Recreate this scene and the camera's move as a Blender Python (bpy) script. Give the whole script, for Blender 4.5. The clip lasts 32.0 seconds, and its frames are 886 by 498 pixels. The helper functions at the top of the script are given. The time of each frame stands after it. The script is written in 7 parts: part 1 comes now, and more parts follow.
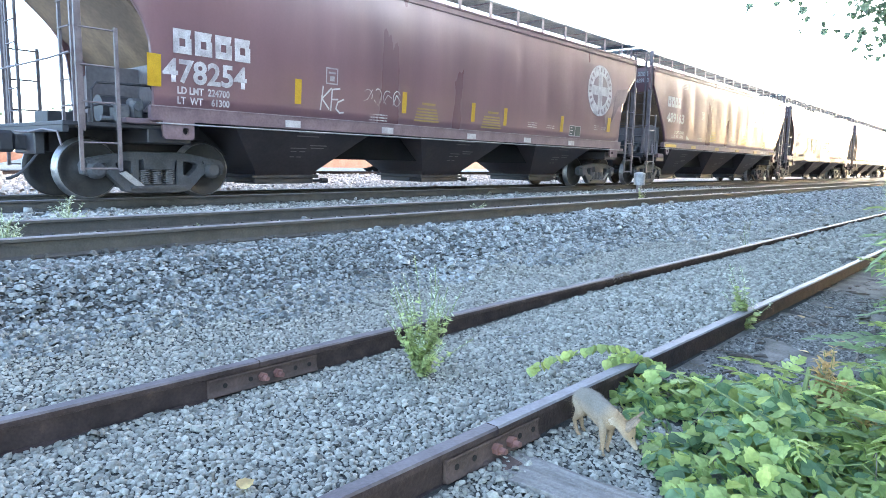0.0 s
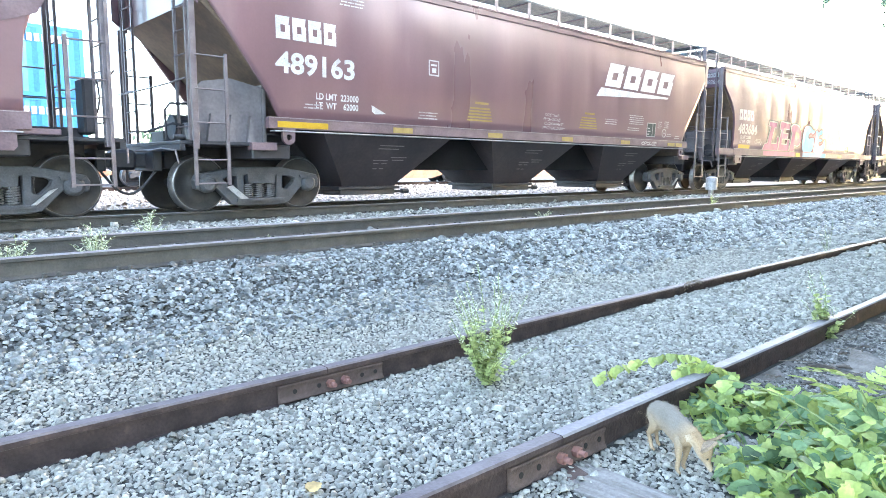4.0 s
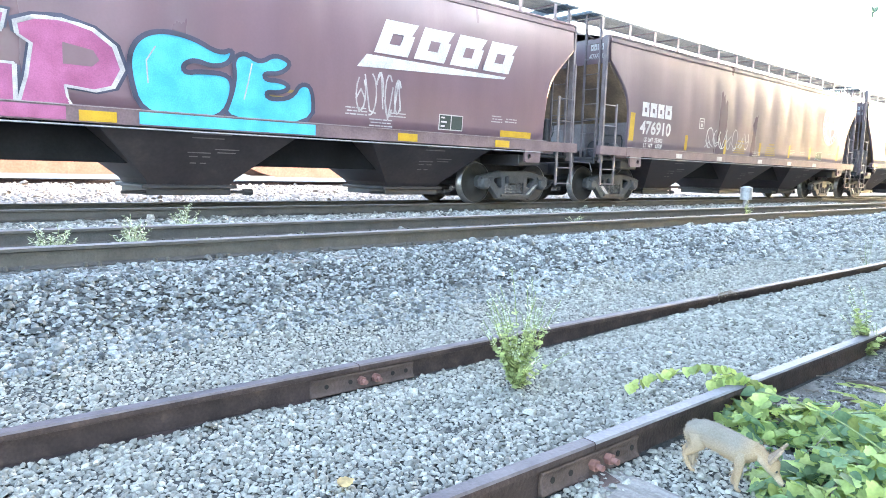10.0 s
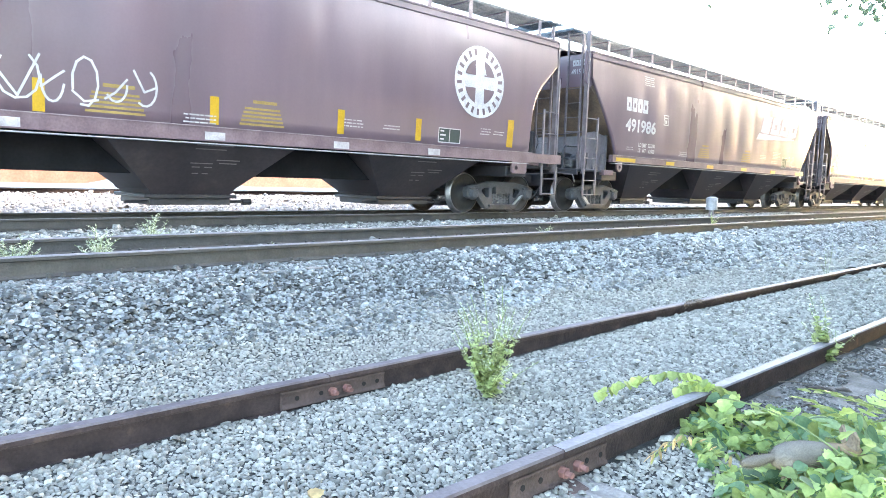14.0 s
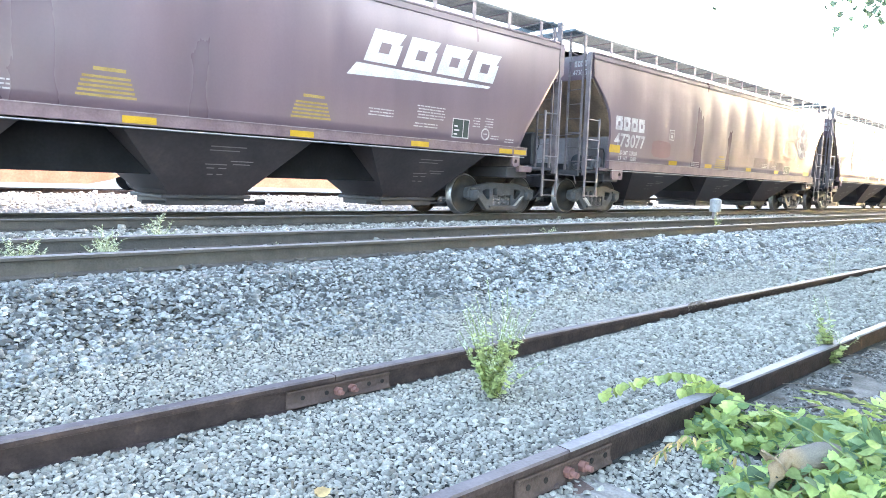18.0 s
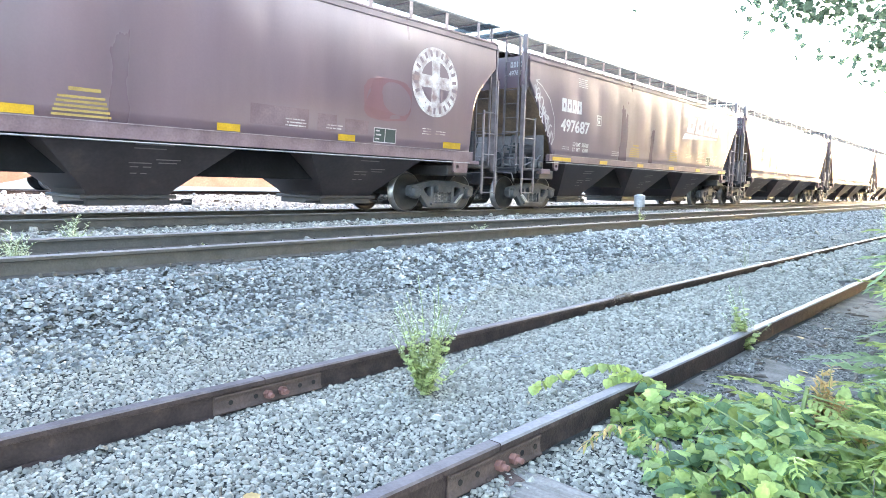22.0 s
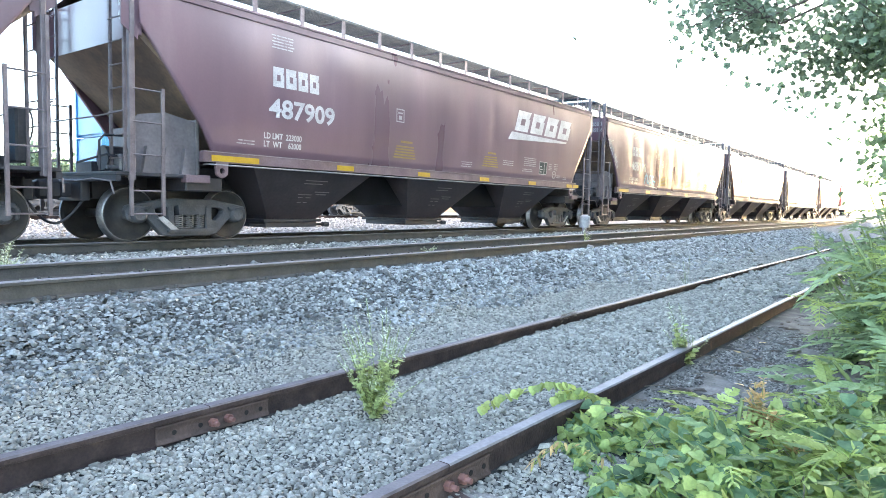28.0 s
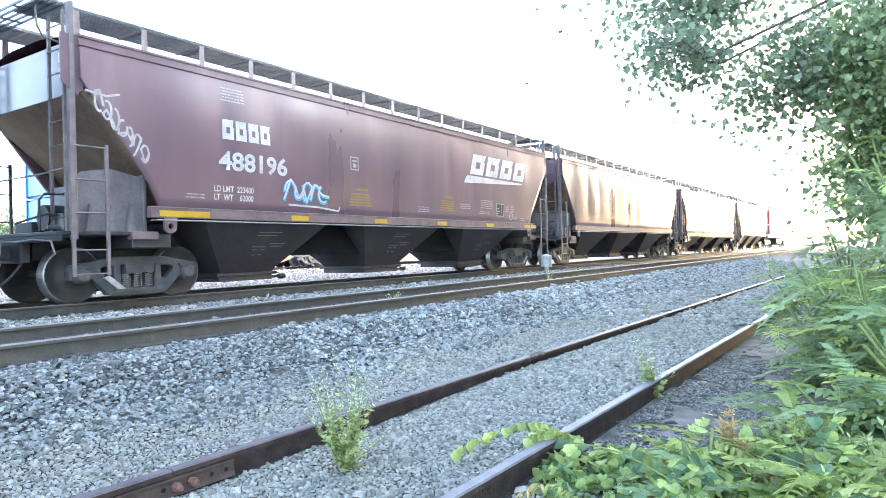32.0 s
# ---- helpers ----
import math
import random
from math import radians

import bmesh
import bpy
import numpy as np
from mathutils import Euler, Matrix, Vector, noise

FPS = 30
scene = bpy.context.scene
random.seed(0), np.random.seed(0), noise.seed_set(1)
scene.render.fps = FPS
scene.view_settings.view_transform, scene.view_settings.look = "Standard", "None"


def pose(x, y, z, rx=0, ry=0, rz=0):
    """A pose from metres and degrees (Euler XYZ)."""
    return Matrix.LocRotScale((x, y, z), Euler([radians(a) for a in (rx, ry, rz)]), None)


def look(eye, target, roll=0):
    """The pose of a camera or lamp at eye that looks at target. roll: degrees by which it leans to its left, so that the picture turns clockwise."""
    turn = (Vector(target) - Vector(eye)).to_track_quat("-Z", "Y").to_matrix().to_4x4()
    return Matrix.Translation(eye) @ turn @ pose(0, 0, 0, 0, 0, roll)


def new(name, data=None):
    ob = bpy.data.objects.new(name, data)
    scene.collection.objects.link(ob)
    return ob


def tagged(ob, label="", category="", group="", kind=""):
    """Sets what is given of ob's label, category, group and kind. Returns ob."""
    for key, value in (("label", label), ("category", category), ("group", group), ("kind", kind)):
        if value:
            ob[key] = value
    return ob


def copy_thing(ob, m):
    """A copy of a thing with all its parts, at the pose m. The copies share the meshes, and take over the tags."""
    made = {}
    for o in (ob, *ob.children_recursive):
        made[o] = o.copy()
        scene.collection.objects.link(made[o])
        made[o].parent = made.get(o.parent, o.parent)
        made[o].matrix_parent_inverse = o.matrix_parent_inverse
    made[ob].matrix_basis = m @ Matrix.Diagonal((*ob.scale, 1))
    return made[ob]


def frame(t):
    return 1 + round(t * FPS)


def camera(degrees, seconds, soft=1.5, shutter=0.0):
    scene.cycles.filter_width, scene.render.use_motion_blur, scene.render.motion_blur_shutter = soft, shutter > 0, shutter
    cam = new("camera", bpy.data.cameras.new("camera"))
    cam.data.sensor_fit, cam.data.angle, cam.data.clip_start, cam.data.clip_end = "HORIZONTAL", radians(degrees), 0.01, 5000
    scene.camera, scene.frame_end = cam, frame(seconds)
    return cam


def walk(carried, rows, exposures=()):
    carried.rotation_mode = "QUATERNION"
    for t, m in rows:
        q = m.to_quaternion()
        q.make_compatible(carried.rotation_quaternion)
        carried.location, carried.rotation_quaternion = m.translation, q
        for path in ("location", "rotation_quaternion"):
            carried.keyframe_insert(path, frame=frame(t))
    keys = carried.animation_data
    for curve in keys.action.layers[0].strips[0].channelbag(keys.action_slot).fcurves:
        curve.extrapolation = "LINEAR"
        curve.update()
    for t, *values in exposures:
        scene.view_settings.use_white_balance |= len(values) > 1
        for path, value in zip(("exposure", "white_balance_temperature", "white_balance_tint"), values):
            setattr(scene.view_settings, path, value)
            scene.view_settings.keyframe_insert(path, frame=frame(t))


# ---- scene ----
# x runs along the tracks, y towards the train, z up; z = 0 is the gravel of the siding.
cam = camera(68.03, 32.0, soft=0.55)
walk(cam, [
    (0.0, pose(0.053, 0.028, 1.260, 82.32, -1.34, -48.56)),
    (0.5, pose(0.062, 0.026, 1.256, 81.87, -1.11, -47.32)),
    (1.0, pose(0.061, 0.020, 1.261, 82.45, -0.64, -46.89)),
    (1.5, pose(0.058, 0.014, 1.264, 82.79, -0.33, -44.99)),
    (2.0, pose(0.056, 0.003, 1.266, 82.93, 0.06, -43.75)),
    (2.5, pose(0.054, 0.004, 1.262, 82.93, 0.01, -43.23)),
    (4.5, pose(0.044, 0.006, 1.258, 83.11, -0.23, -42.78)),
    (5.0, pose(0.027, 0.010, 1.263, 83.25, -0.80, -42.02)),
    (5.5, pose(0.008, 0.017, 1.259, 83.46, -1.24, -40.27)),
    (6.0, pose(0.011, 0.024, 1.254, 83.42, -1.32, -39.81)),
    (6.5, pose(0.015, 0.025, 1.255, 83.14, -1.27, -39.91)),
    (7.0, pose(0.013, 0.037, 1.253, 82.99, -1.64, -39.82)),
    (7.5, pose(0.012, 0.040, 1.252, 83.02, -1.67, -39.95)),
    (8.0, pose(0.012, 0.034, 1.251, 83.09, -1.55, -40.13)),
    (8.5, pose(0.015, 0.030, 1.255, 83.05, -1.47, -40.49)),
    (9.0, pose(0.016, 0.031, 1.250, 83.09, -1.44, -40.30)),
    (9.5, pose(0.018, 0.030, 1.252, 83.07, -1.45, -40.48)),
    (10.0, pose(0.012, 0.032, 1.253, 83.19, -1.60, -40.46)),
    (10.5, pose(0.012, 0.031, 1.253, 83.20, -1.57, -40.45)),
    (11.0, pose(0.005, 0.032, 1.250, 83.45, -1.76, -40.26)),
    (11.5, pose(-0.000, 0.027, 1.251, 83.64, -1.78, -40.03)),
    (12.0, pose(-0.003, 0.030, 1.256, 83.65, -1.89, -39.99)),
    (12.5, pose(-0.012, 0.027, 1.254, 83.87, -2.14, -40.03)),
    (13.0, pose(-0.003, 0.025, 1.258, 83.88, -1.87, -40.97)),
    (13.5, pose(0.004, 0.016, 1.258, 83.95, -1.65, -42.74)),
    (15.5, pose(-0.021, 0.009, 1.255, 84.31, -1.85, -42.98)),
    (16.0, pose(-0.028, 0.001, 1.261, 84.27, -1.84, -42.92)),
    (16.5, pose(-0.018, 0.010, 1.254, 84.30, -1.81, -42.90)),
    (17.0, pose(-0.015, 0.013, 1.253, 84.33, -1.78, -42.85)),
    (17.5, pose(-0.018, 0.011, 1.255, 84.27, -1.77, -42.77)),
    (18.0, pose(-0.020, 0.011, 1.257, 84.20, -1.91, -42.66)),
    (18.5, pose(-0.026, 0.014, 1.257, 84.32, -2.09, -42.21)),
    (19.0, pose(-0.032, 0.013, 1.258, 84.32, -2.25, -42.22)),
    (19.5, pose(-0.031, 0.016, 1.258, 84.25, -2.28, -42.43)),
    (20.0, pose(-0.032, 0.014, 1.257, 84.28, -2.25, -42.42)),
    (20.5, pose(-0.030, 0.013, 1.255, 84.34, -2.19, -42.49)),
    (21.0, pose(-0.030, 0.014, 1.261, 84.19, -2.18, -42.65)),
    (21.5, pose(-0.016, 0.009, 1.254, 84.30, -1.87, -44.23)),
    (22.0, pose(-0.007, -0.004, 1.259, 84.17, -1.58, -48.49)),
    (22.5, pose(0.005, -0.012, 1.261, 84.20, -1.30, -52.59)),
    (23.0, pose(0.008, -0.022, 1.255, 84.41, -1.20, -53.62)),
    (23.5, pose(0.013, -0.021, 1.256, 84.40, -0.99, -53.46)),
    (24.0, pose(-0.000, -0.022, 1.261, 84.71, -1.22, -53.33)),
    (24.5, pose(-0.015, -0.029, 1.262, 85.46, -1.21, -51.54)),
    (25.0, pose(-0.017, -0.033, 1.261, 85.79, -1.14, -51.45)),
    (25.5, pose(-0.024, -0.037, 1.266, 85.94, -1.17, -51.06)),
    (26.0, pose(-0.026, -0.034, 1.266, 85.94, -1.32, -51.07)),
    (26.5, pose(-0.026, -0.037, 1.268, 85.98, -1.32, -52.42)),
    (28.5, pose(-0.028, -0.042, 1.265, 86.21, -1.16, -52.87)),
    (29.0, pose(-0.031, -0.036, 1.264, 86.30, -1.36, -52.05)),
    (29.5, pose(-0.028, -0.031, 1.267, 86.51, -1.34, -51.07)),
    (30.0, pose(-0.026, -0.034, 1.277, 87.35, -0.56, -49.90)),
    (30.5, pose(-0.030, -0.043, 1.283, 87.86, -0.04, -48.20)),
    (31.0, pose(-0.030, -0.034, 1.289, 88.73, -0.43, -48.53)),
    (31.5, pose(-0.038, -0.031, 1.286, 91.37, -0.21, -53.51)),
    (32.0, pose(-0.029, -0.035, 1.260, 90.12, 1.41, -56.17)),
], exposures=[(0.0, 3.74, 7050, 8), (2.0, 4.2, 7800, 8), (6.0, 4.40, 7900, 8), (16.0, 4.40, 7900, 8), (22.0, 4.34, 7900, 8), (26.0, 4.24, 7800, 8), (28.6, 3.90, 7700, 8), (29.2, 3.90, 7700, 8), (30.0, 4.26, 7800, 8), (31.0, 4.30, 7800, 8), (32.0, 4.1, 7550, 8)])

# ---- light ----
SUN_AZ, SUN_EL = -18.0, 15.0          # degrees from the x axis, degrees above the horizon
world = bpy.data.worlds.new("sky")
scene.world = world
world.use_nodes = True
wn = world.node_tree
sky = wn.nodes.new("ShaderNodeTexSky")
sky.sky_type = "NISHITA"
sky.sun_disc = False
sky.sun_elevation = radians(SUN_EL)
sky.sun_rotation = radians(90 - SUN_AZ)
sky.dust_density = 0.8
sky.air_density = 0.65
wn.links.new(sky.outputs[0], wn.nodes["Background"].inputs[0])
wn.nodes["Background"].inputs[1].default_value = 0.15
sun = new("sun", bpy.data.lights.new("sun", "SUN"))
sun.data.energy = 0.55
sun.data.angle = radians(0.6)
sun.data.color = (1.0, 0.985, 0.965)
_d = Vector((math.cos(radians(SUN_EL)) * math.cos(radians(SUN_AZ)), math.cos(radians(SUN_EL)) * math.sin(radians(SUN_AZ)), math.sin(radians(SUN_EL))))
sun.matrix_world = look(_d * 60, (0, 0, 0))


# ---- materials ----
def material(name, a, b, rough=0.7, metal=0.0, scale=6.0, bump=0.3, fine=60.0, per=None, jitter=0.0, streak=None, third=None, gloss=0.5, bump_dist=0.02):
    """Two colours mixed by coarse noise, darkened and lightened by fine noise; per: 'object' or 'island' random lightness."""
    m = bpy.data.materials.new(name)
    m.use_nodes = True
    nt = m.node_tree
    n, l = nt.nodes, nt.links
    bsdf = n["Principled BSDF"]
    co = n.new("ShaderNodeTexCoord")
    mp = n.new("ShaderNodeMapping")
    l.new(co.outputs["Object"], mp.inputs[0])
    if streak:
        mp.inputs["Scale"].default_value = streak
    n1 = n.new("ShaderNodeTexNoise")
    n1.inputs["Scale"].default_value = scale
    n1.inputs["Detail"].default_value = 5
    l.new(mp.outputs[0], n1.inputs["Vector"])
    ramp = n.new("ShaderNodeValToRGB")
    ramp.color_ramp.elements[0].position, ramp.color_ramp.elements[1].position = 0.35, 0.65
    ramp.color_ramp.elements[0].color, ramp.color_ramp.elements[1].color = (*a, 1), (*b, 1)
    if third:
        e = ramp.color_ramp.elements.new(0.75)
        e.color = (*third, 1)
    l.new(n1.outputs[0], ramp.inputs[0])
    n2 = n.new("ShaderNodeTexNoise")
    n2.inputs["Scale"].default_value = fine
    n2.inputs["Detail"].default_value = 3
    l.new(co.outputs["Object"], n2.inputs["Vector"])
    hsv = n.new("ShaderNodeHueSaturation")
    l.new(ramp.outputs[0], hsv.inputs["Color"])
    mr = n.new("ShaderNodeMapRange")
    mr.inputs[1].default_value, mr.inputs[2].default_value, mr.inputs[3].default_value, mr.inputs[4].default_value = 0.3, 0.7, 0.86, 1.14
    l.new(n2.outputs[0], mr.inputs[0])
    val = mr.outputs[0]
    if per:
        src = n.new("ShaderNodeObjectInfo").outputs["Random"] if per == "object" else n.new("ShaderNodeNewGeometry").outputs["Random Per Island"]
        m2 = n.new("ShaderNodeMapRange")
        m2.inputs[3].default_value, m2.inputs[4].default_value = 1 - jitter, 1 + jitter
        l.new(src, m2.inputs[0])
        mul = n.new("ShaderNodeMath")
        mul.operation = "MULTIPLY"
        l.new(val, mul.inputs[0])
        l.new(m2.outputs[0], mul.inputs[1])
        val = mul.outputs[0]
    l.new(val, hsv.inputs["Value"])
    l.new(hsv.outputs[0], bsdf.inputs["Base Color"])
    r = n.new("ShaderNodeMapRange")
    r.inputs[3].default_value, r.inputs[4].default_value = max(0.05, rough - 0.12), min(1, rough + 0.12)
    l.new(n1.outputs[0], r.inputs[0])
    l.new(r.outputs[0], bsdf.inputs["Roughness"])
    bsdf.inputs["Metallic"].default_value = metal
    bsdf.inputs["Specular IOR Level"].default_value = gloss
    if bump:
        bp = n.new("ShaderNodeBump")
        bp.inputs["Strength"].default_value = bump
        bp.inputs["Distance"].default_value = bump_dist
        l.new(n2.outputs[0], bp.inputs["Height"])
        l.new(bp.outputs[0], bsdf.inputs["Normal"])
    return m


def car_paint(name, a, b, dust):
    """Freight-car paint: vertical streaks, dust towards patches, faint bulges between the ribs."""
    m = material(name, a, b, rough=0.34, scale=1.1, fine=26, bump=0.04, streak=(1.0, 1.0, 0.22), third=dust, gloss=0.85)
    nt = m.node_tree
    n, l = nt.nodes, nt.links
    n["Map Range"].inputs[3].default_value, n["Map Range"].inputs[4].default_value = 0.97, 1.03
    rg = n["Principled BSDF"].inputs["Roughness"].links[0].from_node
    rg.inputs[3].default_value, rg.inputs[4].default_value = 0.24, 0.34
    co = n["Texture Coordinate"]
    mp = n.new("ShaderNodeMapping")
    mp.inputs["Scale"].default_value = (0.75, 0.0, 0.07)
    l.new(co.outputs["Object"], mp.inputs[0])
    wv = n.new("ShaderNodeTexNoise")
    wv.inputs["Scale"].default_value = 1.0
    wv.inputs["Detail"].default_value = 2.5
    l.new(mp.outputs[0], wv.inputs["Vector"])
    bp = n.new("ShaderNodeBump")
    bp.inputs["Strength"].default_value = 0.14
    bp.inputs["Distance"].default_value = 0.12
    l.new(wv.outputs[0], bp.inputs["Height"])
    old = n["Bump"]
    l.new(bp.outputs[0], old.inputs["Normal"])
    return m


M_BROWN = car_paint("boxcar_brown", (0.133, 0.076, 0.095), (0.171, 0.097, 0.120), (0.203, 0.131, 0.149))
M_BROWN2 = car_paint("faded_brown", (0.122, 0.079, 0.092), (0.155, 0.101, 0.117), (0.180, 0.128, 0.141))
M_RED_BROWN = car_paint("red_brown", (0.140, 0.070, 0.079), (0.180, 0.090, 0.101), (0.211, 0.122, 0.129))
M_PURPLE = car_paint("grey_purple_brown", (0.124, 0.083, 0.099), (0.158, 0.105, 0.124), (0.184, 0.135, 0.149))
M_PRIMER = car_paint("red_primer", (0.137, 0.056, 0.068), (0.164, 0.070, 0.084), (0.180, 0.090, 0.104))
M_SILL = material("dusty_sill", (0.12, 0.075, 0.085), (0.18, 0.12, 0.13), rough=0.55, scale=3, fine=30, bump=0.1)
M_UNDER = material("grimy_black", (0.026, 0.025, 0.03), (0.048, 0.046, 0.054), rough=0.5, scale=2, fine=20, bump=0.1, third=(0.075, 0.066, 0.068))
# near-black that stands in for the shade in the recess between bays
M_RECESS = material("recess_black", (0.008, 0.0085, 0.011), (0.016, 0.016, 0.02), rough=0.7, scale=2, fine=20, bump=0.1, gloss=0.2)
M_BAY = material("grimy_bay_paint", (0.036, 0.029, 0.034), (0.06, 0.048, 0.054), rough=0.5, scale=1.5, fine=16, bump=0.08, third=(0.085, 0.068, 0.068))
# tan raised to put the light bounced off the gravel into the colour
M_SLOPE = material("bounce_lit_slope_sheet", (0.15, 0.105, 0.078), (0.31, 0.215, 0.145), rough=0.6, scale=1.5, fine=18, bump=0.1)
M_STEEL = material("truck_steel", (0.05, 0.054, 0.063), (0.088, 0.092, 0.103), rough=0.6, metal=0.2, scale=5, fine=40, bump=0.25)
M_WHEEL = material("wheel_steel", (0.026, 0.025, 0.028), (0.048, 0.044, 0.044), rough=0.62, metal=0.1, scale=4, fine=30, bump=0.15)
M_TREAD = material("worn_tread", (0.22, 0.22, 0.235), (0.34, 0.34, 0.36), rough=0.4, metal=0.9, scale=8, bump=0.05)
M_GREY = material("grey_plate", (0.18, 0.16, 0.175), (0.25, 0.225, 0.24), rough=0.5, scale=2, fine=20, bump=0.08)
M_PLATE = material("bolster_plate", (0.13, 0.115, 0.122), (0.185, 0.165, 0.172), rough=0.5, scale=2, fine=20, bump=0.08)
M_ROD = material("ladder_paint", (0.115, 0.09, 0.096), (0.18, 0.148, 0.154), rough=0.5, scale=5, bump=0.1)
M_GALV = material("galvanised_grating", (0.07, 0.085, 0.095), (0.12, 0.14, 0.15), rough=0.6, metal=0.2, scale=9, bump=0.1)
M_WHITE = material("stencil_white", (0.42, 0.41, 0.41), (0.53, 0.52, 0.52), rough=0.5, scale=4, fine=40, bump=0.0)
M_FADED = material("worn_white", (0.3, 0.275, 0.28), (0.48, 0.46, 0.46), rough=0.6, scale=5, fine=50, bump=0.0)
M_WORN = material("flaked_white", (0.2, 0.13, 0.13), (0.55, 0.53, 0.51), rough=0.6, scale=3.5, fine=30, bump=0.0)
M_YELLOW = material("reflector_yellow", (0.42, 0.24, 0.012), (0.5, 0.30, 0.018), rough=0.4, scale=6, bump=0.0)
M_DULLY = material("dull_yellow", (0.26, 0.175, 0.05), (0.34, 0.235, 0.075), rough=0.6, scale=6, bump=0.0)
M_PINK = material("magenta_spray", (0.27, 0.065, 0.15), (0.36, 0.10, 0.215), rough=0.45, scale=3, bump=0.0)
M_CYAN = material("cyan_spray", (0.015, 0.33, 0.52), (0.045, 0.44, 0.63), rough=0.45, scale=3, bump=0.0)
M_DARKLINE = material("dark_spray", (0.03, 0.035, 0.06), (0.05, 0.05, 0.09), rough=0.5, scale=3, bump=0.0)
M_GREEN = material("stencil_green", (0.02, 0.035, 0.032), (0.03, 0.05, 0.045), rough=0.5, bump=0.0)
M_RUST = material("rusty_rail", (0.042, 0.028, 0.026), (0.072, 0.048, 0.044), rough=0.8, scale=9, fine=70, bump=0.35, third=(0.115, 0.073, 0.06), gloss=0.25)
M_RAILSIDE = material("brown_rail", (0.05, 0.047, 0.044), (0.08, 0.074, 0.066), rough=0.7, scale=6, fine=60, bump=0.25)
M_HEAD = material("worn_rail_head", (0.17, 0.155, 0.165), (0.24, 0.225, 0.235), rough=0.6, metal=0.15, scale=7, fine=50, bump=0.08)
M_HEADR = material("rusty_rail_head", (0.085, 0.066, 0.07), (0.14, 0.115, 0.12), rough=0.5, metal=0.05, scale=9, fine=60, bump=0.15)
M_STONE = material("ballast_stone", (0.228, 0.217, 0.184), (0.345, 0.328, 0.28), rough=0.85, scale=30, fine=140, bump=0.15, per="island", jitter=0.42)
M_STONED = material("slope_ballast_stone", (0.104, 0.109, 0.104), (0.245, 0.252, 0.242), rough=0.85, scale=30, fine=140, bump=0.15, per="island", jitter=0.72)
# M and F are lighter copies, painting in the brightening towards the sun
M_STONEM = material("lightened_slope_stone", (0.132, 0.138, 0.131), (0.305, 0.312, 0.299), rough=0.85, scale=30, fine=140, bump=0.15, per="island", jitter=0.72)
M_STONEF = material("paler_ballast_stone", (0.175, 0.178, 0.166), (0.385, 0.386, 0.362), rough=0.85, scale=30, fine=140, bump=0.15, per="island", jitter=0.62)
M_GROUND = material("gravel_ground", (0.15, 0.15, 0.15), (0.26, 0.26, 0.255), rough=0.95, scale=14, fine=40, bump=1.0, third=(0.3, 0.3, 0.29), bump_dist=0.04)
# M_YARD and M_YARDSTONE hold the sun's warmth and brightness in their colour
M_YARD = material("sunlit_yard_gravel", (0.07, 0.05, 0.04), (0.26, 0.205, 0.175), rough=0.95, scale=8, fine=16, bump=0.8, streak=(1.0, 0.22, 1.0), third=(0.36, 0.295, 0.26), bump_dist=0.04)
_r = M_YARD.node_tree.nodes["Color Ramp"].color_ramp.elements
_r[0].position, _r[1].position, _r[2].position = 0.38, 0.47, 0.7
M_YARDSTONE = material("yard_stone", (0.3, 0.24, 0.2), (0.5, 0.42, 0.365), rough=0.9, scale=6, fine=40, bump=0.2, per="island", jitter=0.45)
M_GAP_SHADE = material("ballast_gap_shade", (0.03, 0.029, 0.026), (0.06, 0.058, 0.052), rough=0.95, scale=20, fine=60, bump=0.8)
M_DIRT = material("dirt", (0.13, 0.118, 0.105), (0.235, 0.217, 0.195), rough=0.95, scale=5, fine=50, bump=0.8, bump_dist=0.03)
M_GRIT = material("dirt_grit", (0.10, 0.094, 0.084), (0.25, 0.236, 0.212), rough=0.95, scale=30, fine=120, bump=0.2, per="island", jitter=0.72)
M_TIE = material("weathered_tie", (0.16, 0.14, 0.125), (0.27, 0.25, 0.23), rough=0.9, scale=4, fine=60, bump=0.6, streak=(8.0, 1.0, 8.0))
M_BLUE = material("container_blue", (0.012, 0.14, 0.32), (0.025, 0.2, 0.4), rough=0.4, scale=0.8, fine=12, bump=0.05)
M_LBLUE = material("container_pale_blue", (0.25, 0.5, 0.62), (0.35, 0.6, 0.7), rough=0.4, scale=0.8, bump=0.05)
M_ORANGE = material("well_car_orange", (0.32, 0.14, 0.085), (0.42, 0.2, 0.13), rough=0.55, scale=1.5, fine=12, bump=0.1)
M_RED = material("red_paint", (0.45, 0.03, 0.04), (0.55, 0.05, 0.05), rough=0.4, scale=2, bump=0.05)
M_LIGHTROD = material("pale_dusty_steel", (0.28, 0.28, 0.29), (0.4, 0.4, 0.41), rough=0.6, metal=0.2, scale=9, bump=0.1)
M_SPRING = material("spring_steel", (0.10, 0.10, 0.11), (0.17, 0.17, 0.18), rough=0.5, metal=0.4, scale=8, bump=0.1)


# ---- mesh helpers ----
def part(name, bm, mat, parent=None, label="", smooth=False):
    """Links a bmesh as one mesh object under a thing or a part."""
    me = bpy.data.meshes.new(name)
    bm.to_mesh(me)
    bm.free()
    for m in (mat if isinstance(mat, (list, tuple)) else [mat]):
        me.materials.append(m)
    if smooth:
        me.polygons.foreach_set("use_smooth", [True] * len(me.polygons))
    ob = new(name, me)
    if parent is not None:
        ob.parent = parent
    if label:
        ob["label"] = label
    return ob


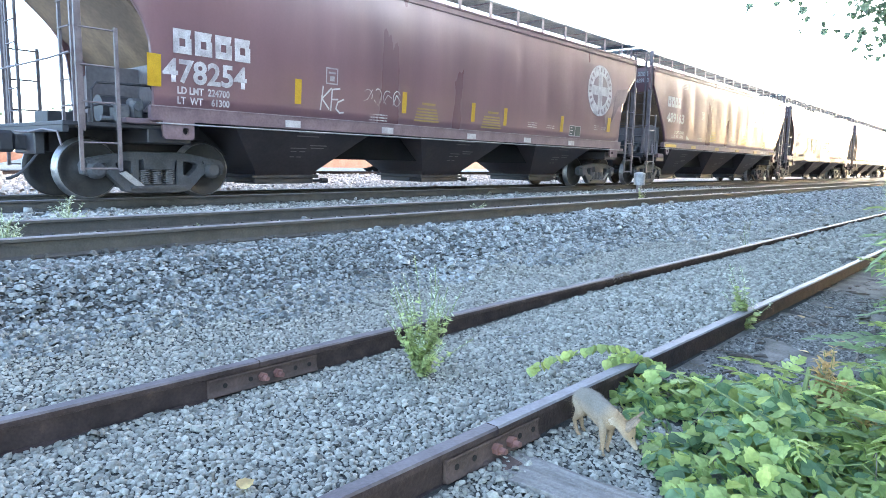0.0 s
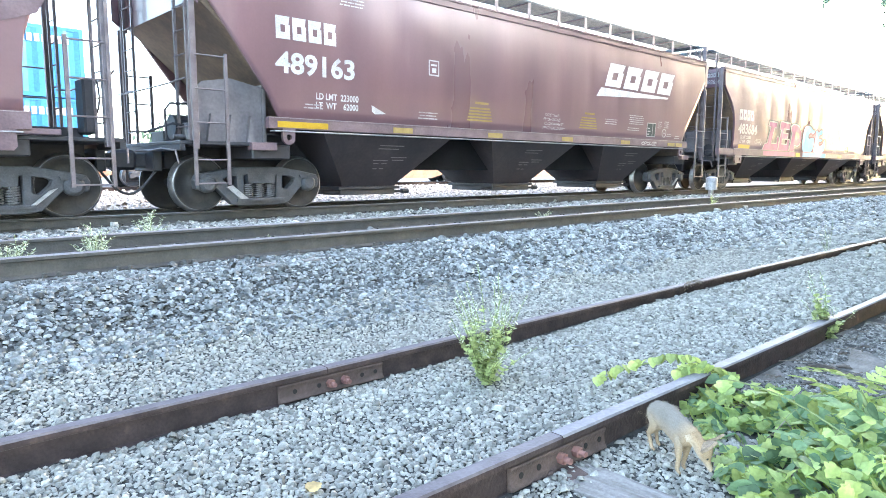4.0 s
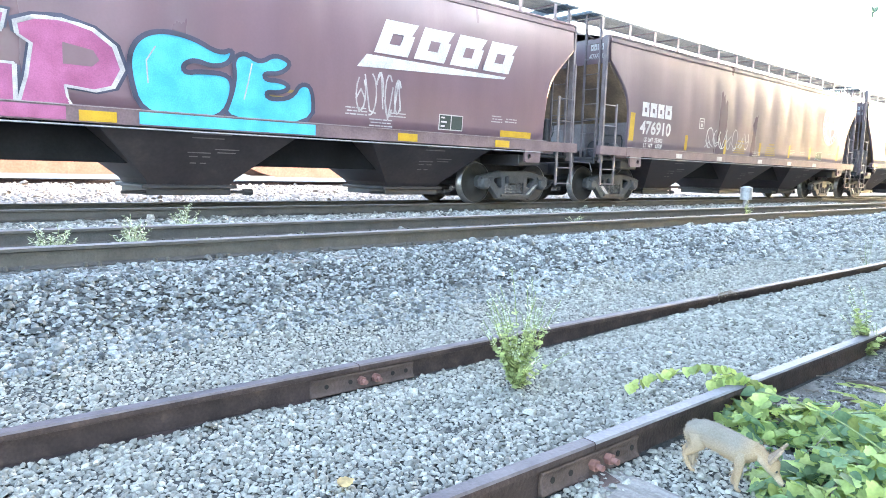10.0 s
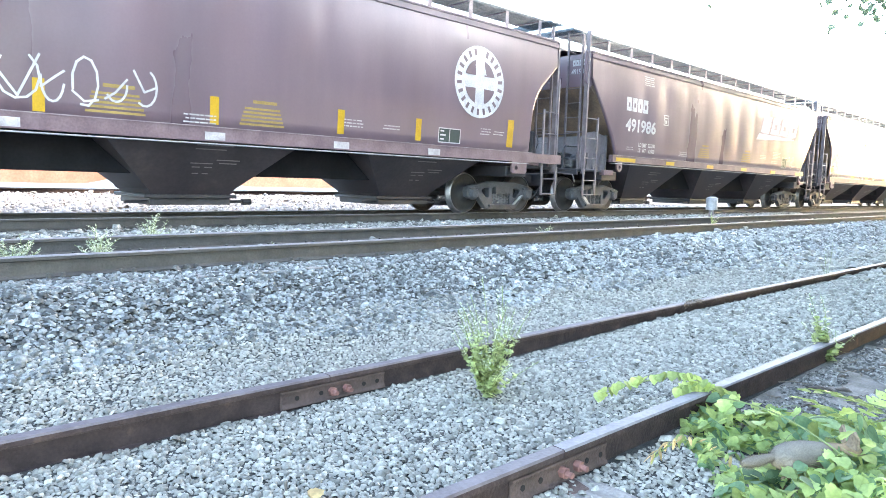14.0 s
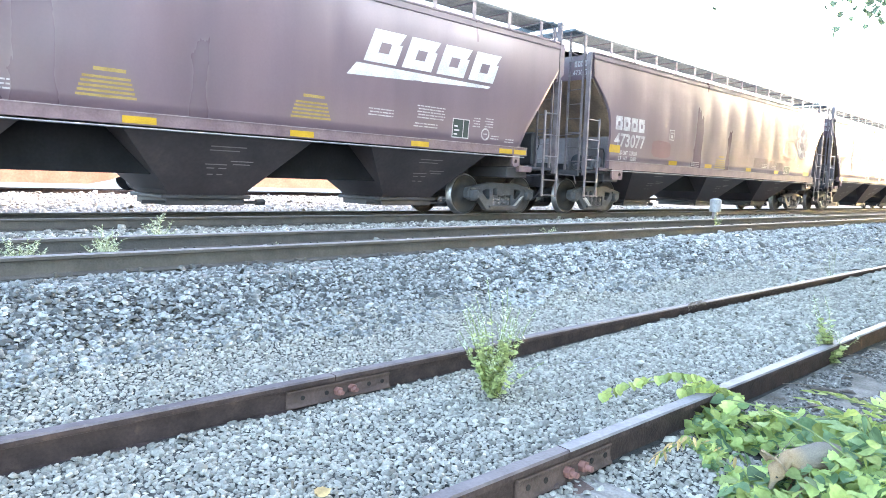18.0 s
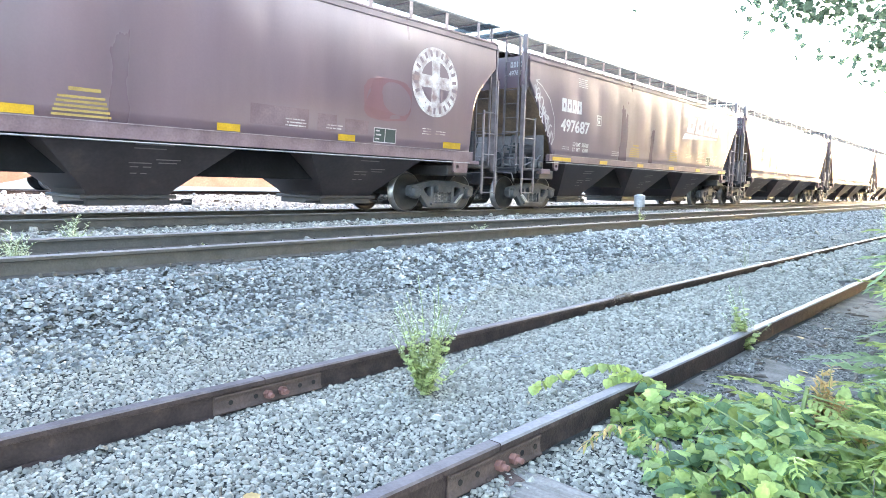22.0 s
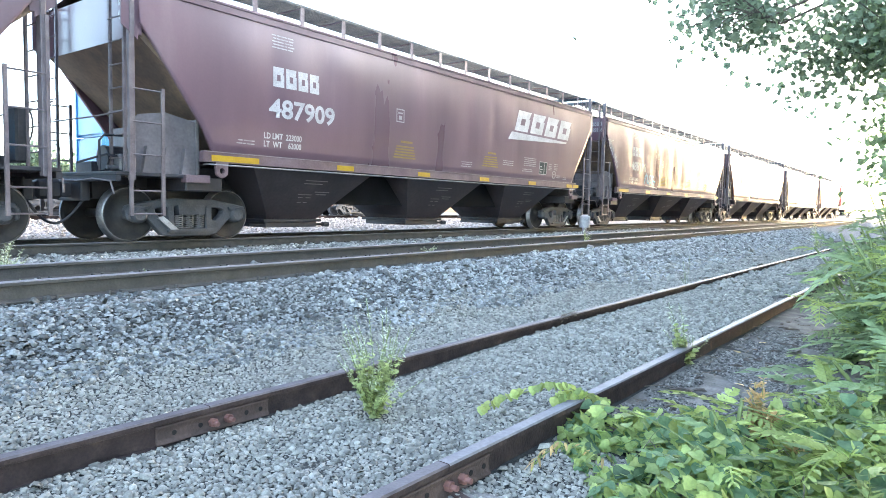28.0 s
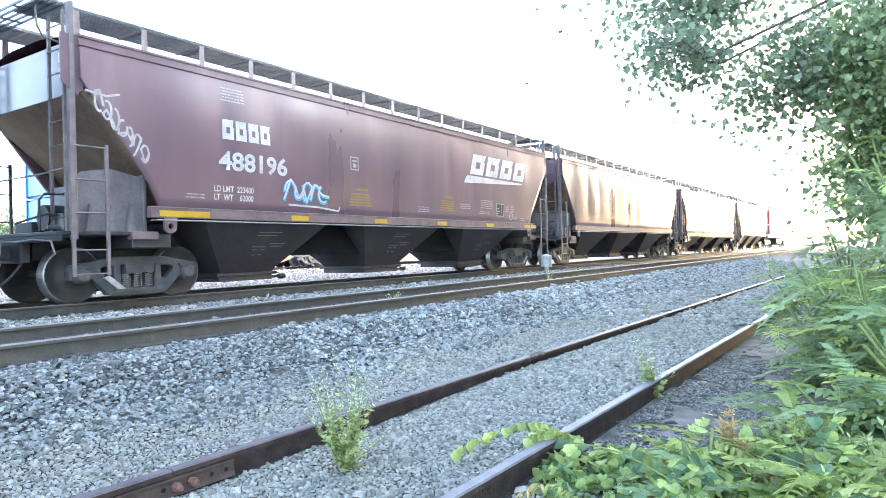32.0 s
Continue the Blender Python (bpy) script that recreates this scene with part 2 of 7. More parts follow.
def raw(name, verts, faces, mat, parent=None, label=""):
    me = bpy.data.meshes.new(name)
    me.from_pydata(verts, [], faces)
    for m in (mat if isinstance(mat, (list, tuple)) else [mat]):
        me.materials.append(m)
    ob = new(name, me)
    if parent is not None:
        ob.parent = parent
    if label:
        ob["label"] = label
    return ob


def empty(name, label, category, group="", kind=""):
    return tagged(new(name), label, category, group, kind)


def box(bm, x0, x1, y0, y1, z0, z1, mat=0, bevel=0.0):
    vs = [bm.verts.new(p) for p in ((x0, y0, z0), (x1, y0, z0), (x1, y1, z0), (x0, y1, z0), (x0, y0, z1), (x1, y0, z1), (x1, y1, z1), (x0, y1, z1))]
    fs = [bm.faces.new([vs[i] for i in q]) for q in ((3, 2, 1, 0), (4, 5, 6, 7), (0, 1, 5, 4), (1, 2, 6, 5), (2, 3, 7, 6), (3, 0, 4, 7))]
    for f in fs:
        f.material_index = mat
    if bevel:
        es = list({e for f in fs for e in f.edges})
        bmesh.ops.bevel(bm, geom=es, offset=bevel, segments=1, affect="EDGES")
    return vs


def tube(bm, a, b, r, seg=6, r2=None, mat=0, cap=True):
    a, b = Vector(a), Vector(b)
    d = (b - a).normalized()
    u = d.orthogonal().normalized()
    v = d.cross(u)
    r2 = r if r2 is None else r2
    ra = [bm.verts.new(a + (u * math.cos(k * math.tau / seg) + v * math.sin(k * math.tau / seg)) * r) for k in range(seg)]
    rb = [bm.verts.new(b + (u * math.cos(k * math.tau / seg) + v * math.sin(k * math.tau / seg)) * r2) for k in range(seg)]
    for k in range(seg):
        bm.faces.new((ra[k], ra[(k + 1) % seg], rb[(k + 1) % seg], rb[k])).material_index = mat
    if cap:
        bm.faces.new(ra[::-1]).material_index = mat
        bm.faces.new(rb).material_index = mat


def path_tube(bm, pts, r, seg=6):
    """One bent rod along the points."""
    pts = [Vector(p) for p in pts]
    rings = []
    u = None
    for i, p in enumerate(pts):
        d = (pts[min(i + 1, len(pts) - 1)] - pts[max(i - 1, 0)]).normalized()
        u = (u - d * u.dot(d)).normalized() if u is not None and (u - d * u.dot(d)).length > 1e-4 else d.orthogonal().normalized()
        v = d.cross(u)
        rings.append([bm.verts.new(p + (u * math.cos(k * math.tau / seg) + v * math.sin(k * math.tau / seg)) * r) for k in range(seg)])
    for a, b in zip(rings[:-1], rings[1:]):
        for k in range(seg):
            bm.faces.new((a[k], a[(k + 1) % seg], b[(k + 1) % seg], b[k]))
    bm.faces.new(rings[0][::-1])
    bm.faces.new(rings[-1])


def prism(bm, outline, y0, y1, mat=0):
    """An outline in x and z, pulled from y0 to y1."""
    a = [bm.verts.new((x, y0, z)) for x, z in outline]
    b = [bm.verts.new((x, y1, z)) for x, z in outline]
    k = len(outline)
    fs = [bm.faces.new(a), bm.faces.new(b[::-1])]
    for i in range(k):
        fs.append(bm.faces.new((a[i], b[i], b[(i + 1) % k], a[(i + 1) % k])))
    for f in fs:
        f.material_index = mat
    return fs


def lathe_y(bm, profile, seg=28, mat=0, cx=0.0, cz=0.0):
    """A profile of (radius, y), turned about an axis along y; a third entry is the material of the strip that follows."""
    rings = []
    for p in profile:
        rings.append([bm.verts.new((cx + p[0] * math.cos(k * math.tau / seg), p[1], cz + p[0] * math.sin(k * math.tau / seg))) for k in range(seg)])
    for i in range(len(rings) - 1):
        mt = profile[i][2] if len(profile[i]) > 2 else mat
        for k in range(seg):
            f = bm.faces.new((rings[i][k], rings[i][(k + 1) % seg], rings[i + 1][(k + 1) % seg], rings[i + 1][k]))
            f.material_index = mt
            f.smooth = True
    bm.faces.new(rings[0][::-1])
    bm.faces.new(rings[-1])


# ---- ground ----
RAIL_N, RAIL_Z, SLANT = 1.622, 0.179, -0.020          # near siding rail: y at x = 0, top, drift per metre
MAIN_Y, MAIN_Z = 5.751, 0.600
TRAIN_Y, TRAIN_Z = 10.749, 0.554
GAUGE = 1.435


def ground_z(x, y):
    """Height of the ground: dirt, siding gravel, ballast shoulder, main ballast, flat yard behind."""
    s = RAIL_N + SLANT * x
    prof = ((-9000, -0.1), (-400, -0.1), (-6, 0.0), (s - 0.5, 0.0), (s, 0.035), (s + GAUGE, 0.03), (s + GAUGE + 0.5, 0.0), (3.9, 0.03), (4.35, 0.13), (5.2, 0.40), (5.5, 0.41), (7.4, 0.405), (8.2, 0.37),
            (10.3, 0.36), (10.6, 0.365), (12.4, 0.365), (13.2, 0.35), (16.0, 0.33), (26, 0.35), (34, 0.33), (9000, 0.3))
    for (a, za), (b, zb) in zip(prof[:-1], prof[1:]):
        if y <= b:
            k = 0 if b <= a else max(0.0, (y - a) / (b - a))
            z = za + (zb - za) * k
            break
    if 0.03 < y - s < GAUGE + 0.3:           # gravel buries the rails farther along
        k = min(1.0, max(0.0, (x - 2.6) / 3.4))
        z += 0.055 * k * k * (3 - 2 * k) * min(1.0, (y - s - 0.03) / 0.12, (GAUGE + 0.3 - (y - s)) / 0.25)
    near = max(0.0, 1 - abs(y - 4.6) / 1.0)
    return z + 0.05 * near * noise.noise((x * 0.9, y * 0.9, 0)) + 0.012 * noise.noise((x * 2.7, y * 2.7, 3))


def sheet(name, xs, ys, mat, label, kind="structure", cat="ground", zoff=0.0):
    vs = [(x, y, ground_z(x, y) + zoff) for y in ys for x in xs]
    nx = len(xs)
    fs = [(j * nx + i, j * nx + i + 1, (j + 1) * nx + i + 1, (j + 1) * nx + i) for j in range(len(ys) - 1) for i in range(nx - 1)]
    ob = raw(name, vs, fs, mat)
    for f in ob.data.polygons:
        f.use_smooth = True
    return tagged(ob, label, cat, kind=kind)


_xs = [-1500, -300, -80, -30, -15, -8] + [-5 + 0.2 * i for i in range(175)] + [32, 36, 42, 50, 62, 80, 110, 180, 400, 1500]
_ys = [-1500, -300, -60, -20, -8, -4] + [-3 + 0.25 * i for i in range(16)] + [1 + 0.1 * i for i in range(75)] + [8.6, 9, 9.6, 10.2, 10.7, 11.4, 12, 12.6, 13.2, 14, 16, 19, 22, 26, 30, 36, 45, 70, 150, 400, 1500]
ground = sheet("ground", _xs, _ys, M_GROUND, "grey crushed-stone ground of a rail yard with raised ballast beds")

# dark sheet laid under the stones as painted shade for their gaps
sheet("ballast_bed", [-0.6 + 0.25 * i for i in range(139)], [0.95 + 0.12 * i for i in range(81)], M_GAP_SHADE, "dark sheet painted as the shade in the gaps between the loose ballast stones", zoff=0.005)

sheet("yard_gravel", [-60 + 2.0 * i for i in range(80)], [13.6 + 0.8 * i for i in range(19)], M_YARD, "pale sunlit gravel between the train and the yard track", zoff=0.012)

# ---- stones ----
def stones(name, spots, mat, label, seed):
    """Many small angular stones in one mesh, each a jittered five-sided block with a smaller top; spots: rows of x, y, z, size."""
    rs = np.random.RandomState(seed)
    n = len(spots)
    ang = np.arange(5) * math.tau / 5
    a = ang[None] + rs.uniform(-0.32, 0.32, (n, 5)) + rs.uniform(0, math.tau, (n, 1))
    low, top = rs.uniform(0.82, 1.14, (n, 5)), rs.uniform(0.5, 0.82, (n, 5))
    z0, z1 = np.full((n, 5), -0.62), rs.uniform(0.3, 0.62, (n, 5))
    v = np.concatenate([np.stack([low * np.cos(a), low * np.sin(a), z0], 2), np.stack([top * np.cos(a), top * np.sin(a), z1], 2)], 1)
    v = v * np.stack([rs.uniform(0.95, 1.45, n), rs.uniform(0.68, 1.0, n), rs.uniform(0.45, 0.85, n)], 1)[:, None]
    ya, ti, ax = rs.uniform(0, np.pi, n), rs.normal(0, 0.22, n), rs.uniform(0, np.pi * 2, n)      # lying mostly flat: half turn, half tilt, tilt axis
    w, x, y, z = np.cos(ti) * np.cos(ya), np.sin(ti) * np.cos(ax - ya), np.sin(ti) * np.sin(ax - ya), np.cos(ti) * np.sin(ya)
    rot = np.stack([1 - 2 * (y * y + z * z), 2 * (x * y - z * w), 2 * (x * z + y * w), 2 * (x * y + z * w), 1 - 2 * (x * x + z * z), 2 * (y * z - x * w),
                    2 * (x * z - y * w), 2 * (y * z + x * w), 1 - 2 * (x * x + y * y)], 1).reshape(n, 3, 3)
    v = np.einsum("nij,nkj->nki", rot, v) * spots[:, 3][:, None, None] + spots[:, None, :3]
    tri = [t for k in range(5) for t in ((k, (k + 1) % 5, 5 + (k + 1) % 5), (k, 5 + (k + 1) % 5, 5 + k))] + [(5, 6, 7), (5, 7, 8), (5, 8, 9)]
    me = bpy.data.meshes.new(name)
    me.vertices.add(n * 10)
    me.vertices.foreach_set("co", v.reshape(-1))
    f = (np.array(tri)[None] + (np.arange(n) * 10)[:, None, None]).reshape(-1, 3)
    me.loops.add(f.size)
    me.loops.foreach_set("vertex_index", f.reshape(-1))
    me.polygons.add(len(f))
    me.polygons.foreach_set("loop_start", np.arange(0, f.size, 3))
    me.update(calc_edges=True)
    me.materials.append(mat)
    return tagged(new(name, me), label, "gravel", kind="stuff")


def scatter(x0, x1, y0, y1, step, seed, keep=None, fill=0.0, low=0.3, high=0.95, sigma=0.2):
    """Closely packed spots: one stone to each cell of a loose grid, and a share of stray ones on top."""
    rs = np.random.RandomState(seed)
    gx, gy = np.meshgrid(np.arange(x0, x1, step), np.arange(y0, y1, step * 0.9))
    gx = gx + (np.arange(gx.shape[0]) % 2)[:, None] * step * 0.5
    n = gx.size
    xs, ys = gx.ravel() + rs.uniform(-0.4, 0.4, n) * step, gy.ravel() + rs.uniform(-0.4, 0.4, n) * step
    size, lift = step * 0.6 * rs.lognormal(0, sigma, n), rs.uniform(low, high, n)
    k = int(n * fill)
    xs, ys = np.concatenate([xs, rs.uniform(x0, x1, k)]), np.concatenate([ys, rs.uniform(y0, y1, k)])
    size, lift = np.concatenate([size, step * 0.56 * rs.lognormal(0, 0.3, k)]), np.concatenate([lift, rs.uniform(0.6, 1.2, k)])
    return np.array([(x, y, ground_z(x, y) + q * up, q) for x, y, q, up in zip(xs, ys, size, lift) if keep is None or keep(x, y)])


def sid(x):
    return RAIL_N + SLANT * x


def clear_of_rails(x, y):
    d = y - sid(x)
    return min(abs(d), abs(d - GAUGE)) > 0.05


siding_spot = lambda x, y: clear_of_rails(x, y) and y > sid(x) - 0.75 - 0.4 * noise.noise((x * 1.3, y, 5)) and y > 0.3 * x - 1.2 and (x < 3.1 or y > sid(x) - 0.05)
stones("siding_gravel", scatter(-0.6, 5.0, 0.9, 4.5, 0.0218, 1, siding_spot, 0.12), M_STONE, "loose pale grey crushed stone between the siding rails", 11)
stones("middle_siding_gravel", scatter(5.0, 10.0, 1.2, 4.5, 0.031, 7, siding_spot, 0.2), M_STONE, "loose pale grey crushed stone along the siding rails", 17)
stones("far_siding_gravel", scatter(10.0, 30.0, 0.9, 4.3, 0.06, 2, lambda x, y: clear_of_rails(x, y) and y > sid(x), 0.2), M_STONE, "pale grey crushed stone along the siding", 12)
stones("outer_siding_gravel", scatter(-7.0, -0.58, 0.0, 4.4, 0.06, 31, lambda x, y: clear_of_rails(x, y) and (y > 0.95 or noise.noise((x * 0.9, y * 1.4, 2)) > 0.9 - y) and x + 0.8 * noise.noise((y * 0.7, 3.0, x * 0.4)) > -6.2, 0.1), M_STONE, "pale grey crushed stone along the siding", 32)
slope_spot = lambda x, y: y > 4.12 + 0.3 * noise.noise((x * 0.8, 2.0, 0)) + 0.12 * noise.noise((x * 4, y * 4, 0))
meet = lambda x, y: x - 5.0 - 1.3 * noise.noise((x * 1.1, y * 1.6, 8)) - 0.5 * noise.noise((x * 5, y * 5, 1))
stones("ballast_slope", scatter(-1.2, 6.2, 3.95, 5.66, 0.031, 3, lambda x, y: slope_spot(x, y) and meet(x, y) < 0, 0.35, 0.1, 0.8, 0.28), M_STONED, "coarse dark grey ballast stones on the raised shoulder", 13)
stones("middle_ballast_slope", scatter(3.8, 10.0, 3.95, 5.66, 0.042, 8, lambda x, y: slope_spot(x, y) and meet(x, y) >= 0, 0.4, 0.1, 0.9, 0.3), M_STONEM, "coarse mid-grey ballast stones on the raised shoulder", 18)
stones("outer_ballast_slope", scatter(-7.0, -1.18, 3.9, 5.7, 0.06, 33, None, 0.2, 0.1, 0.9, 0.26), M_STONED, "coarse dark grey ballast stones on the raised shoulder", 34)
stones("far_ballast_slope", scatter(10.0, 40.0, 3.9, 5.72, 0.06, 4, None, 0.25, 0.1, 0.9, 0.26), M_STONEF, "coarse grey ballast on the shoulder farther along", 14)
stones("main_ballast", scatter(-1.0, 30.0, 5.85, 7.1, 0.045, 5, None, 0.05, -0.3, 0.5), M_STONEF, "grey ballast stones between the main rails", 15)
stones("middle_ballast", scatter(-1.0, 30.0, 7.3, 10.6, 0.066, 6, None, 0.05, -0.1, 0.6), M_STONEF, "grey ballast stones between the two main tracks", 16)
stones("yard_stones", scatter(2.0, 32.0, 13.7, 27.6, 0.15, 9, None, 0.0, 0.1, 0.7, 0.3) * np.array((1, 1, 1, 0.5)) - np.array((0, 0, 0.02, 0)), M_YARDSTONE, "tan and grey sunlit stones on the yard gravel", 19)


# ---- rails ----
RAIL_H = 0.171


def rail_profile():
    half = [(0.070, 0.0), (0.070, 0.012), (0.012, 0.030), (0.009, 0.100), (0.011, 0.128), (0.035, 0.138), (0.035, 0.162), (0.028, 0.171)]
    return [(-y, z) for y, z in half][::1] + [(y, z) for y, z in half[::-1]]


def rail(name, parent, y0, ztop, slant, x0, x1, mats, label=""):
    """One rail: flat foot, web, head; the running face of the head takes the second material."""
    pr = rail_profile()
    xs = [x0, x1]
    bm = bmesh.new()
    rings = [[bm.verts.new((x, y0 + slant * x + y, ztop - RAIL_H + z)) for y, z in pr] for x in xs]
    k = len(pr)
    for i in range(k):
        f = bm.faces.new((rings[0][i], rings[0][(i + 1) % k], rings[1][(i + 1) % k], rings[1][i]))
        if i in (6, 7, 8):
            f.material_index = 1
    bm.faces.new(rings[0][::-1])
    bm.faces.new(rings[1])
    bmesh.ops.recalc_face_normals(bm, faces=bm.faces[:])
    return part(name, bm, mats, parent, label)


siding = empty("siding_track", "rusty siding track half buried in grey gravel", "railway track", kind="structure")
main_track = empty("main_track", "empty main track with brown rails on a raised ballast bed", "railway track", kind="structure")
train_track = empty("train_track", "main track under the grain train", "railway track", kind="structure")
JOINT_N, JOINT_F = 2.15, 1.96            # where the bolted joints sit
for a, b in ((-60, JOINT_N), (JOINT_N + 0.006, 160)):
    rail("rail", siding, RAIL_N, RAIL_Z, SLANT, a, b, (M_RUST, M_HEADR if a < 0 else M_HEAD))
for a, b in ((-60, JOINT_F), (JOINT_F + 0.006, 160)):
    rail("rail", siding, RAIL_N + GAUGE, RAIL_Z, SLANT, a, b, (M_RUST, M_HEADR))
for tr, y, zt in ((main_track, MAIN_Y, MAIN_Z), (train_track, TRAIN_Y, TRAIN_Z)):
    for g in (0, GAUGE):
        rail("rail", tr, y + g, zt, 0, -120, 420, (M_RAILSIDE, M_HEAD))


# ---- grain train ----
M_BRACKET = material("bracket_paint", (0.2, 0.15, 0.16), (0.3, 0.25, 0.26), rough=0.5, scale=6, bump=0.1)
EAVE, HALF = 3.93, 1.60


def sills(kind):
    """Bottom and top of the side sill."""
    return (1.20, 1.38) if kind == "rounded" else (1.36, 1.50)


def end_cut(kind, u):
    """Lower edge of the side sheet at u metres from the coupler face."""
    SILL_T = sills(kind)[1]
    if kind == "angular":
        if u <= 0.72:
            return 3.40
        if u < 1.80:
            return 3.40 - (u - 0.72) / 1.08 * 1.50
        return SILL_T
    pts = ((0.72, 3.46), (0.95, 3.24), (1.2, 3.0), (1.38, 2.80), (1.50, 2.58), (1.57, 2.32), (1.60, 2.0), (1.62, SILL_T))
    for (a, za), (b, zb) in zip(pts[:-1], pts[1:]):
        if u <= b:
            return za + (zb - za) * max(0, u - a) / (b - a)
    return SILL_T


def bulge(z):
    k = (z - 2.75) / 1.3
    return HALF + 0.045 * max(0.0, 1 - k * k)


SHEETS = {}
for kind, seed in (("rounded", 7), ("angular", 8)):
    rs = random.Random(seed)
    SHEETS[kind] = [(rs.uniform(0.009, 0.023), rs.uniform(-0.01, 0.01), rs.uniform(0, 6.28)) for _ in range(11)]


def dent(kind, half_len, x, z):
    """Each sheet is a little bulged, tilted and wavy between its ribs."""
    u = (x + half_len - 2.0) / ((2 * half_len - 4.0) / 11)
    if u < 0 or u > 11 or z < 1.7:
        return 0.0
    i = min(10, int(u))
    f = u - i
    d, tl, ph = SHEETS[kind][i]
    fade = max(0.0, min(1.0, (z - 1.7) / 0.5, (3.9 - z) / 0.4))
    return fade * (d * (1 - (2 * f - 1) ** 2) * (0.75 + 0.4 * math.sin(z * 2.4 + ph)) + tl * (f - 0.5) * math.sin(z * 1.7 + ph))


def side_sheet(kind, half_len, sgn):
    cuts = [0.72, 0.80, 0.86, 0.95, 1.05, 1.15, 1.25, 1.34, 1.42, 1.48, 1.54, 1.57, 1.60, 1.605, 1.62] if kind != "angular" else [0.72, 0.9, 1.1, 1.3, 1.5, 1.7, 1.795, 1.80]
    pitch = (2 * half_len - 4.0) / 11          # sheets between the ribs
    xs = [-half_len + u for u in cuts] + [-half_len + 2.0 + pitch * k / 9 for k in range(100)] + [half_len - u for u in cuts[::-1]]
    bm = bmesh.new()
    cols = []
    for x in xs:
        lo = end_cut(kind, half_len - abs(x))
        cols.append([bm.verts.new((x, sgn * (bulge(lo + (EAVE - lo) * k / 12) + dent(kind, half_len, x, lo + (EAVE - lo) * k / 12)), lo + (EAVE - lo) * k / 12)) for k in range(13)])
    for a, b in zip(cols[:-1], cols[1:]):
        for k in range(12):
            f = bm.faces.new((a[k], b[k], b[k + 1], a[k + 1]) if sgn < 0 else (a[k + 1], b[k + 1], b[k], a[k]))
            f.smooth = True
    # turned-in lip along the cut ends and the foot
    for a, b in zip(cols[:-1], cols[1:]):
        p, q = [bm.verts.new((c[0].co.x, c[0].co.y - sgn * 0.06, c[0].co.z + 0.01)) for c in (a, b)]
        bm.faces.new((a[0], p, q, b[0]))
    return bm


def plate_with_holes(bm, outline, holes, y0, y1):
    """A thick plate in x and z with openings through it."""
    edges = []
    for loop in [outline] + holes:
        vs = [bm.verts.new((x, y0, z)) for x, z in loop]
        edges += [bm.edges.new((vs[i], vs[(i + 1) % len(vs)])) for i in range(len(vs))]
    got = bmesh.ops.triangle_fill(bm, use_beauty=True, use_dissolve=False, edges=edges)
    faces = [g for g in got["geom"] if isinstance(g, bmesh.types.BMFace)]
    ext = bmesh.ops.extrude_face_region(bm, geom=faces)
    bmesh.ops.translate(bm, vec=(0, y1 - y0, 0), verts=[g for g in ext["geom"] if isinstance(g, bmesh.types.BMVert)])
    bmesh.ops.recalc_face_normals(bm, faces=bm.faces[:])


def side_frame(sgn):
    """Cast truck side frame: bowed top member, two windows, spring opening, flanged edges."""
    half = [(0.0, 0.735), (0.40, 0.735), (0.62, 0.70), (0.84, 0.66), (1.10, 0.61), (1.15, 0.52), (1.13, 0.38), (1.02, 0.355), (0.86, 0.42), (0.78, 0.38), (0.52, 0.115), (0.36, 0.085), (0.0, 0.085)]
    outline = half + [(-x, z) for x, z in half[::-1][1:-1]]
    win = [(0.42, 0.585), (0.58, 0.575), (0.655, 0.54), (0.625, 0.47), (0.49, 0.35), (0.42, 0.37)]
    mid = [(-0.3, 0.60), (-0.3, 0.215), (0.3, 0.215), (0.3, 0.60)]
    bm = bmesh.new()
    plate_with_holes(bm, outline, [win, [(-x, z) for x, z in win[::-1]], mid], -0.075, 0.075)
    bmesh.ops.bevel(bm, geom=[e for e in bm.edges if e.is_manifold and e.calc_face_angle(0) > 0.7], offset=0.014, segments=1, affect="EDGES")
    prism(bm, [(-0.24, 0.46), (0.24, 0.46), (0.26, 0.62), (-0.26, 0.62)], -0.13, 0.02)      # bolster end in the opening
    prism(bm, [(-0.44, 0.16), (0.44, 0.16), (0.44, 0.205), (-0.44, 0.205)], -0.13, 0.13)    # spring seat
    for s in (-1, 1):                                                                      # pedestal ribs
        prism(bm, [(s * 0.74, 0.60), (s * 1.08, 0.585), (s * 1.07, 0.545), (s * 0.76, 0.55)][::s], -0.125, -0.07)
    bmesh.ops.recalc_face_normals(bm, faces=bm.faces[:])
    return bm


def wheelset_mesh():
    bm = bmesh.new()
    for s in (-1, 1):
        y = s * 0.7175
        pr = [(0.06, y + s * 0.10), (0.12, y + s * 0.085), (0.15, y + s * 0.035), (0.33, y + s * 0.015), (0.385, y + s * 0.055, 0), (0.43, y + s * 0.058, 1), (0.455, y + s * 0.05, 1), (0.46, y - s * 0.04, 1),
              (0.487, y - s * 0.055, 1), (0.483, y - s * 0.082, 0), (0.37, y - s * 0.085, 0), (0.30, y - s * 0.045), (0.10, y - s * 0.07)]
        lathe_y(bm, pr if s < 0 else pr, 30)
    tube(bm, (0, -0.78, 0), (0, 0.78, 0), 0.08, 10)
    for k in range(3):                      # mill marks and bolts on the end cap
        a = k * math.tau / 3
        for s in (-1, 1):
            tube(bm, (0.055 * math.cos(a), s * 0.76, 0.055 * math.sin(a)), (0.055 * math.cos(a), s * 0.86, 0.055 * math.sin(a)), 0.016, 6)
    bmesh.ops.recalc_face_normals(bm, faces=bm.faces[:])
    return bm


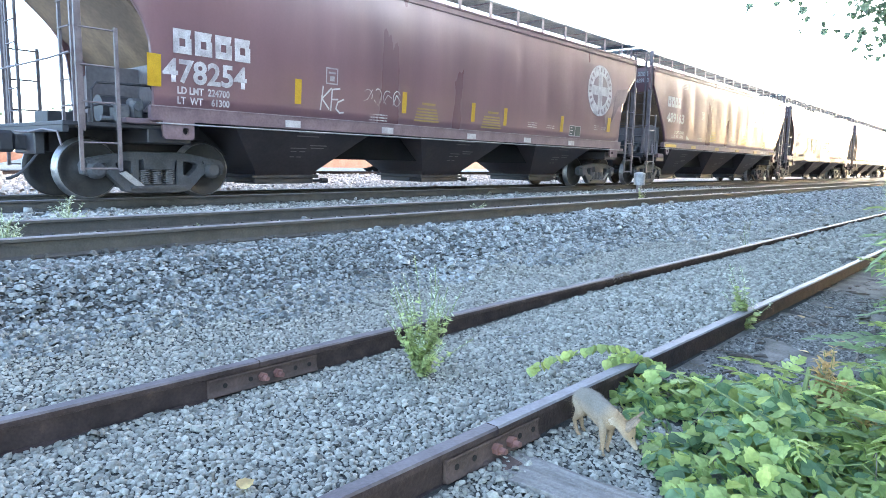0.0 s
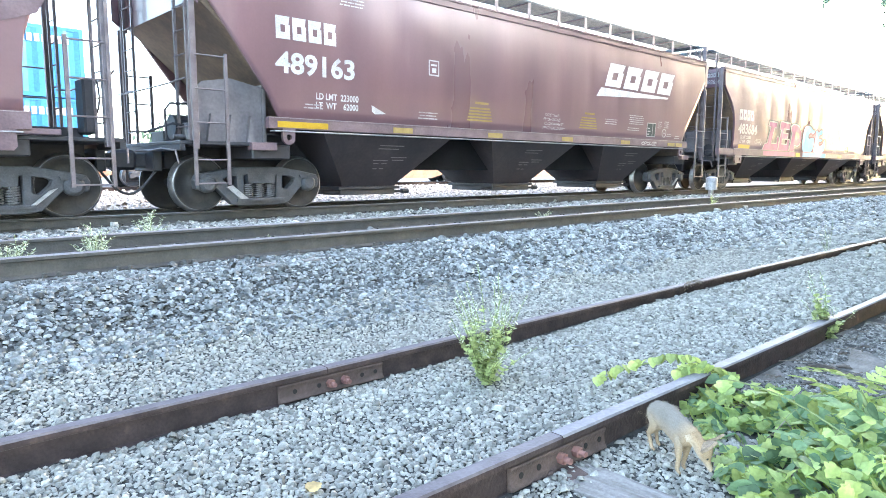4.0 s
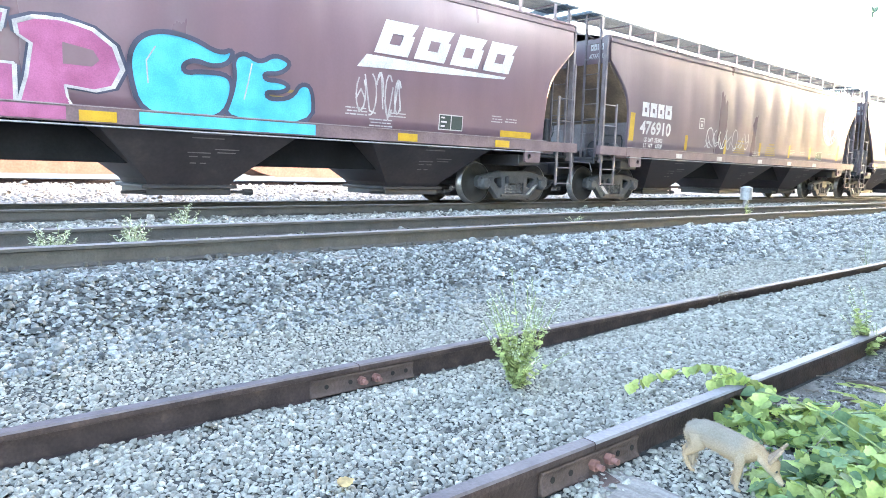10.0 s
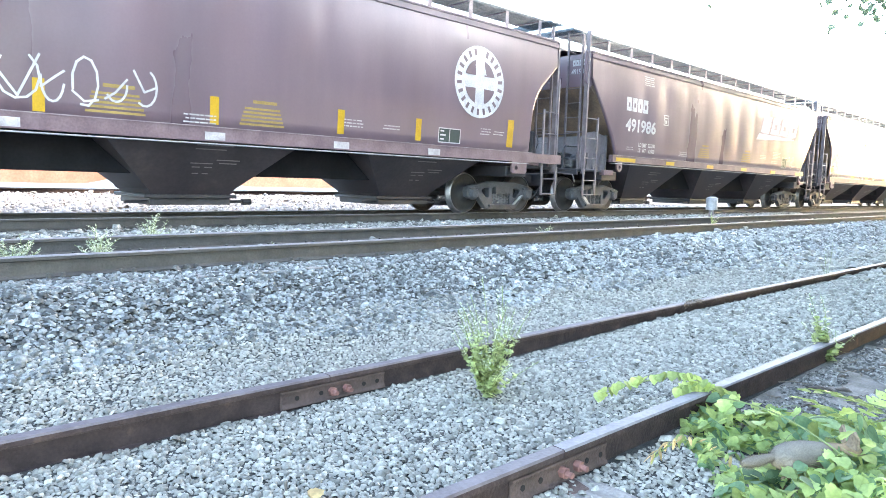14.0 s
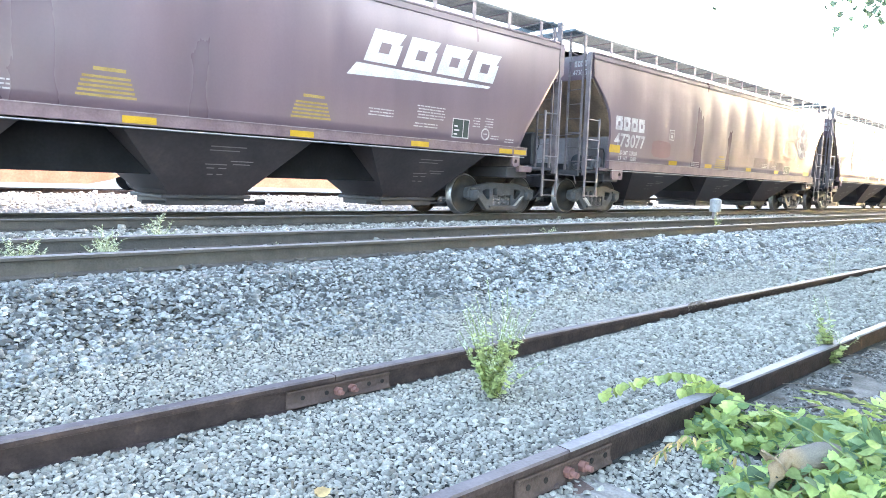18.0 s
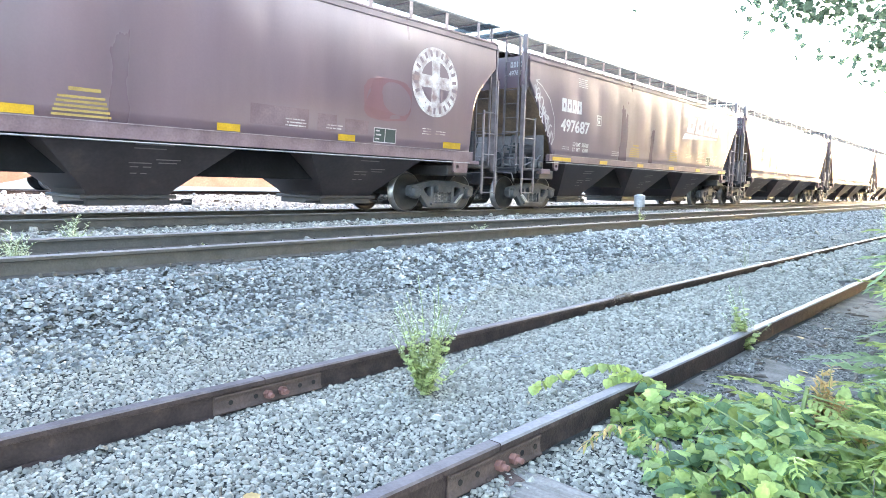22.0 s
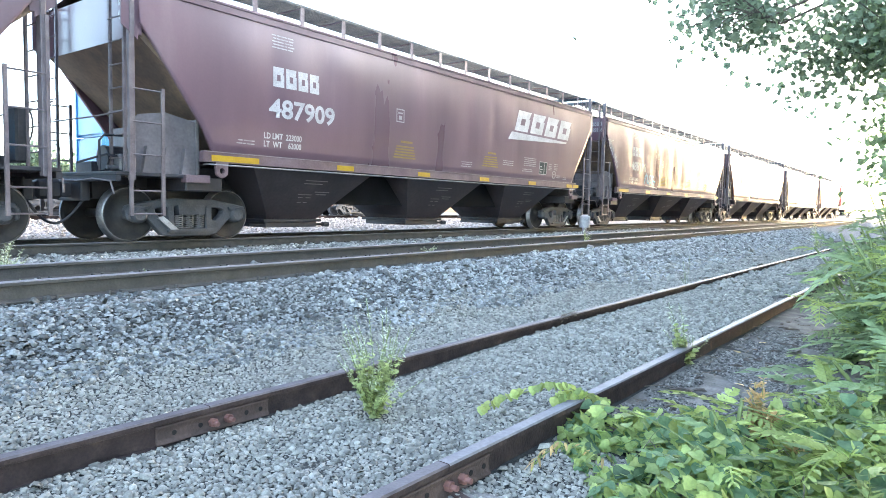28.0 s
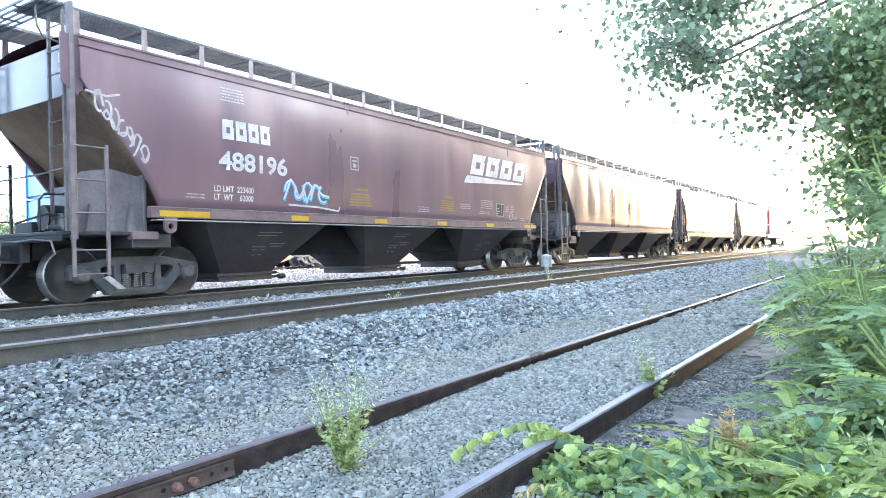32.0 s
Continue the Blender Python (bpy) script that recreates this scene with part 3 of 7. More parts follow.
def springs_mesh():
    bm = bmesh.new()
    for i in range(3):
        cx = -0.2 + 0.2 * i
        for k in range(7):
            z = 0.215 + 0.034 * k
            for j in range(10):
                a, b = j * math.tau / 10, (j + 1) * math.tau / 10
                tube(bm, (cx + 0.085 * math.cos(a), 0.085 * math.sin(a), z + 0.034 * j / 10), (cx + 0.085 * math.cos(b), 0.085 * math.sin(b), z + 0.034 * (j + 1) / 10), 0.012, 4, cap=False)
    return bm


AXLE = 0.93                       # half the truck's wheelbase


def hopper_car(kind, length, paint):
    """A three-bay covered hopper with all its parts, the leading end towards -x."""
    h = length / 2
    SILL_B, SILL_T = sills(kind)
    car = empty("hopper_car", "covered grain hopper car on the main track", "rail car", "cars of the grain train")
    for s in (-1, 1):
        part("side_sheet", side_sheet(kind, h, s), paint, car)
        bm = bmesh.new()                    # top chord
        for z0, z1, y in ((3.90, 3.99, 1.635), (3.99, 4.03, 1.60), (4.03, 4.07, 1.62)):
            box(bm, -h + 0.70, h - 0.70, min(s * y, s * 1.48), max(s * y, s * 1.48), z0 + 0.002, z1, 0)
        part("top_chord", bm, paint, car)
        bm = bmesh.new()                    # side sill
        b = 1.78 if kind == "angular" else 1.55
        prism(bm, [(-h + b, SILL_B), (-h + b, SILL_T + 0.03), (h - b, SILL_T + 0.03), (h - b, SILL_B)], min(s * 1.66, s * 1.54), max(s * 1.66, s * 1.54))
        part("side_sill", bm, M_SILL, car, "dusty pale strip of sill")
        bm = bmesh.new()                    # pale edge of the sill's foot and its upper ledge
        box(bm, -h + b + 0.1, h - b - 0.1, min(s * 1.675, s * 1.5), max(s * 1.675, s * 1.5), SILL_B - 0.045, SILL_B - 0.028)
        part("sill_flange", bm, M_LIGHTROD, car, "pale flange")
        bm = bmesh.new()
        box(bm, -h + b, h - b, min(s * 1.672, s * 1.58), max(s * 1.672, s * 1.58), SILL_T + 0.03, SILL_T + 0.044)
        part("sill_ledge", bm, M_BRACKET, car)
    bm = bmesh.new()                        # roof
    xs, pr = (-h + 0.70, h - 0.70), [(-1.5, 4.02), (-1.1, 4.12), (-0.5, 4.2), (0.5, 4.2), (1.1, 4.12), (1.5, 4.02)]
    a, b = [[bm.verts.new((x, y, z)) for y, z in pr] for x in xs]
    for k in range(5):
        bm.faces.new((a[k], b[k], b[k + 1], a[k + 1]))
    part("roof", bm, paint, car)
    bm = bmesh.new()                        # hatch trough
    box(bm, -h + 1.6, h - 1.6, -0.28, 0.28, 4.21, 4.36, 0, 0.03)
    part("hatch_cover", bm, paint, car)
    for s in (-1, 1):
        bm = bmesh.new()                    # running board: open grating on brackets
        y0, y1, z = (-1.2, -0.42, 4.57) if s < 0 else (0.42, 1.2, 4.57)
        for k in range(17):
            y = y0 + (y1 - y0) * k / 16
            box(bm, -h + 0.35, h - 0.35, y - 0.004, y + 0.004, z - 0.012, z + 0.035)
        n = int((length - 0.7) / 0.6)
        for k in range(n + 1):
            x = -h + 0.35 + (length - 0.7) * k / n
            box(bm, x - 0.006, x + 0.006, y0, y1, z + 0.004, z + 0.03)
        part("running_board", bm, M_GALV, car, "grey open-grating running board")
        n = 15
        for k in range(n):
            x = -h + 0.9 + (length - 1.8) * k / (n - 1)
            bm = bmesh.new()
            ye = y0 if s < 0 else y1
            prism(bm, [(x - 0.06, 4.04), (x + 0.06, 4.04), (x + 0.045, 4.61), (x - 0.045, 4.61)], min(ye, ye - s * 0.012), max(ye, ye - s * 0.012))
            box(bm, x - 0.02, x + 0.02, y0, y1, 4.54, 4.56)
            part("bracket", bm, M_BRACKET, car)
    for s in (-1, 1):                       # s: which end
        X = lambda u: s * (h - u)
        o = lambda q: q[::s]
        bm = bmesh.new()                    # end wall and end slope sheet
        zb = 3.22 if kind == "angular" else 3.42
        prism(bm, o([(X(0.72), zb), (X(0.78), zb), (X(0.78), 4.03), (X(0.72), 4.03)]), -1.58, 1.58)
        part("end_wall", bm, paint, car)
        bm = bmesh.new()
        prism(bm, o([(X(0.73), zb), (X(2.72), 1.47), (X(2.80), 1.53), (X(0.80), zb + 0.06)]), -1.55, 1.55)
        part("slope_sheet", bm, M_SLOPE, car, "tan underside of the end slope sheet, brightened for bounced light")
        bm = bmesh.new()                    # web plate across the car under the slope, with gussets
        prism(bm, o([(X(1.78), 1.13), (X(1.78), 2.06), (X(1.82), 2.06), (X(1.82), 1.13)]), -1.44, 1.44)
        for y in (-1.15, -0.7, -0.25, 0.25, 0.7, 1.15):
            prism(bm, o([(X(1.5), 1.13), (X(1.779), 1.13), (X(1.779), 1.52)]), y - 0.012, y + 0.012)
        bmesh.ops.recalc_face_normals(bm, faces=bm.faces[:])
        part("bolster_web", bm, M_PLATE, car)
        bm = bmesh.new()                    # running board across the end
        for k in range(5):
            x = X(0.22 + 0.11 * k)
            box(bm, x - 0.01, x + 0.01, -1.35, 1.35, 4.55, 4.585)
        for y in (-1.35, -0.7, 0, 0.7, 1.35):
            box(bm, min(X(0.22), X(0.66)), max(X(0.22), X(0.66)), y - 0.01, y + 0.01, 4.54, 4.57)
        part("crossover_board", bm, M_GALV, car)
        for y in (-1.12, 1.12):
            bm = bmesh.new()
            path_tube(bm, [(X(0.7), y, 4.02), (X(0.44), y, 4.06), (X(0.36), y, 4.2), (X(0.34), y, 4.45), (X(0.4), y, 4.6), (X(0.56), y, 4.62)], 0.018, 6)
            part("grab_rail", bm, M_ROD, car)
        bm = bmesh.new()                    # platform over the coupler
        box(bm, min(X(0.38), X(1.9)), max(X(0.38), X(1.9)), -1.52, 1.52, 1.07, 1.13, 0, 0.01)
        box(bm, min(X(0.38), X(0.46)), max(X(0.38), X(0.46)), -1.52, 1.52, 0.98, 1.07)
        part("end_platform", bm, M_UNDER, car)
        for w in (-1, 1):
            if w < 0 and s < 0:             # shear plate beside the leading truck
                bm = bmesh.new()
                if kind == "angular":
                    q = [(X(0.62), 1.13), (X(0.66), 1.9), (X(0.8), 2.04), (X(1.25), 2.12), (X(1.86), 2.0), (X(1.86), 1.13)]
                else:
                    q = [(X(1.0), 1.13), (X(1.0), 1.98), (X(1.9), 2.02), (X(1.9), 1.13)]
                ys = 1.40 if kind == "angular" else 0.75
                prism(bm, o(q), w * ys - 0.012, w * ys + 0.012)
                if kind == "angular":
                    for u in (0.82, 1.15, 1.48):
                        prism(bm, o([(X(u), 1.13), (X(u + 0.14), 1.13), (X(u + 0.07), 1.55)]), min(w * 1.42, w * 1.5), max(w * 1.42, w * 1.5), 0)
                bmesh.ops.recalc_face_normals(bm, faces=bm.faces[:])
                part("shear_plate", bm, M_PLATE, car, "plain grey bolster plate")
            bm = bmesh.new()                # jacking pad: a box or a hanging eye
            if kind != "rounded":
                box(bm, min(X(1.5), X(1.95)), max(X(1.5), X(1.95)), min(w * 1.44, w * 1.6), max(w * 1.44, w * 1.6), 1.0, 1.13, 0, 0.01)
                ring = [(X(2.14) + 0.12 * math.cos(k * math.tau / 14), 1.22 + 0.12 * math.sin(k * math.tau / 14)) for k in range(8, 14)] + [(X(2.14) + 0.12, SILL_B), (X(2.14) - 0.12, SILL_B)]
                hole = [(X(2.14) + 0.05 * math.cos(k * math.tau / 10), 1.22 + 0.05 * math.sin(k * math.tau / 10)) for k in range(10)]
                plate_with_holes(bm, ring, [hole], min(w * 1.60, w * 1.66), max(w * 1.60, w * 1.66))
            else:
                hole = [(X(2.08) + 0.055 * math.cos(k * math.tau / 10), 1.06 + 0.055 * math.sin(k * math.tau / 10)) for k in range(10)]
                q = [(X(1.72), SILL_B), (X(1.72), 0.98), (X(1.76), 0.93), (X(2.18), 0.93), (X(2.22), 0.97), (X(2.22), SILL_B)]
                plate_with_holes(bm, q, [hole], min(w * 1.60, w * 1.655), max(w * 1.60, w * 1.655))
                box(bm, min(X(1.2), X(2.1)), max(X(1.2), X(2.1)), min(w * 1.44, w * 1.59), max(w * 1.44, w * 1.59), 1.14, 1.22, 0, 0.01)
            part("jacking_pad", bm, M_SILL, car)
            bm = bmesh.new()                # corner post
            px = X(0.62)
            box(bm, px - 0.035, px + 0.035, min(w * 1.60, w * 1.50), max(w * 1.60, w * 1.48), 1.0, 4.54 if kind == "angular" else 4.05, 0, 0.008)
            part("corner_post", bm, M_ROD, car)
            bm = bmesh.new()                # side ladder
            for u, zt in ((0.58, 3.2), (1.10, 2.45)):
                box(bm, X(u) - 0.025, X(u) + 0.025, min(w * 1.62, w * 1.58), max(w * 1.62, w * 1.58), 0.45, zt)
            rungs = [0.48, 0.84, 1.40, 1.90, 2.40]
            tube(bm, (X(0.55), w * 1.60, rungs[0]), (X(1.13), w * 1.60, rungs[0]), 0.014, 5)
            ladder = part("side_ladder", bm, M_ROD, car)
            for z in rungs[1:]:
                bm = bmesh.new()
                tube(bm, (X(0.55), w * 1.60, z), (X(1.13) if z < 2.45 else X(0.75), w * 1.60, z), 0.014, 5)
                part("rung", bm, M_ROD, ladder)
            bm = bmesh.new()                # end ladder
            for y in (0.95, 1.38):
                box(bm, X(0.60) - 0.02, X(0.60) + 0.02, w * y - 0.025, w * y + 0.025, 1.05, 4.45)
            for k in range(9):
                tube(bm, (X(0.57), w * 0.95, 1.35 + 0.36 * k), (X(0.57), w * 1.38, 1.35 + 0.36 * k), 0.012, 5)
            part("end_ladder", bm, M_ROD, car)
        bm = bmesh.new()                    # handrail across the end
        path_tube(bm, [(X(0.5), -1.55, 2.05), (X(0.42), -1.0, 2.0), (X(0.42), 1.0, 2.0), (X(0.5), 1.55, 2.05)], 0.014, 5)
        part("handrail", bm, M_ROD, car)
        bm = bmesh.new()                    # coupler, draft gear, air hose
        box(bm, min(X(0.16), X(0.9)), max(X(0.16), X(0.9)), -0.11, 0.11, 0.72, 0.95, 0, 0.02)
        box(bm, min(X(-0.05), X(0.2)), max(X(-0.05), X(0.2)), -0.17, 0.14, 0.68, 1.0, 0, 0.05)
        box(bm, min(X(0.35), X(0.5)), max(X(0.35), X(0.5)), -0.45, 0.45, 0.66, 1.02, 0, 0.02)
        part("coupler", bm, M_UNDER, car)
        bm = bmesh.new()
        pts = [Vector((X(0.45 - 0.45 * k / 7), -0.36 + 0.05 * k / 7, 0.72 - 0.42 * math.sin(math.pi / 2 * k / 7))) for k in range(8)]
        path_tube(bm, pts, 0.022, 6)
        part("air_hose", bm, M_UNDER, car)
        bm = bmesh.new()                    # uncoupling lever: a bent rod from the corner to the coupler
        path_tube(bm, [(X(0.36), -1.5, 0.78), (X(0.34), -1.44, 0.98), (X(0.33), -0.9, 1.02), (X(0.32), -0.3, 0.98), (X(0.2), -0.12, 0.99)], 0.016, 5)
        part("uncoupling_lever", bm, M_ROD, car)
        if kind == "angular":
            for w in (-1, 1):
                bm = bmesh.new()            # upright plate between the corner post and the end wall
                prism(bm, o([(X(0.46), 3.34), (X(0.72), 3.14), (X(0.72), 4.05), (X(0.46), 4.05)]), min(w * 1.58, w * 1.55), max(w * 1.58, w * 1.55))
                bmesh.ops.recalc_face_normals(bm, faces=bm.faces[:])
                part("end_plate", bm, paint, car)
        bm = bmesh.new()                    # truck bolster under the body
        box(bm, X(1.9) - 0.17, X(1.9) + 0.17, -0.95, 0.95, 0.42, 0.66, 0, 0.02)
        box(bm, X(1.9) - 0.35, X(1.9) + 0.35, -1.5, 1.5, 0.86, 1.1, 0, 0.02)
        tube(bm, (X(1.9), 0, 0.6), (X(1.9), 0, 0.9), 0.2, 14)
        part("bolster", bm, M_UNDER, car)
        for w in (-1, 1):
            f = part("side_frame", side_frame(1), M_STEEL, car, "dusty grey cast truck side frame")
            f.matrix_basis = pose(X(1.9), w * 1.0, 0)
            g = part("spring_nest", springs_mesh(), M_SPRING, f)
            bm = bmesh.new()
            a0 = -0.62 if s < 0 else 0.62
            prism(bm, [(a0, 0.40), (a0 + 0.10, 0.43), (a0 * 0.55 + 0.10, 0.20), (a0 * 0.55, 0.17)], w * 0.10 - 0.02, w * 0.10 + 0.02)
            bmesh.ops.recalc_face_normals(bm, faces=bm.faces[:])
            part("brake_strut", bm, M_LIGHTROD, f, "pale dusty brake strut")
            for a in (-AXLE, AXLE):
                bm = bmesh.new()
                lathe_y(bm, [(0.13, w * -0.10), (0.145, w * -0.02), (0.145, w * 0.09), (0.11, w * 0.12), (0.09, w * 0.14)], 16, 0, a, 0.457)
                bmesh.ops.recalc_face_normals(bm, faces=bm.faces[:])
                part("bearing", bm, M_STEEL, f)
        for a in (-AXLE, AXLE):
            ws = part("wheelset", wheelset_mesh(), (M_WHEEL, M_TREAD), car, "dark steel wheels with a bright worn tread")
            ws.matrix_basis = pose(X(1.9) + a, 0, 0.457)
    bm = bmesh.new()                        # centre sill
    box(bm, -h + 0.6, h - 0.6, -0.28, 0.28, 0.70, 1.32, 0, 0.01)
    part("centre_sill", bm, M_UNDER, car)
    wid = (length - 4.6) / 3
    for i in (-1, 0, 1):                    # hopper bays: pyramids down to the outlet gates
        bm = bmesh.new()
        cx = i * wid
        b0, b1 = cx - 0.72, cx + 0.72
        rows = [[bm.verts.new(p) for p in ((cx - hw, -hy, z), (cx + hw, -hy, z), (cx + hw, hy, z), (cx - hw, hy, z))]
                for hw, hy, z in ((1.62, 1.55, SILL_T - 0.1), (0.70, 0.76, 0.44), (0.66, 0.70, 0.36))]
        bm.faces.new(rows[0])
        bm.faces.new(rows[-1][::-1])
        for a, b in zip(rows[:-1], rows[1:]):
            for k in range(4):
                bm.faces.new((a[k], b[k], b[(k + 1) % 4], a[(k + 1) % 4]))
        bmesh.ops.recalc_face_normals(bm, faces=bm.faces[:])
        part("hopper_bay", bm, M_BAY, car)
        if i < 1:                           # saddle sheet between two bays, near-black as the shade of the recess
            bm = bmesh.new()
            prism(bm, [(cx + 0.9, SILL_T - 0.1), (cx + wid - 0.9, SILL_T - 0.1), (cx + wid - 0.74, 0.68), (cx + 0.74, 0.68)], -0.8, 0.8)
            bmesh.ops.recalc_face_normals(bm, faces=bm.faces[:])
            part("saddle", bm, M_RECESS, car)
        bm = bmesh.new()
        box(bm, b0 - 0.04, b1 + 0.04, -0.76, 0.76, 0.30, 0.36, 0, 0.01)
        box(bm, b0 + 0.05, b1 - 0.05, -0.70, 0.70, 0.19, 0.30, 0, 0.01)
        tube(bm, (b0 - 0.3, -0.62, 0.24), (b1 + 0.3, -0.62, 0.24), 0.03, 6)
        tube(bm, (b1 + 0.2, -0.62, 0.24), (b1 + 0.36, -0.62, 0.24), 0.055, 8)
        part("outlet_gate", bm, M_UNDER, car)
    x = -h + (1.25 if kind != "angular" else 0.75)      # brake gear on the leading platform
    y = -1.25 if kind != "angular" else -1.0
    bm = bmesh.new()
    tube(bm, (x - 0.2, y + 0.25, 1.36), (x + 0.3, y + 0.25, 1.36), 0.2, 14)
    part("air_reservoir", bm, M_UNDER, car)
    bm = bmesh.new()
    box(bm, x - 0.12, x + 0.1, y - 0.16, y + 0.06, 1.14, 1.42, 0, 0.03)
    tube(bm, (x - 0.01, y - 0.2, 1.3), (x - 0.01, y + 0.1, 1.3), 0.09, 10)
    box(bm, x + 0.12, x + 0.32, y - 0.14, y + 0.06, 1.2, 1.52, 0, 0.04)
    tube(bm, (x + 0.22, y - 0.18, 1.4), (x + 0.22, y, 1.4), 0.07, 10)
    tube(bm, (x - 0.3, y - 0.1, 1.2), (x + 0.42, y - 0.1, 1.2), 0.035, 8)
    # lighter steel here puts the light on the valve into its colour
    part("brake_valve", bm, M_SPRING, car, "grey brake valve, coloured lighter for the light on it")
    bm = bmesh.new()
    path_tube(bm, [(x - 0.42, y - 0.12, 1.14), (x - 0.42, y - 0.12, 1.6), (x - 0.34, y - 0.12, 1.7), (x + 0.42, y - 0.12, 1.72), (x + 0.48, y - 0.12, 1.62), (x + 0.48, y - 0.12, 1.14)], 0.02, 5)
    path_tube(bm, [(x - 0.7, y, 1.25), (x - 0.3, y - 0.08, 1.4), (x + 0.5, y - 0.05, 1.3)], 0.018, 5)
    part("brake_pipe", bm, M_UNDER, car)
    bm = bmesh.new()                        # brake wheel on the trailing end
    x = h - 0.55
    for k in range(18):
        a, b = k * math.tau / 18, (k + 1) * math.tau / 18
        tube(bm, (x, -0.75 + 0.26 * math.cos(a), 1.75 + 0.26 * math.sin(a)), (x, -0.75 + 0.26 * math.cos(b), 1.75 + 0.26 * math.sin(b)), 0.014, 5, cap=False)
    for k in range(3):
        tube(bm, (x, -0.75, 1.75), (x, -0.75 + 0.26 * math.cos(k * 2.1), 1.75 + 0.26 * math.sin(k * 2.1)), 0.01, 4)
    box(bm, x + -0.2, x - 0.04, -0.95, -0.55, 1.2, 2.0, 0, 0.03)
    part("brake_wheel", bm, M_UNDER, car)
    return car


SKIN = {}                          # what each car's side sheet is like


def skin(car, x, z):
    """How far the near side sheet stands out at a place on it."""
    return bulge(z) + (dent(*SKIN[car.name], x, z) if car.name in SKIN else 0.0)


def lettering(name, txt, x, z, width, height, mat, car, lift=0.004, shear=0.0):
    """Painted characters from the built-in font, fitted into a width and height on the near side sheet."""
    cu = bpy.data.curves.new("letters", "FONT")
    cu.body = txt
    cu.offset = 0.028
    cu.resolution_u = 3
    tmp = bpy.data.objects.new("letters", cu)
    me = bpy.data.meshes.new_from_object(tmp)
    bpy.data.objects.remove(tmp)
    co = np.empty(len(me.vertices) * 3)
    me.vertices.foreach_get("co", co)
    co = co.reshape(-1, 3)
    lo, hi = co.min(0), co.max(0)
    k = (co - lo) / np.maximum(hi - lo, 1e-6)
    zz = z + k[:, 1] * height
    xx = x + k[:, 0] * width + shear * (zz - z)
    yy = np.array([-skin(car, u, v) - lift for u, v in zip(xx, zz)])
    me.vertices.foreach_set("co", np.stack([xx, yy, zz], 1).reshape(-1))
    me.materials.clear()
    me.materials.append(mat)
    me.update()
    ob = new(name, me)
    ob.parent = car
    return ob


def patches(name, quads, mat, car, lift=0.0045, label="", flat=None):
    """Flat painted areas given as outlines in x and z on the near side sheet."""
    bm = bmesh.new()
    for q in quads:
        bm.faces.new([bm.verts.new(((x, -(flat or skin(car, x, z)) - lift, z))) for x, z in q])
    return part(name, bm, mat, car, label)


def bar(x, z, w, h, lean=0.0):
    return [(x, z), (x + w, z), (x + w + lean, z + h), (x + lean, z + h)]


def strokes(name, lines, mat, car, width=0.035, lift=0.007, flat=None):
    """Hand-drawn spray lines as ribbons."""
    qs = []
    for ln in lines:
        for (a, b), (c, d) in zip(ln[:-1], ln[1:]):
            k = math.hypot(c - a, d - b) or 1
            nx, nz = -(d - b) / k * width / 2, (c - a) / k * width / 2
            ex, ez = (c - a) / k * width * 0.3, (d - b) / k * width * 0.3
            qs.append([(a + nx - ex, b + nz - ez), (a - nx - ex, b - nz - ez), (c - nx + ex, d - nz + ez), (c + nx + ex, d + nz + ez)])
    return patches(name, qs, mat, car, lift, "", flat)


def scribble(x, z, w, h, n, seed, slope=0.0):
    """An unreadable tag: a run of loops, hooks and jags."""
    rs = random.Random(seed)
    out = []
    for i in range(n):
        cx, cz = x + w * (i + 0.5) / n, z + h * 0.5 + slope * (i + 0.5) / n
        rx, rz = w / n * rs.uniform(0.35, 0.65), h * rs.uniform(0.3, 0.55)
        a0, sweep = rs.uniform(0, 6.3), rs.uniform(2.5, 5.5) * rs.choice((-1, 1))
        out.append([(cx + rx * math.cos(a0 + sweep * k / 9), cz + rz * math.sin(a0 + sweep * k / 9)) for k in range(10)])
        out.append([(cx - rx, cz + rz * rs.uniform(-1, 1)), (cx + rx * rs.uniform(-0.3, 0.3), cz + rz * rs.uniform(-1.2, 1.2)), (cx + rx, cz + rz * rs.uniform(-1, 1))])
    return out


def seal(car, x, z, r, mat):
    """Round railway emblem as plain shapes: a pale disc with a cross in a ring."""
    ring = lambda rr, n=40: [(x + rr * math.cos(k * math.tau / n), z + rr * math.sin(k * math.tau / n)) for k in range(n)]
    patches("emblem", [ring(r)], mat, car, 0.010, "round pale emblem")
    dark = M_BROWN2
    qs = []
    for q in range(4):
        a0 = math.pi / 2 * q + 0.30
        a1 = math.pi / 2 * (q + 1) - 0.30
        arc = [(x + 0.62 * r * math.cos(a0 + (a1 - a0) * k / 8), z + 0.62 * r * math.sin(a0 + (a1 - a0) * k / 8)) for k in range(9)]
        c = (x + 0.24 * r * math.cos((a0 + a1) / 2), z + 0.24 * r * math.sin((a0 + a1) / 2))
        qs.append([c] + arc)
    for k in range(22):
        a = k * math.tau / 22 + 0.1
        p = lambda rr, da: (x + rr * r * math.cos(a + da), z + rr * r * math.sin(a + da))
        qs.append([p(0.74, -0.06), p(0.92, -0.05), p(0.92, 0.05), p(0.74, 0.06)])
    for q in qs:
        patches("emblem_field" if len(q) > 4 else "emblem_tick", [q], dark, car, 0.014)


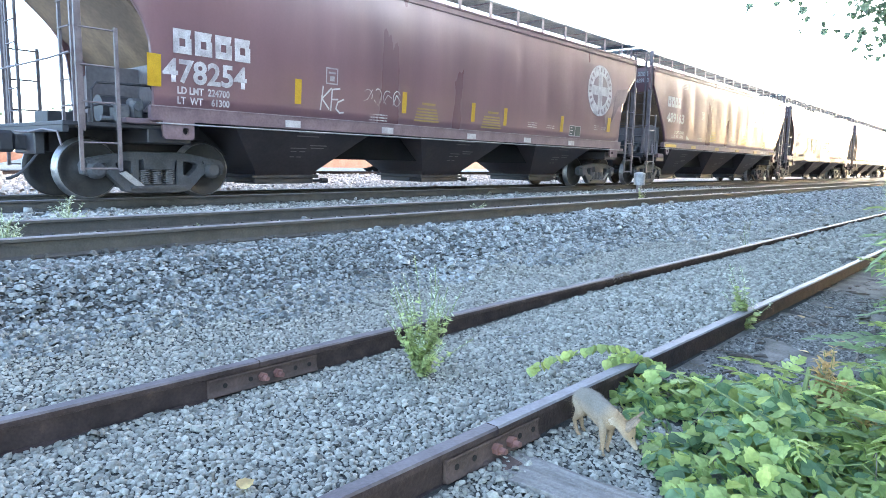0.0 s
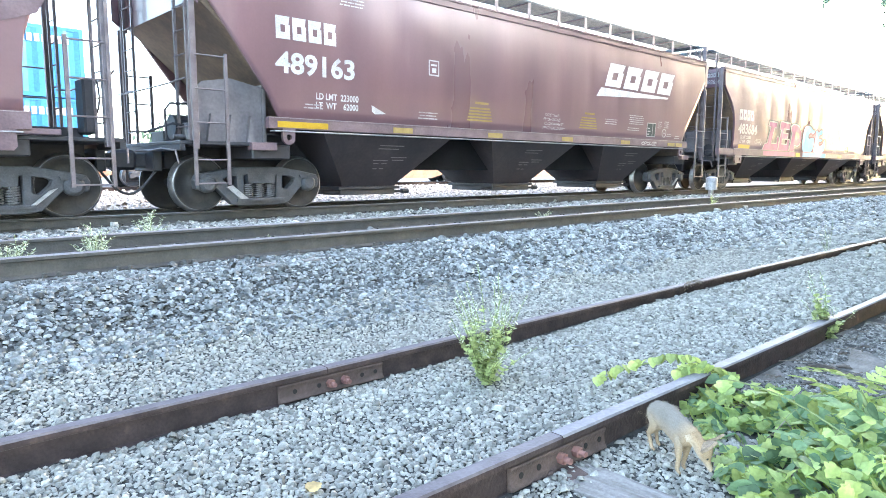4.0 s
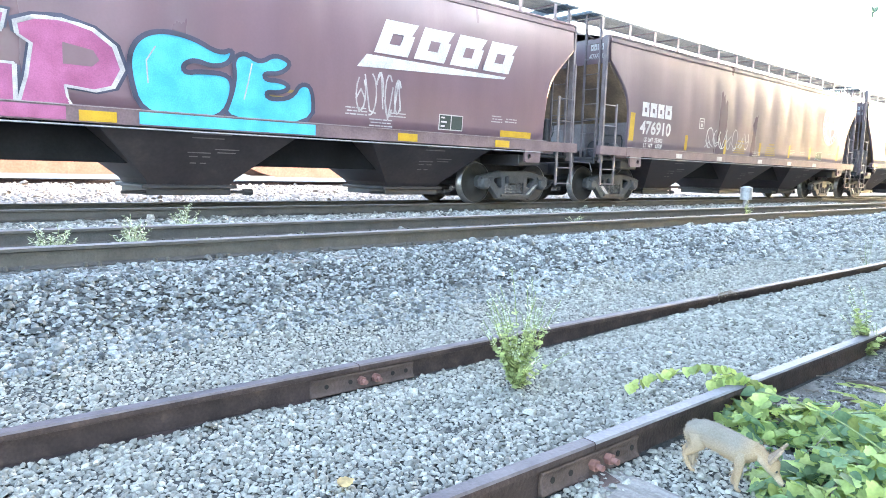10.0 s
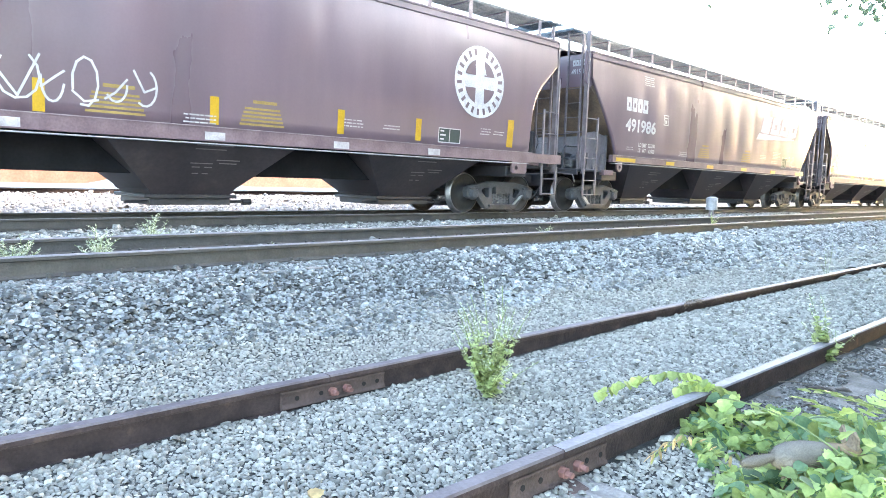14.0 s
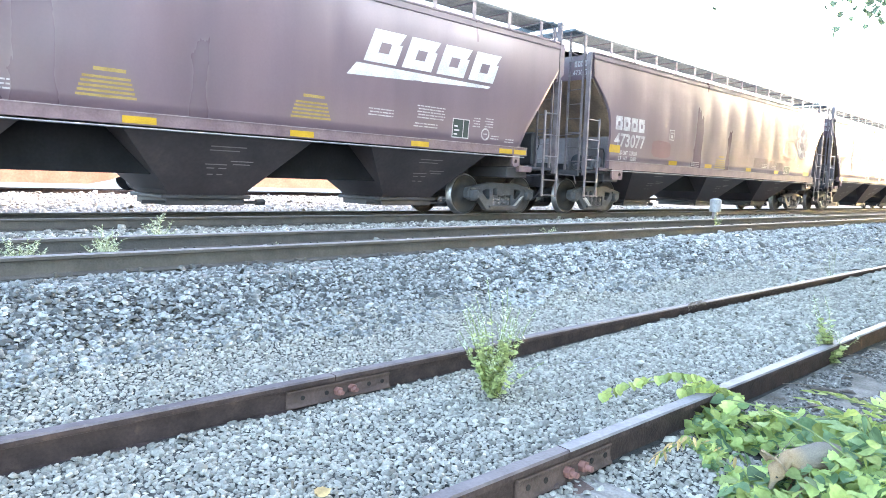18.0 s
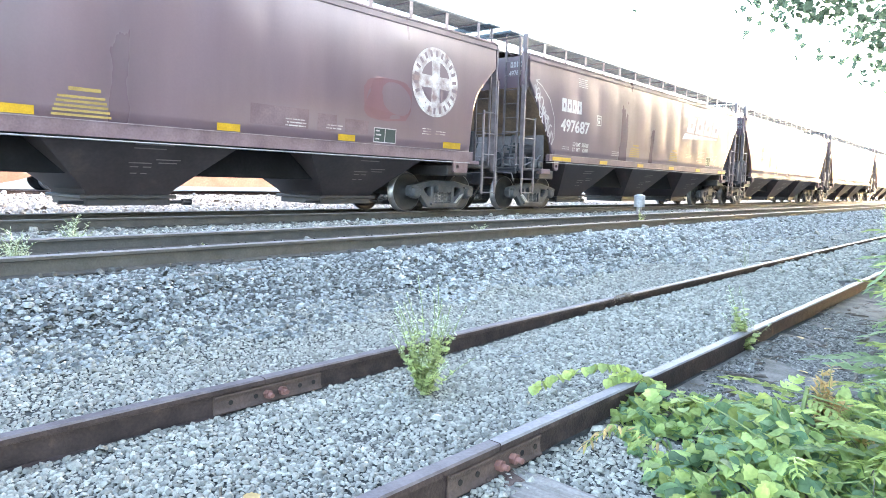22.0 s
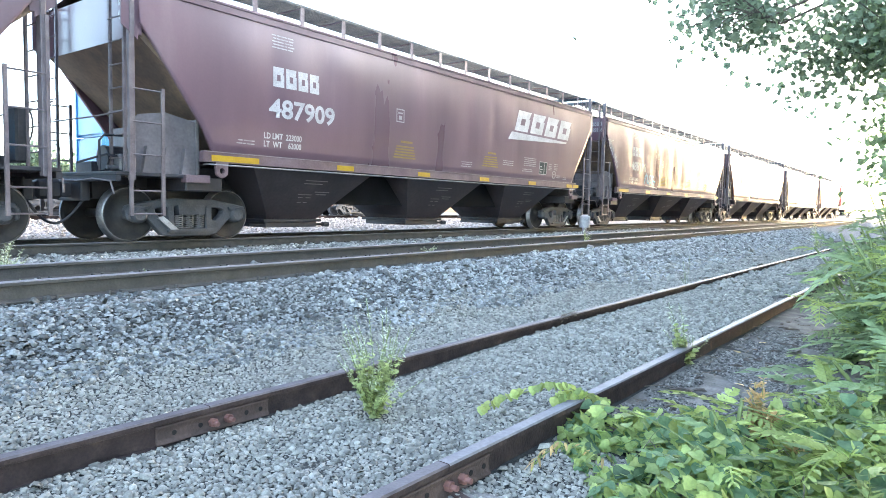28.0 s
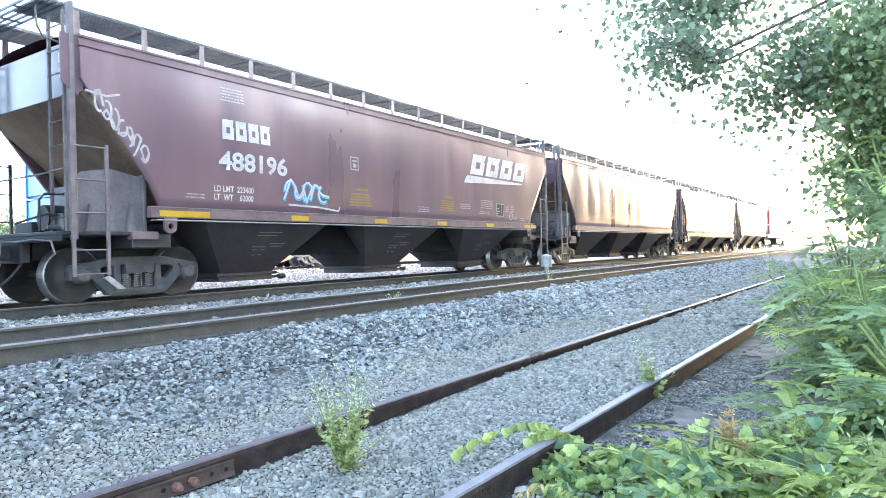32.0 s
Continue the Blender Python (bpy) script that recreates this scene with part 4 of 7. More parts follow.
def blocks(x, z, w, h, lean):
    """Four blocky shapes in a row, in place of a company's initials."""
    out = []
    for i in range(4):
        bx, bw = x + w * i / 4, w / 4 * 0.84
        out.append(bar(bx, z, bw * 0.34, h, lean))
        out.append(bar(bx + bw * 0.34 + lean * 0.0, z, bw * 0.66, h * 0.3, lean * 0.3))
        out.append([(bx + bw * 0.34 + lean * 0.62, z + h * 0.62), (bx + bw * 0.9 + lean * 0.62, z + h * 0.62), (bx + bw + lean, z + h), (bx + bw * 0.34 + lean, z + h)])
        out.append(bar(bx + bw * 0.66 + lean * 0.3, z + h * 0.3, bw * 0.34, h * 0.34, lean * 0.34))
    return out


def swoosh(car, x, z, w, mat):
    """Slanted white company mark: four leaning blocks over a long wedge."""
    bl = blocks(x + 0.25, z + 0.22, w, 0.6, 0.26)
    for q in range(4):
        patches("mark_block", bl[4 * q:4 * q + 4], mat, car, 0.006, "slanted white block of a company mark")
    patches("wedge", [[(x - 0.1, z - 0.06), (x + 0.1, z + 0.17), (x + w + 0.05, z + 0.15), (x + w - 0.02, z + 0.1)]], mat, car, 0.006)


def small_print(car, h, mat, kind, mark, lines, test):
    """Small stencilled data that cannot be read, as bars: each block is a part."""
    rows = [(*lines, 3, 0.5), (11.4, 1.62, 3, 0.45), (12.3, 1.64, 2, 0.4), (14.9, 1.72, 3, 0.32), (15.3, 1.74, 2, 0.35)]
    if kind != "rounded":
        tx = test[0] + 0.3
        rows = [(*lines, 3, 0.5), (2.45, 1.72, 2, 0.38), (3.2, 3.52, 5, 0.52), (tx - 2.1, 1.88, 3, 0.58), (tx - 0.95, 1.93, 5, 0.74), (tx - 1.02, 1.76, 2, 0.62),
                (tx + 0.58, 1.88, 4, 0.22), (tx + 0.94, 1.9, 4, 0.26), (tx + 1.14, 1.66, 2, 0.26), (tx + 1.6, 1.62, 2, 0.3)]
        ring = [(-h + tx + 0.98, 1.75, 0.13), (-h + tx + 0.98, 1.75, 0.095)]
        q = [[(cx + rr * math.cos(k * math.tau / 20), cz + rr * math.sin(k * math.tau / 20)) for k in range(21)] for cx, cz, rr in ring]
        patches("round_stencil", [[q[0][k], q[0][k + 1], q[1][k + 1], q[1][k]] for k in range(20)], M_FADED, car)
        patches("round_stencil_bar", [bar(-h + tx + 0.92, 1.74, 0.12, 0.025)], M_FADED, car)
    for x, z, n, w in rows:
        for k in range(n):
            words, at = [], x + 0.03 * (k % 2)       # each line broken into words
            while at < x + w - 0.03:
                ln = min(0.05 + 0.11 * noise.random(), x + w - at)
                words.append(bar(-h + at, z + 0.055 * k, ln, 0.022))
                at += ln + 0.014
            tagged(patches("data_line", words, M_FADED if mat is M_WHITE else M_WORN, car), kind="stuff")
    x, z = test
    x -= h
    pw, ph = (0.62, 0.28) if kind == "rounded" else (0.48, 0.37)
    x += 0.0 if kind == "rounded" else 0.3
    patches("test_panel", [bar(x, z, pw, 0.02), bar(x, z + ph, pw, 0.02), bar(x, z + 0.02, 0.02, ph - 0.02), bar(x + pw - 0.02, z + 0.02, 0.02, ph - 0.02), bar(x + 0.3, z + 0.02, 0.02, ph - 0.02)], mat, car)
    patches("test_panel_field", [bar(x + 0.02, z + 0.02, pw - 0.04, ph - 0.02)], M_GREEN, car, 0.004)
    for k in range(3):
        patches("test_panel_line", [bar(x + 0.05, z + 0.06 + 0.08 * k, 0.1 + 0.05 * (k % 2), 0.03)], mat, car, 0.008)
    if mark is None:
        return
    x, z = mark
    x -= h
    patches("panel_mark", [bar(x, z, 0.28, 0.025), bar(x, z + 0.275, 0.28, 0.025), bar(x, z + 0.025, 0.025, 0.25), bar(x + 0.255, z + 0.025, 0.025, 0.25), bar(x + 0.09, z + 0.06, 0.11, 0.09), bar(x + 0.06, z + 0.19, 0.16, 0.035)], mat, car)


def warning_bars(car, h, x, z, mat):
    patches("warning_line", [bar(-h + x + 0.2, z + 0.37, 0.42, 0.05)], mat, car)
    for k in range(5):
        patches("warning_line", [bar(-h + x - 0.02 * k + 0.06, z + 0.27 - 0.062 * k, 0.62 + 0.04 * k, 0.034)], mat, car)


def reflectors(car, h, kind, mat, upright, first, later=None):
    """Yellow reflectors: upright bars on the side sheet, or flat ones along the sill."""
    sb, st = sills(kind)
    if upright:
        for x, z, w, t in upright:
            patches("reflector", [bar(-h + x, z, w, t)], mat, car)
        for x in (3.9, 6.2, 8.9, 11.2, 13.4):
            bm = bmesh.new()
            box(bm, -h + x, -h + x + 0.32, -1.666, -1.661, sb + 0.02, st - 0.04)
            part("sill_patch", bm, M_FADED, car)
        return
    if kind == "rounded" and first == 4.6:
        for x, z, w, t in ((1.58, 1.64, 0.5, 0.2), (4.72, 1.44, 0.48, 0.12), (7.0, 1.44, 0.48, 0.12), (10.1, 1.44, 0.42, 0.12), (12.6, 1.44, 0.42, 0.12), (15.6, 1.46, 0.6, 0.14)):
            patches("reflector", [bar(-h + x, z, w, t)], mat, car)
        for x, w, t in ((10.7, 1.2, 0.34), (12.1, 0.45, 0.3), (12.75, 0.6, 0.26)):
            patches("primer_patch", [bar(-h + x, 1.6, w, t)], M_SILL, car, 0.003)
        for x, z, w, t in ((4.22, 1.86, 0.54, 0.24), (13.85, 2.33, 0.66, 0.42)):
            ring = [(k * math.tau / 28, 1 + 0.09 * noise.noise((k * 1.7, x, 0))) for k in range(28)]
            patches("primer_patch", [[(-h + x + w * q * abs(math.cos(a)) ** 0.55 * (1 if math.cos(a) > 0 else -1), z + t * q * abs(math.sin(a)) ** 0.55 * (1 if math.sin(a) > 0 else -1)) for a, q in ring]], M_PRIMER, car, 0.003, "dull red repainted patch")
        return
    if kind == "rounded":
        patches("reflector", [bar(-h + 2.02, 1.44, 0.94, 0.13)], mat, car)
        patches("reflector", [bar(h - 2.96, 1.44, 0.94, 0.13)], mat, car)
    for x, w in ([] if kind == "rounded" else [(1.93, 0.97)]) + [(first, 0.48), (first + 2.6, 0.46), (first + 5.2, 0.45), (first + 7.8, 0.45), (first + 10.3, 0.42)] + ([(first + 10.78, 0.4)] if kind == "angular" else []):
        bm = bmesh.new()
        box(bm, -h + x, -h + x + w, -1.666, -1.661, sb + 0.02, st - 0.02)
        part("reflector", bm, mat if x < 2 or not later else later, car)


LEN_R, LEN_A = 18.15, 17.60
CARS = [("rounded", "478254", "seal"), ("angular", "489163", "mark"), ("rounded", "483684", "mark"), ("rounded", "476910", "seal"), ("angular", "491986", "mark"), ("rounded", "473077", "seal"),
        ("angular", "497687", "mark"), ("angular", "487909", "mark"), ("angular", "488196", "mark"), ("angular", "", ""), ("rounded", "", ""), ("angular", "", "")]
LENGTHS = [18.15, 17.60, 18.15, 18.15, 17.60, 18.15, 17.60, 17.60, 17.60, 17.8, 18.15, 17.8]
LABELS = ["brown grain hopper car with a round emblem and yellow upright reflectors", "brown grain hopper car with white mark and yellow sill reflectors",
          "brown grain hopper car with pink and cyan graffiti on its side", "brown grain hopper car with round emblem and white spray tag",
          "brown grain hopper car with square-cut ends and a white mark", "faded brown grain hopper car with a worn round emblem",
          "brown grain hopper car with a white tag on its cut-back end", "clean brown grain hopper car with square-cut ends", "brown grain hopper car with two white spray tags",
          "sunlit tan grain hopper car far down the train", "sunlit brown grain hopper car far down the train", "sunlit tan grain hopper car near the train's end"]
proto = {}
for kd, ln in (("rounded", LEN_R), ("angular", LEN_A)):
    proto[kd] = hopper_car(kd, ln, M_BROWN)
train = []
x_end = 3.05
for i, ((kd, num, mark), ln) in enumerate(zip(CARS, LENGTHS)):
    base = LEN_R if kd == "rounded" else LEN_A
    first = kd not in [c[0] for c in CARS[:i]]
    car = proto[kd] if first else copy_thing(proto[kd], pose(0, 0, 0))
    car["label"] = LABELS[i]
    xc = x_end + ln / 2
    x_end += ln
    train.append((car, xc))
    SKIN[car.name] = (kd, base / 2)
for k, paint in ((0, M_RED_BROWN), (1, M_RED_BROWN), (3, M_PURPLE), (4, M_PURPLE), (5, M_BROWN2), (6, M_PURPLE)):      # older, faded and newer coats
    for ob in train[k][0].children:
        for sl in ob.material_slots:
            if sl.material is M_BROWN:
                sl.link = "OBJECT"
                sl.material = paint


def open_brake_end(car, h):
    """A leading end with its brake gear in the open: the bolster plate is left off, the gear stands on the platform."""
    for ob in [c for c in car.children if c.name.split(".")[0] == "shear_plate"]:
        bpy.data.objects.remove(ob)
    bm = bmesh.new()
    tube(bm, (-h + 1.0, -1.12, 1.62), (-h + 1.62, -1.12, 1.62), 0.17, 14)
    tube(bm, (-h + 0.94, -1.12, 1.62), (-h + 1.0, -1.12, 1.62), 0.2, 14)
    tube(bm, (-h + 0.6, -1.12, 1.62), (-h + 0.94, -1.12, 1.62), 0.035, 8)
    part("brake_cylinder", bm, M_UNDER, car)
    bm = bmesh.new()
    prism(bm, [(-h + 0.62, 1.5), (-h + 0.7, 1.5), (-h + 0.82, 2.0), (-h + 0.74, 2.0)], -1.16, -1.13)
    part("brake_lever", bm, M_STEEL, car)
    for x in (-h + 1.1, -h + 1.45):
        bm = bmesh.new()
        box(bm, x, x + 0.08, -1.3, -0.95, 1.13, 1.48)
        part("bracket", bm, M_STEEL, car)
    bm = bmesh.new()
    box(bm, -h + 1.25, -h + 1.5, -1.46, -1.3, 1.15, 1.4, 0, 0.03)
    box(bm, -h + 1.62, -h + 1.84, -1.44, -1.26, 1.15, 1.34, 0, 0.03)
    path_tube(bm, [(-h + 0.5, -1.4, 1.2), (-h + 1.0, -1.4, 1.22), (-h + 1.25, -1.4, 1.3)], 0.02, 6)
    path_tube(bm, [(-h + 1.5, -1.4, 1.3), (-h + 1.7, -1.38, 1.5), (-h + 1.95, -1.3, 1.5)], 0.02, 6)
    part("relay_valve", bm, M_SPRING, car)


open_brake_end(train[6][0], LEN_A / 2)


def locomotive(length):
    """The pusher at the tail: cab and low nose towards the cars, long hood behind."""
    h = length / 2
    th = empty("locomotive", "red diesel locomotive pushing at the tail of the train", "locomotive")
    bm = bmesh.new()
    box(bm, -h + 0.5, h - 0.5, -1.5, 1.5, 1.2, 1.55, 0, 0.03)
    part("frame", bm, M_UNDER, th)
    bm = bmesh.new()
    prism(bm, [(-h + 1.6, 1.55), (-h + 1.6, 2.5), (-h + 2.6, 2.7), (-h + 2.6, 1.55)], -0.9, 0.9)
    part("nose", bm, M_RED, th)
    bm = bmesh.new()
    prism(bm, [(-h + 2.6, 1.55), (-h + 2.6, 3.9), (-h + 3.0, 4.25), (-h + 4.8, 4.25), (-h + 4.8, 1.55)], -1.45, 1.45)
    cab = part("cab", bm, M_RED, th)
    for y in (-1.1, 0.25):
        bm = bmesh.new()
        box(bm, -h + 2.585, -h + 2.61, y, y + 0.85, 2.9, 3.6, 0, 0.01)
        part("window", bm, M_HOLE0, cab)
    bm = bmesh.new()
    prism(bm, [(-h + 4.8, 1.55), (-h + 4.8, 4.0), (h - 1.6, 4.0), (h - 1.6, 1.55)], -0.95, 0.95)
    part("long_hood", bm, M_SILL, th)
    bm = bmesh.new()
    box(bm, -2.2, 2.2, -1.3, 1.3, 0.5, 1.18, 0, 0.1)
    part("fuel_tank", bm, M_UNDER, th)
    for s in (-1, 1):
        bm = bmesh.new()
        for y in (-1.4, 1.4):
            path_tube(bm, [(s * (h - 1.2), y, 1.55), (s * (h - 1.2), y, 2.6), (s * (h - 2.4), y, 2.6)], 0.03, 6)
        part("handrail", bm, M_WHITE, th)
        bm = bmesh.new()
        box(bm, s * (h - 3.2) - 1.9, s * (h - 3.2) + 1.9, -1.1, 1.1, 0.5, 0.95, 0, 0.05)
        part("truck_frame", bm, M_STEEL, th)
        for a in (-1.7, 0, 1.7):
            ws = part("wheelset", wheelset_mesh(), (M_WHEEL, M_TREAD), th)
            ws.matrix_basis = pose(s * (h - 3.2) + a, 0, 0.457)
    return th


M_HOLE0 = material("dark_glass", (0.02, 0.02, 0.025), (0.03, 0.03, 0.035), rough=0.1, bump=0.0)
train.append((locomotive(22.0), x_end + 11.0))
for i, (car, xc) in enumerate(train):
    car.matrix_basis = pose(xc, TRAIN_Y + GAUGE / 2, TRAIN_Z)


R0 = ((1.52, 1.70, 0.21, 0.47), (4.13, 1.64, 0.14, 0.43), (6.8, 1.66, 0.13, 0.43), (9.08, 1.62, 0.13, 0.43), (10.35, 1.6, 0.13, 0.42), (13.0, 1.58, 0.15, 0.42))
R3 = ((1.66, 1.60, 0.2, 0.7), (4.38, 1.46, 0.14, 0.42), (6.67, 1.44, 0.14, 0.42), (9.0, 1.46, 0.14, 0.42), (11.3, 1.48, 0.14, 0.42), (13.1, 1.48, 0.14, 0.42), (15.75, 1.5, 0.2, 0.6))
# number x, z, width; initials x, z, width; load text x, z; box mark; data lines; warnings; test panel; white mark or emblem; reflectors
SPEC = {"478254": ((1.75, 1.78, 1.42), (1.92, 2.22, 1.37), (1.98, 1.62), (4.81, 2.05), (5.9, 1.46), ((7.2, 1.50), (9.5, 1.48)), (13.5, 1.48), (15.1, 2.87), R0),
        "489163": ((1.93, 2.25, 1.55), (1.95, 2.80, 1.2), (2.69, 1.88), (5.24, 2.52), (5.0, 1.68), ((6.35, 1.69), (10.3, 1.7)), (13.2, 1.62), (10.95, 2.62), 4.34),
        "483684": ((1.89, 1.93, 1.57), (1.92, 2.40, 1.21), (2.1, 1.77), None, (11.9, 1.45), ((9.9, 1.5),), (13.5, 1.48), (11.6, 2.5), 4.7),
        "476910": ((2.11, 1.78, 1.47), (2.15, 2.24, 1.46), (2.35, 1.60), (5.07, 2.10), (8.6, 1.46), ((7.3, 1.47), (9.5, 1.47)), (13.7, 1.48), (14.8, 2.79), R3),
        "491986": ((2.33, 2.20, 1.56), (2.32, 2.75, 1.14), (3.07, 1.82), (4.33, 2.51), (5.4, 1.68), ((6.65, 1.68), (9.85, 1.68)), (13.2, 1.62), (10.9, 2.60), 4.6),
        "473077": ((1.77, 1.80, 1.53), (1.78, 2.24, 1.49), (2.05, 1.60), (4.61, 2.15), (6.1, 1.46), ((7.7, 1.44),), (13.5, 1.46), (15.25, 2.85), 4.6),
        "497687": ((2.30, 2.20, 1.58), (2.31, 2.75, 1.12), (3.03, 1.83), (4.32, 2.52), (5.4, 1.68), ((6.65, 1.68), (9.85, 1.68)), (13.2, 1.62), (10.9, 2.62), 4.6),
        "487909": ((3.13, 2.25, 1.62), (3.22, 2.82, 1.15), (3.03, 1.86), (6.63, 2.56), (9.2, 1.72), ((6.6, 1.74), (10.2, 1.76)), (13.0, 1.72), (11.4, 2.68), 4.82),
        "488196": ((3.13, 2.25, 1.62), (3.22, 2.82, 1.15), (3.03, 1.86), (6.63, 2.56), (9.2, 1.72), ((6.6, 1.74), (10.2, 1.76)), (13.0, 1.72), (11.4, 2.68), 4.82)}


def decorate():
    for (car, xc), (kd, num, mark) in zip(train, CARS):
        h = (LEN_R if kd == "rounded" else LEN_A) / 2
        sb, st = sills(kd)
        if not num:
            continue
        white = M_FADED if num in ("473077", "478254") else M_WHITE
        (nx, nz, nw), (ix, iz, iw), (lx, lz), box_mark, lines, warns, test, (mx, mz), refl = SPEC[num]
        lettering("car_number", num, -h + nx, nz, nw, 0.36, white, car)
        bl = blocks(-h + ix, iz, iw, 0.36, 0.0)
        for q in range(4):
            patches("initial_block", bl[4 * q:4 * q + 4], white, car, 0.006)
        tagged(lettering("load_text", {"478254": "LD LMT  224700", "491986": "LD LMT  223300", "488196": "LD LMT  223400"}.get(num, "LD LMT  223000"), -h + lx, lz, 0.88, 0.115, white, car), kind="stuff")
        tagged(lettering("weight_text", {"478254": "LT  WT    61300"}.get(num, "LT  WT    62000"), -h + lx, lz - 0.15, 0.88, 0.115, white, car), kind="stuff")
        end = lettering("end_number", num, 0, 0, 0.46, 0.15, white, car)
        end.matrix_basis = Matrix(((0, 1, 0, -h + 0.712 + HALF), (-1, 0, 0, -0.98), (0, 0, 1, 3.52), (0, 0, 0, 1)))
        bl = blocks(0.04, 0, 0.4, 0.15, 0.0)
        for q in range(4):
            end = patches("end_block", bl[4 * q:4 * q + 4], white, car, 0.006, "", HALF)
            end.matrix_basis = Matrix(((0, 1, 0, -h + 0.712 + HALF), (-1, 0, 0, -0.98), (0, 0, 1, 3.74), (0, 0, 0, 1)))
        small_print(car, h, white, kd, box_mark, lines, test)
        wid = (2 * h - 4.6) / 3
        for i in (-1, 0, 1):                # faint stencils on the bay sheets
            for dx, z, w in ((-0.2, 1.14, 0.6), (-0.2, 1.08, 0.5), (0.2, 0.92, 0.4), (0.26, 0.87, 0.3), (-0.2, 0.86, 0.36), (-0.16, 0.80, 0.13), (0.04, 0.80, 0.13), (-0.12, 0.7, 0.1), (0.04, 0.7, 0.1)):
                x = i * wid + dx
                yy = lambda v: -0.76 - (v - 0.44) * 0.79 / (st - 0.54) - 0.007
                bm = bmesh.new()
                bm.faces.new([bm.verts.new(p) for p in ((x, yy(z), z), (x + w, yy(z), z), (x + w, yy(z + 0.016), z + 0.016), (x, yy(z + 0.016), z + 0.016))])
                part("bay_stencil", bm, M_GREY, car)
        if num in ("483684", "476910"):
            for e in (-1, 1):
                bm = bmesh.new()
                prism(bm, [(e * (h - 0.45), sb), (e * (h - 0.45), st + 0.03), (e * (h - 1.55), st + 0.03), (e * (h - 1.55), sb)][::-e], -1.655, -1.52)
                part("end_sill", bm, M_SILL, car)
        for x, z in warns:
            warning_bars(car, h, x, z, M_DULLY)
        if mark == "seal":
            seal(car, -h + mx, mz, 0.74, M_WORN if num == "473077" else M_FADED if num == "478254" else M_WHITE)
        else:
            swoosh(car, -h + mx + 0.1, mz, 3.5, M_WHITE)
        if isinstance(refl, tuple):
            reflectors(car, h, kd, M_YELLOW, refl, 0)
        else:
            reflectors(car, h, kd, M_YELLOW, None, refl, M_DULLY if num == "489163" else None)


decorate()


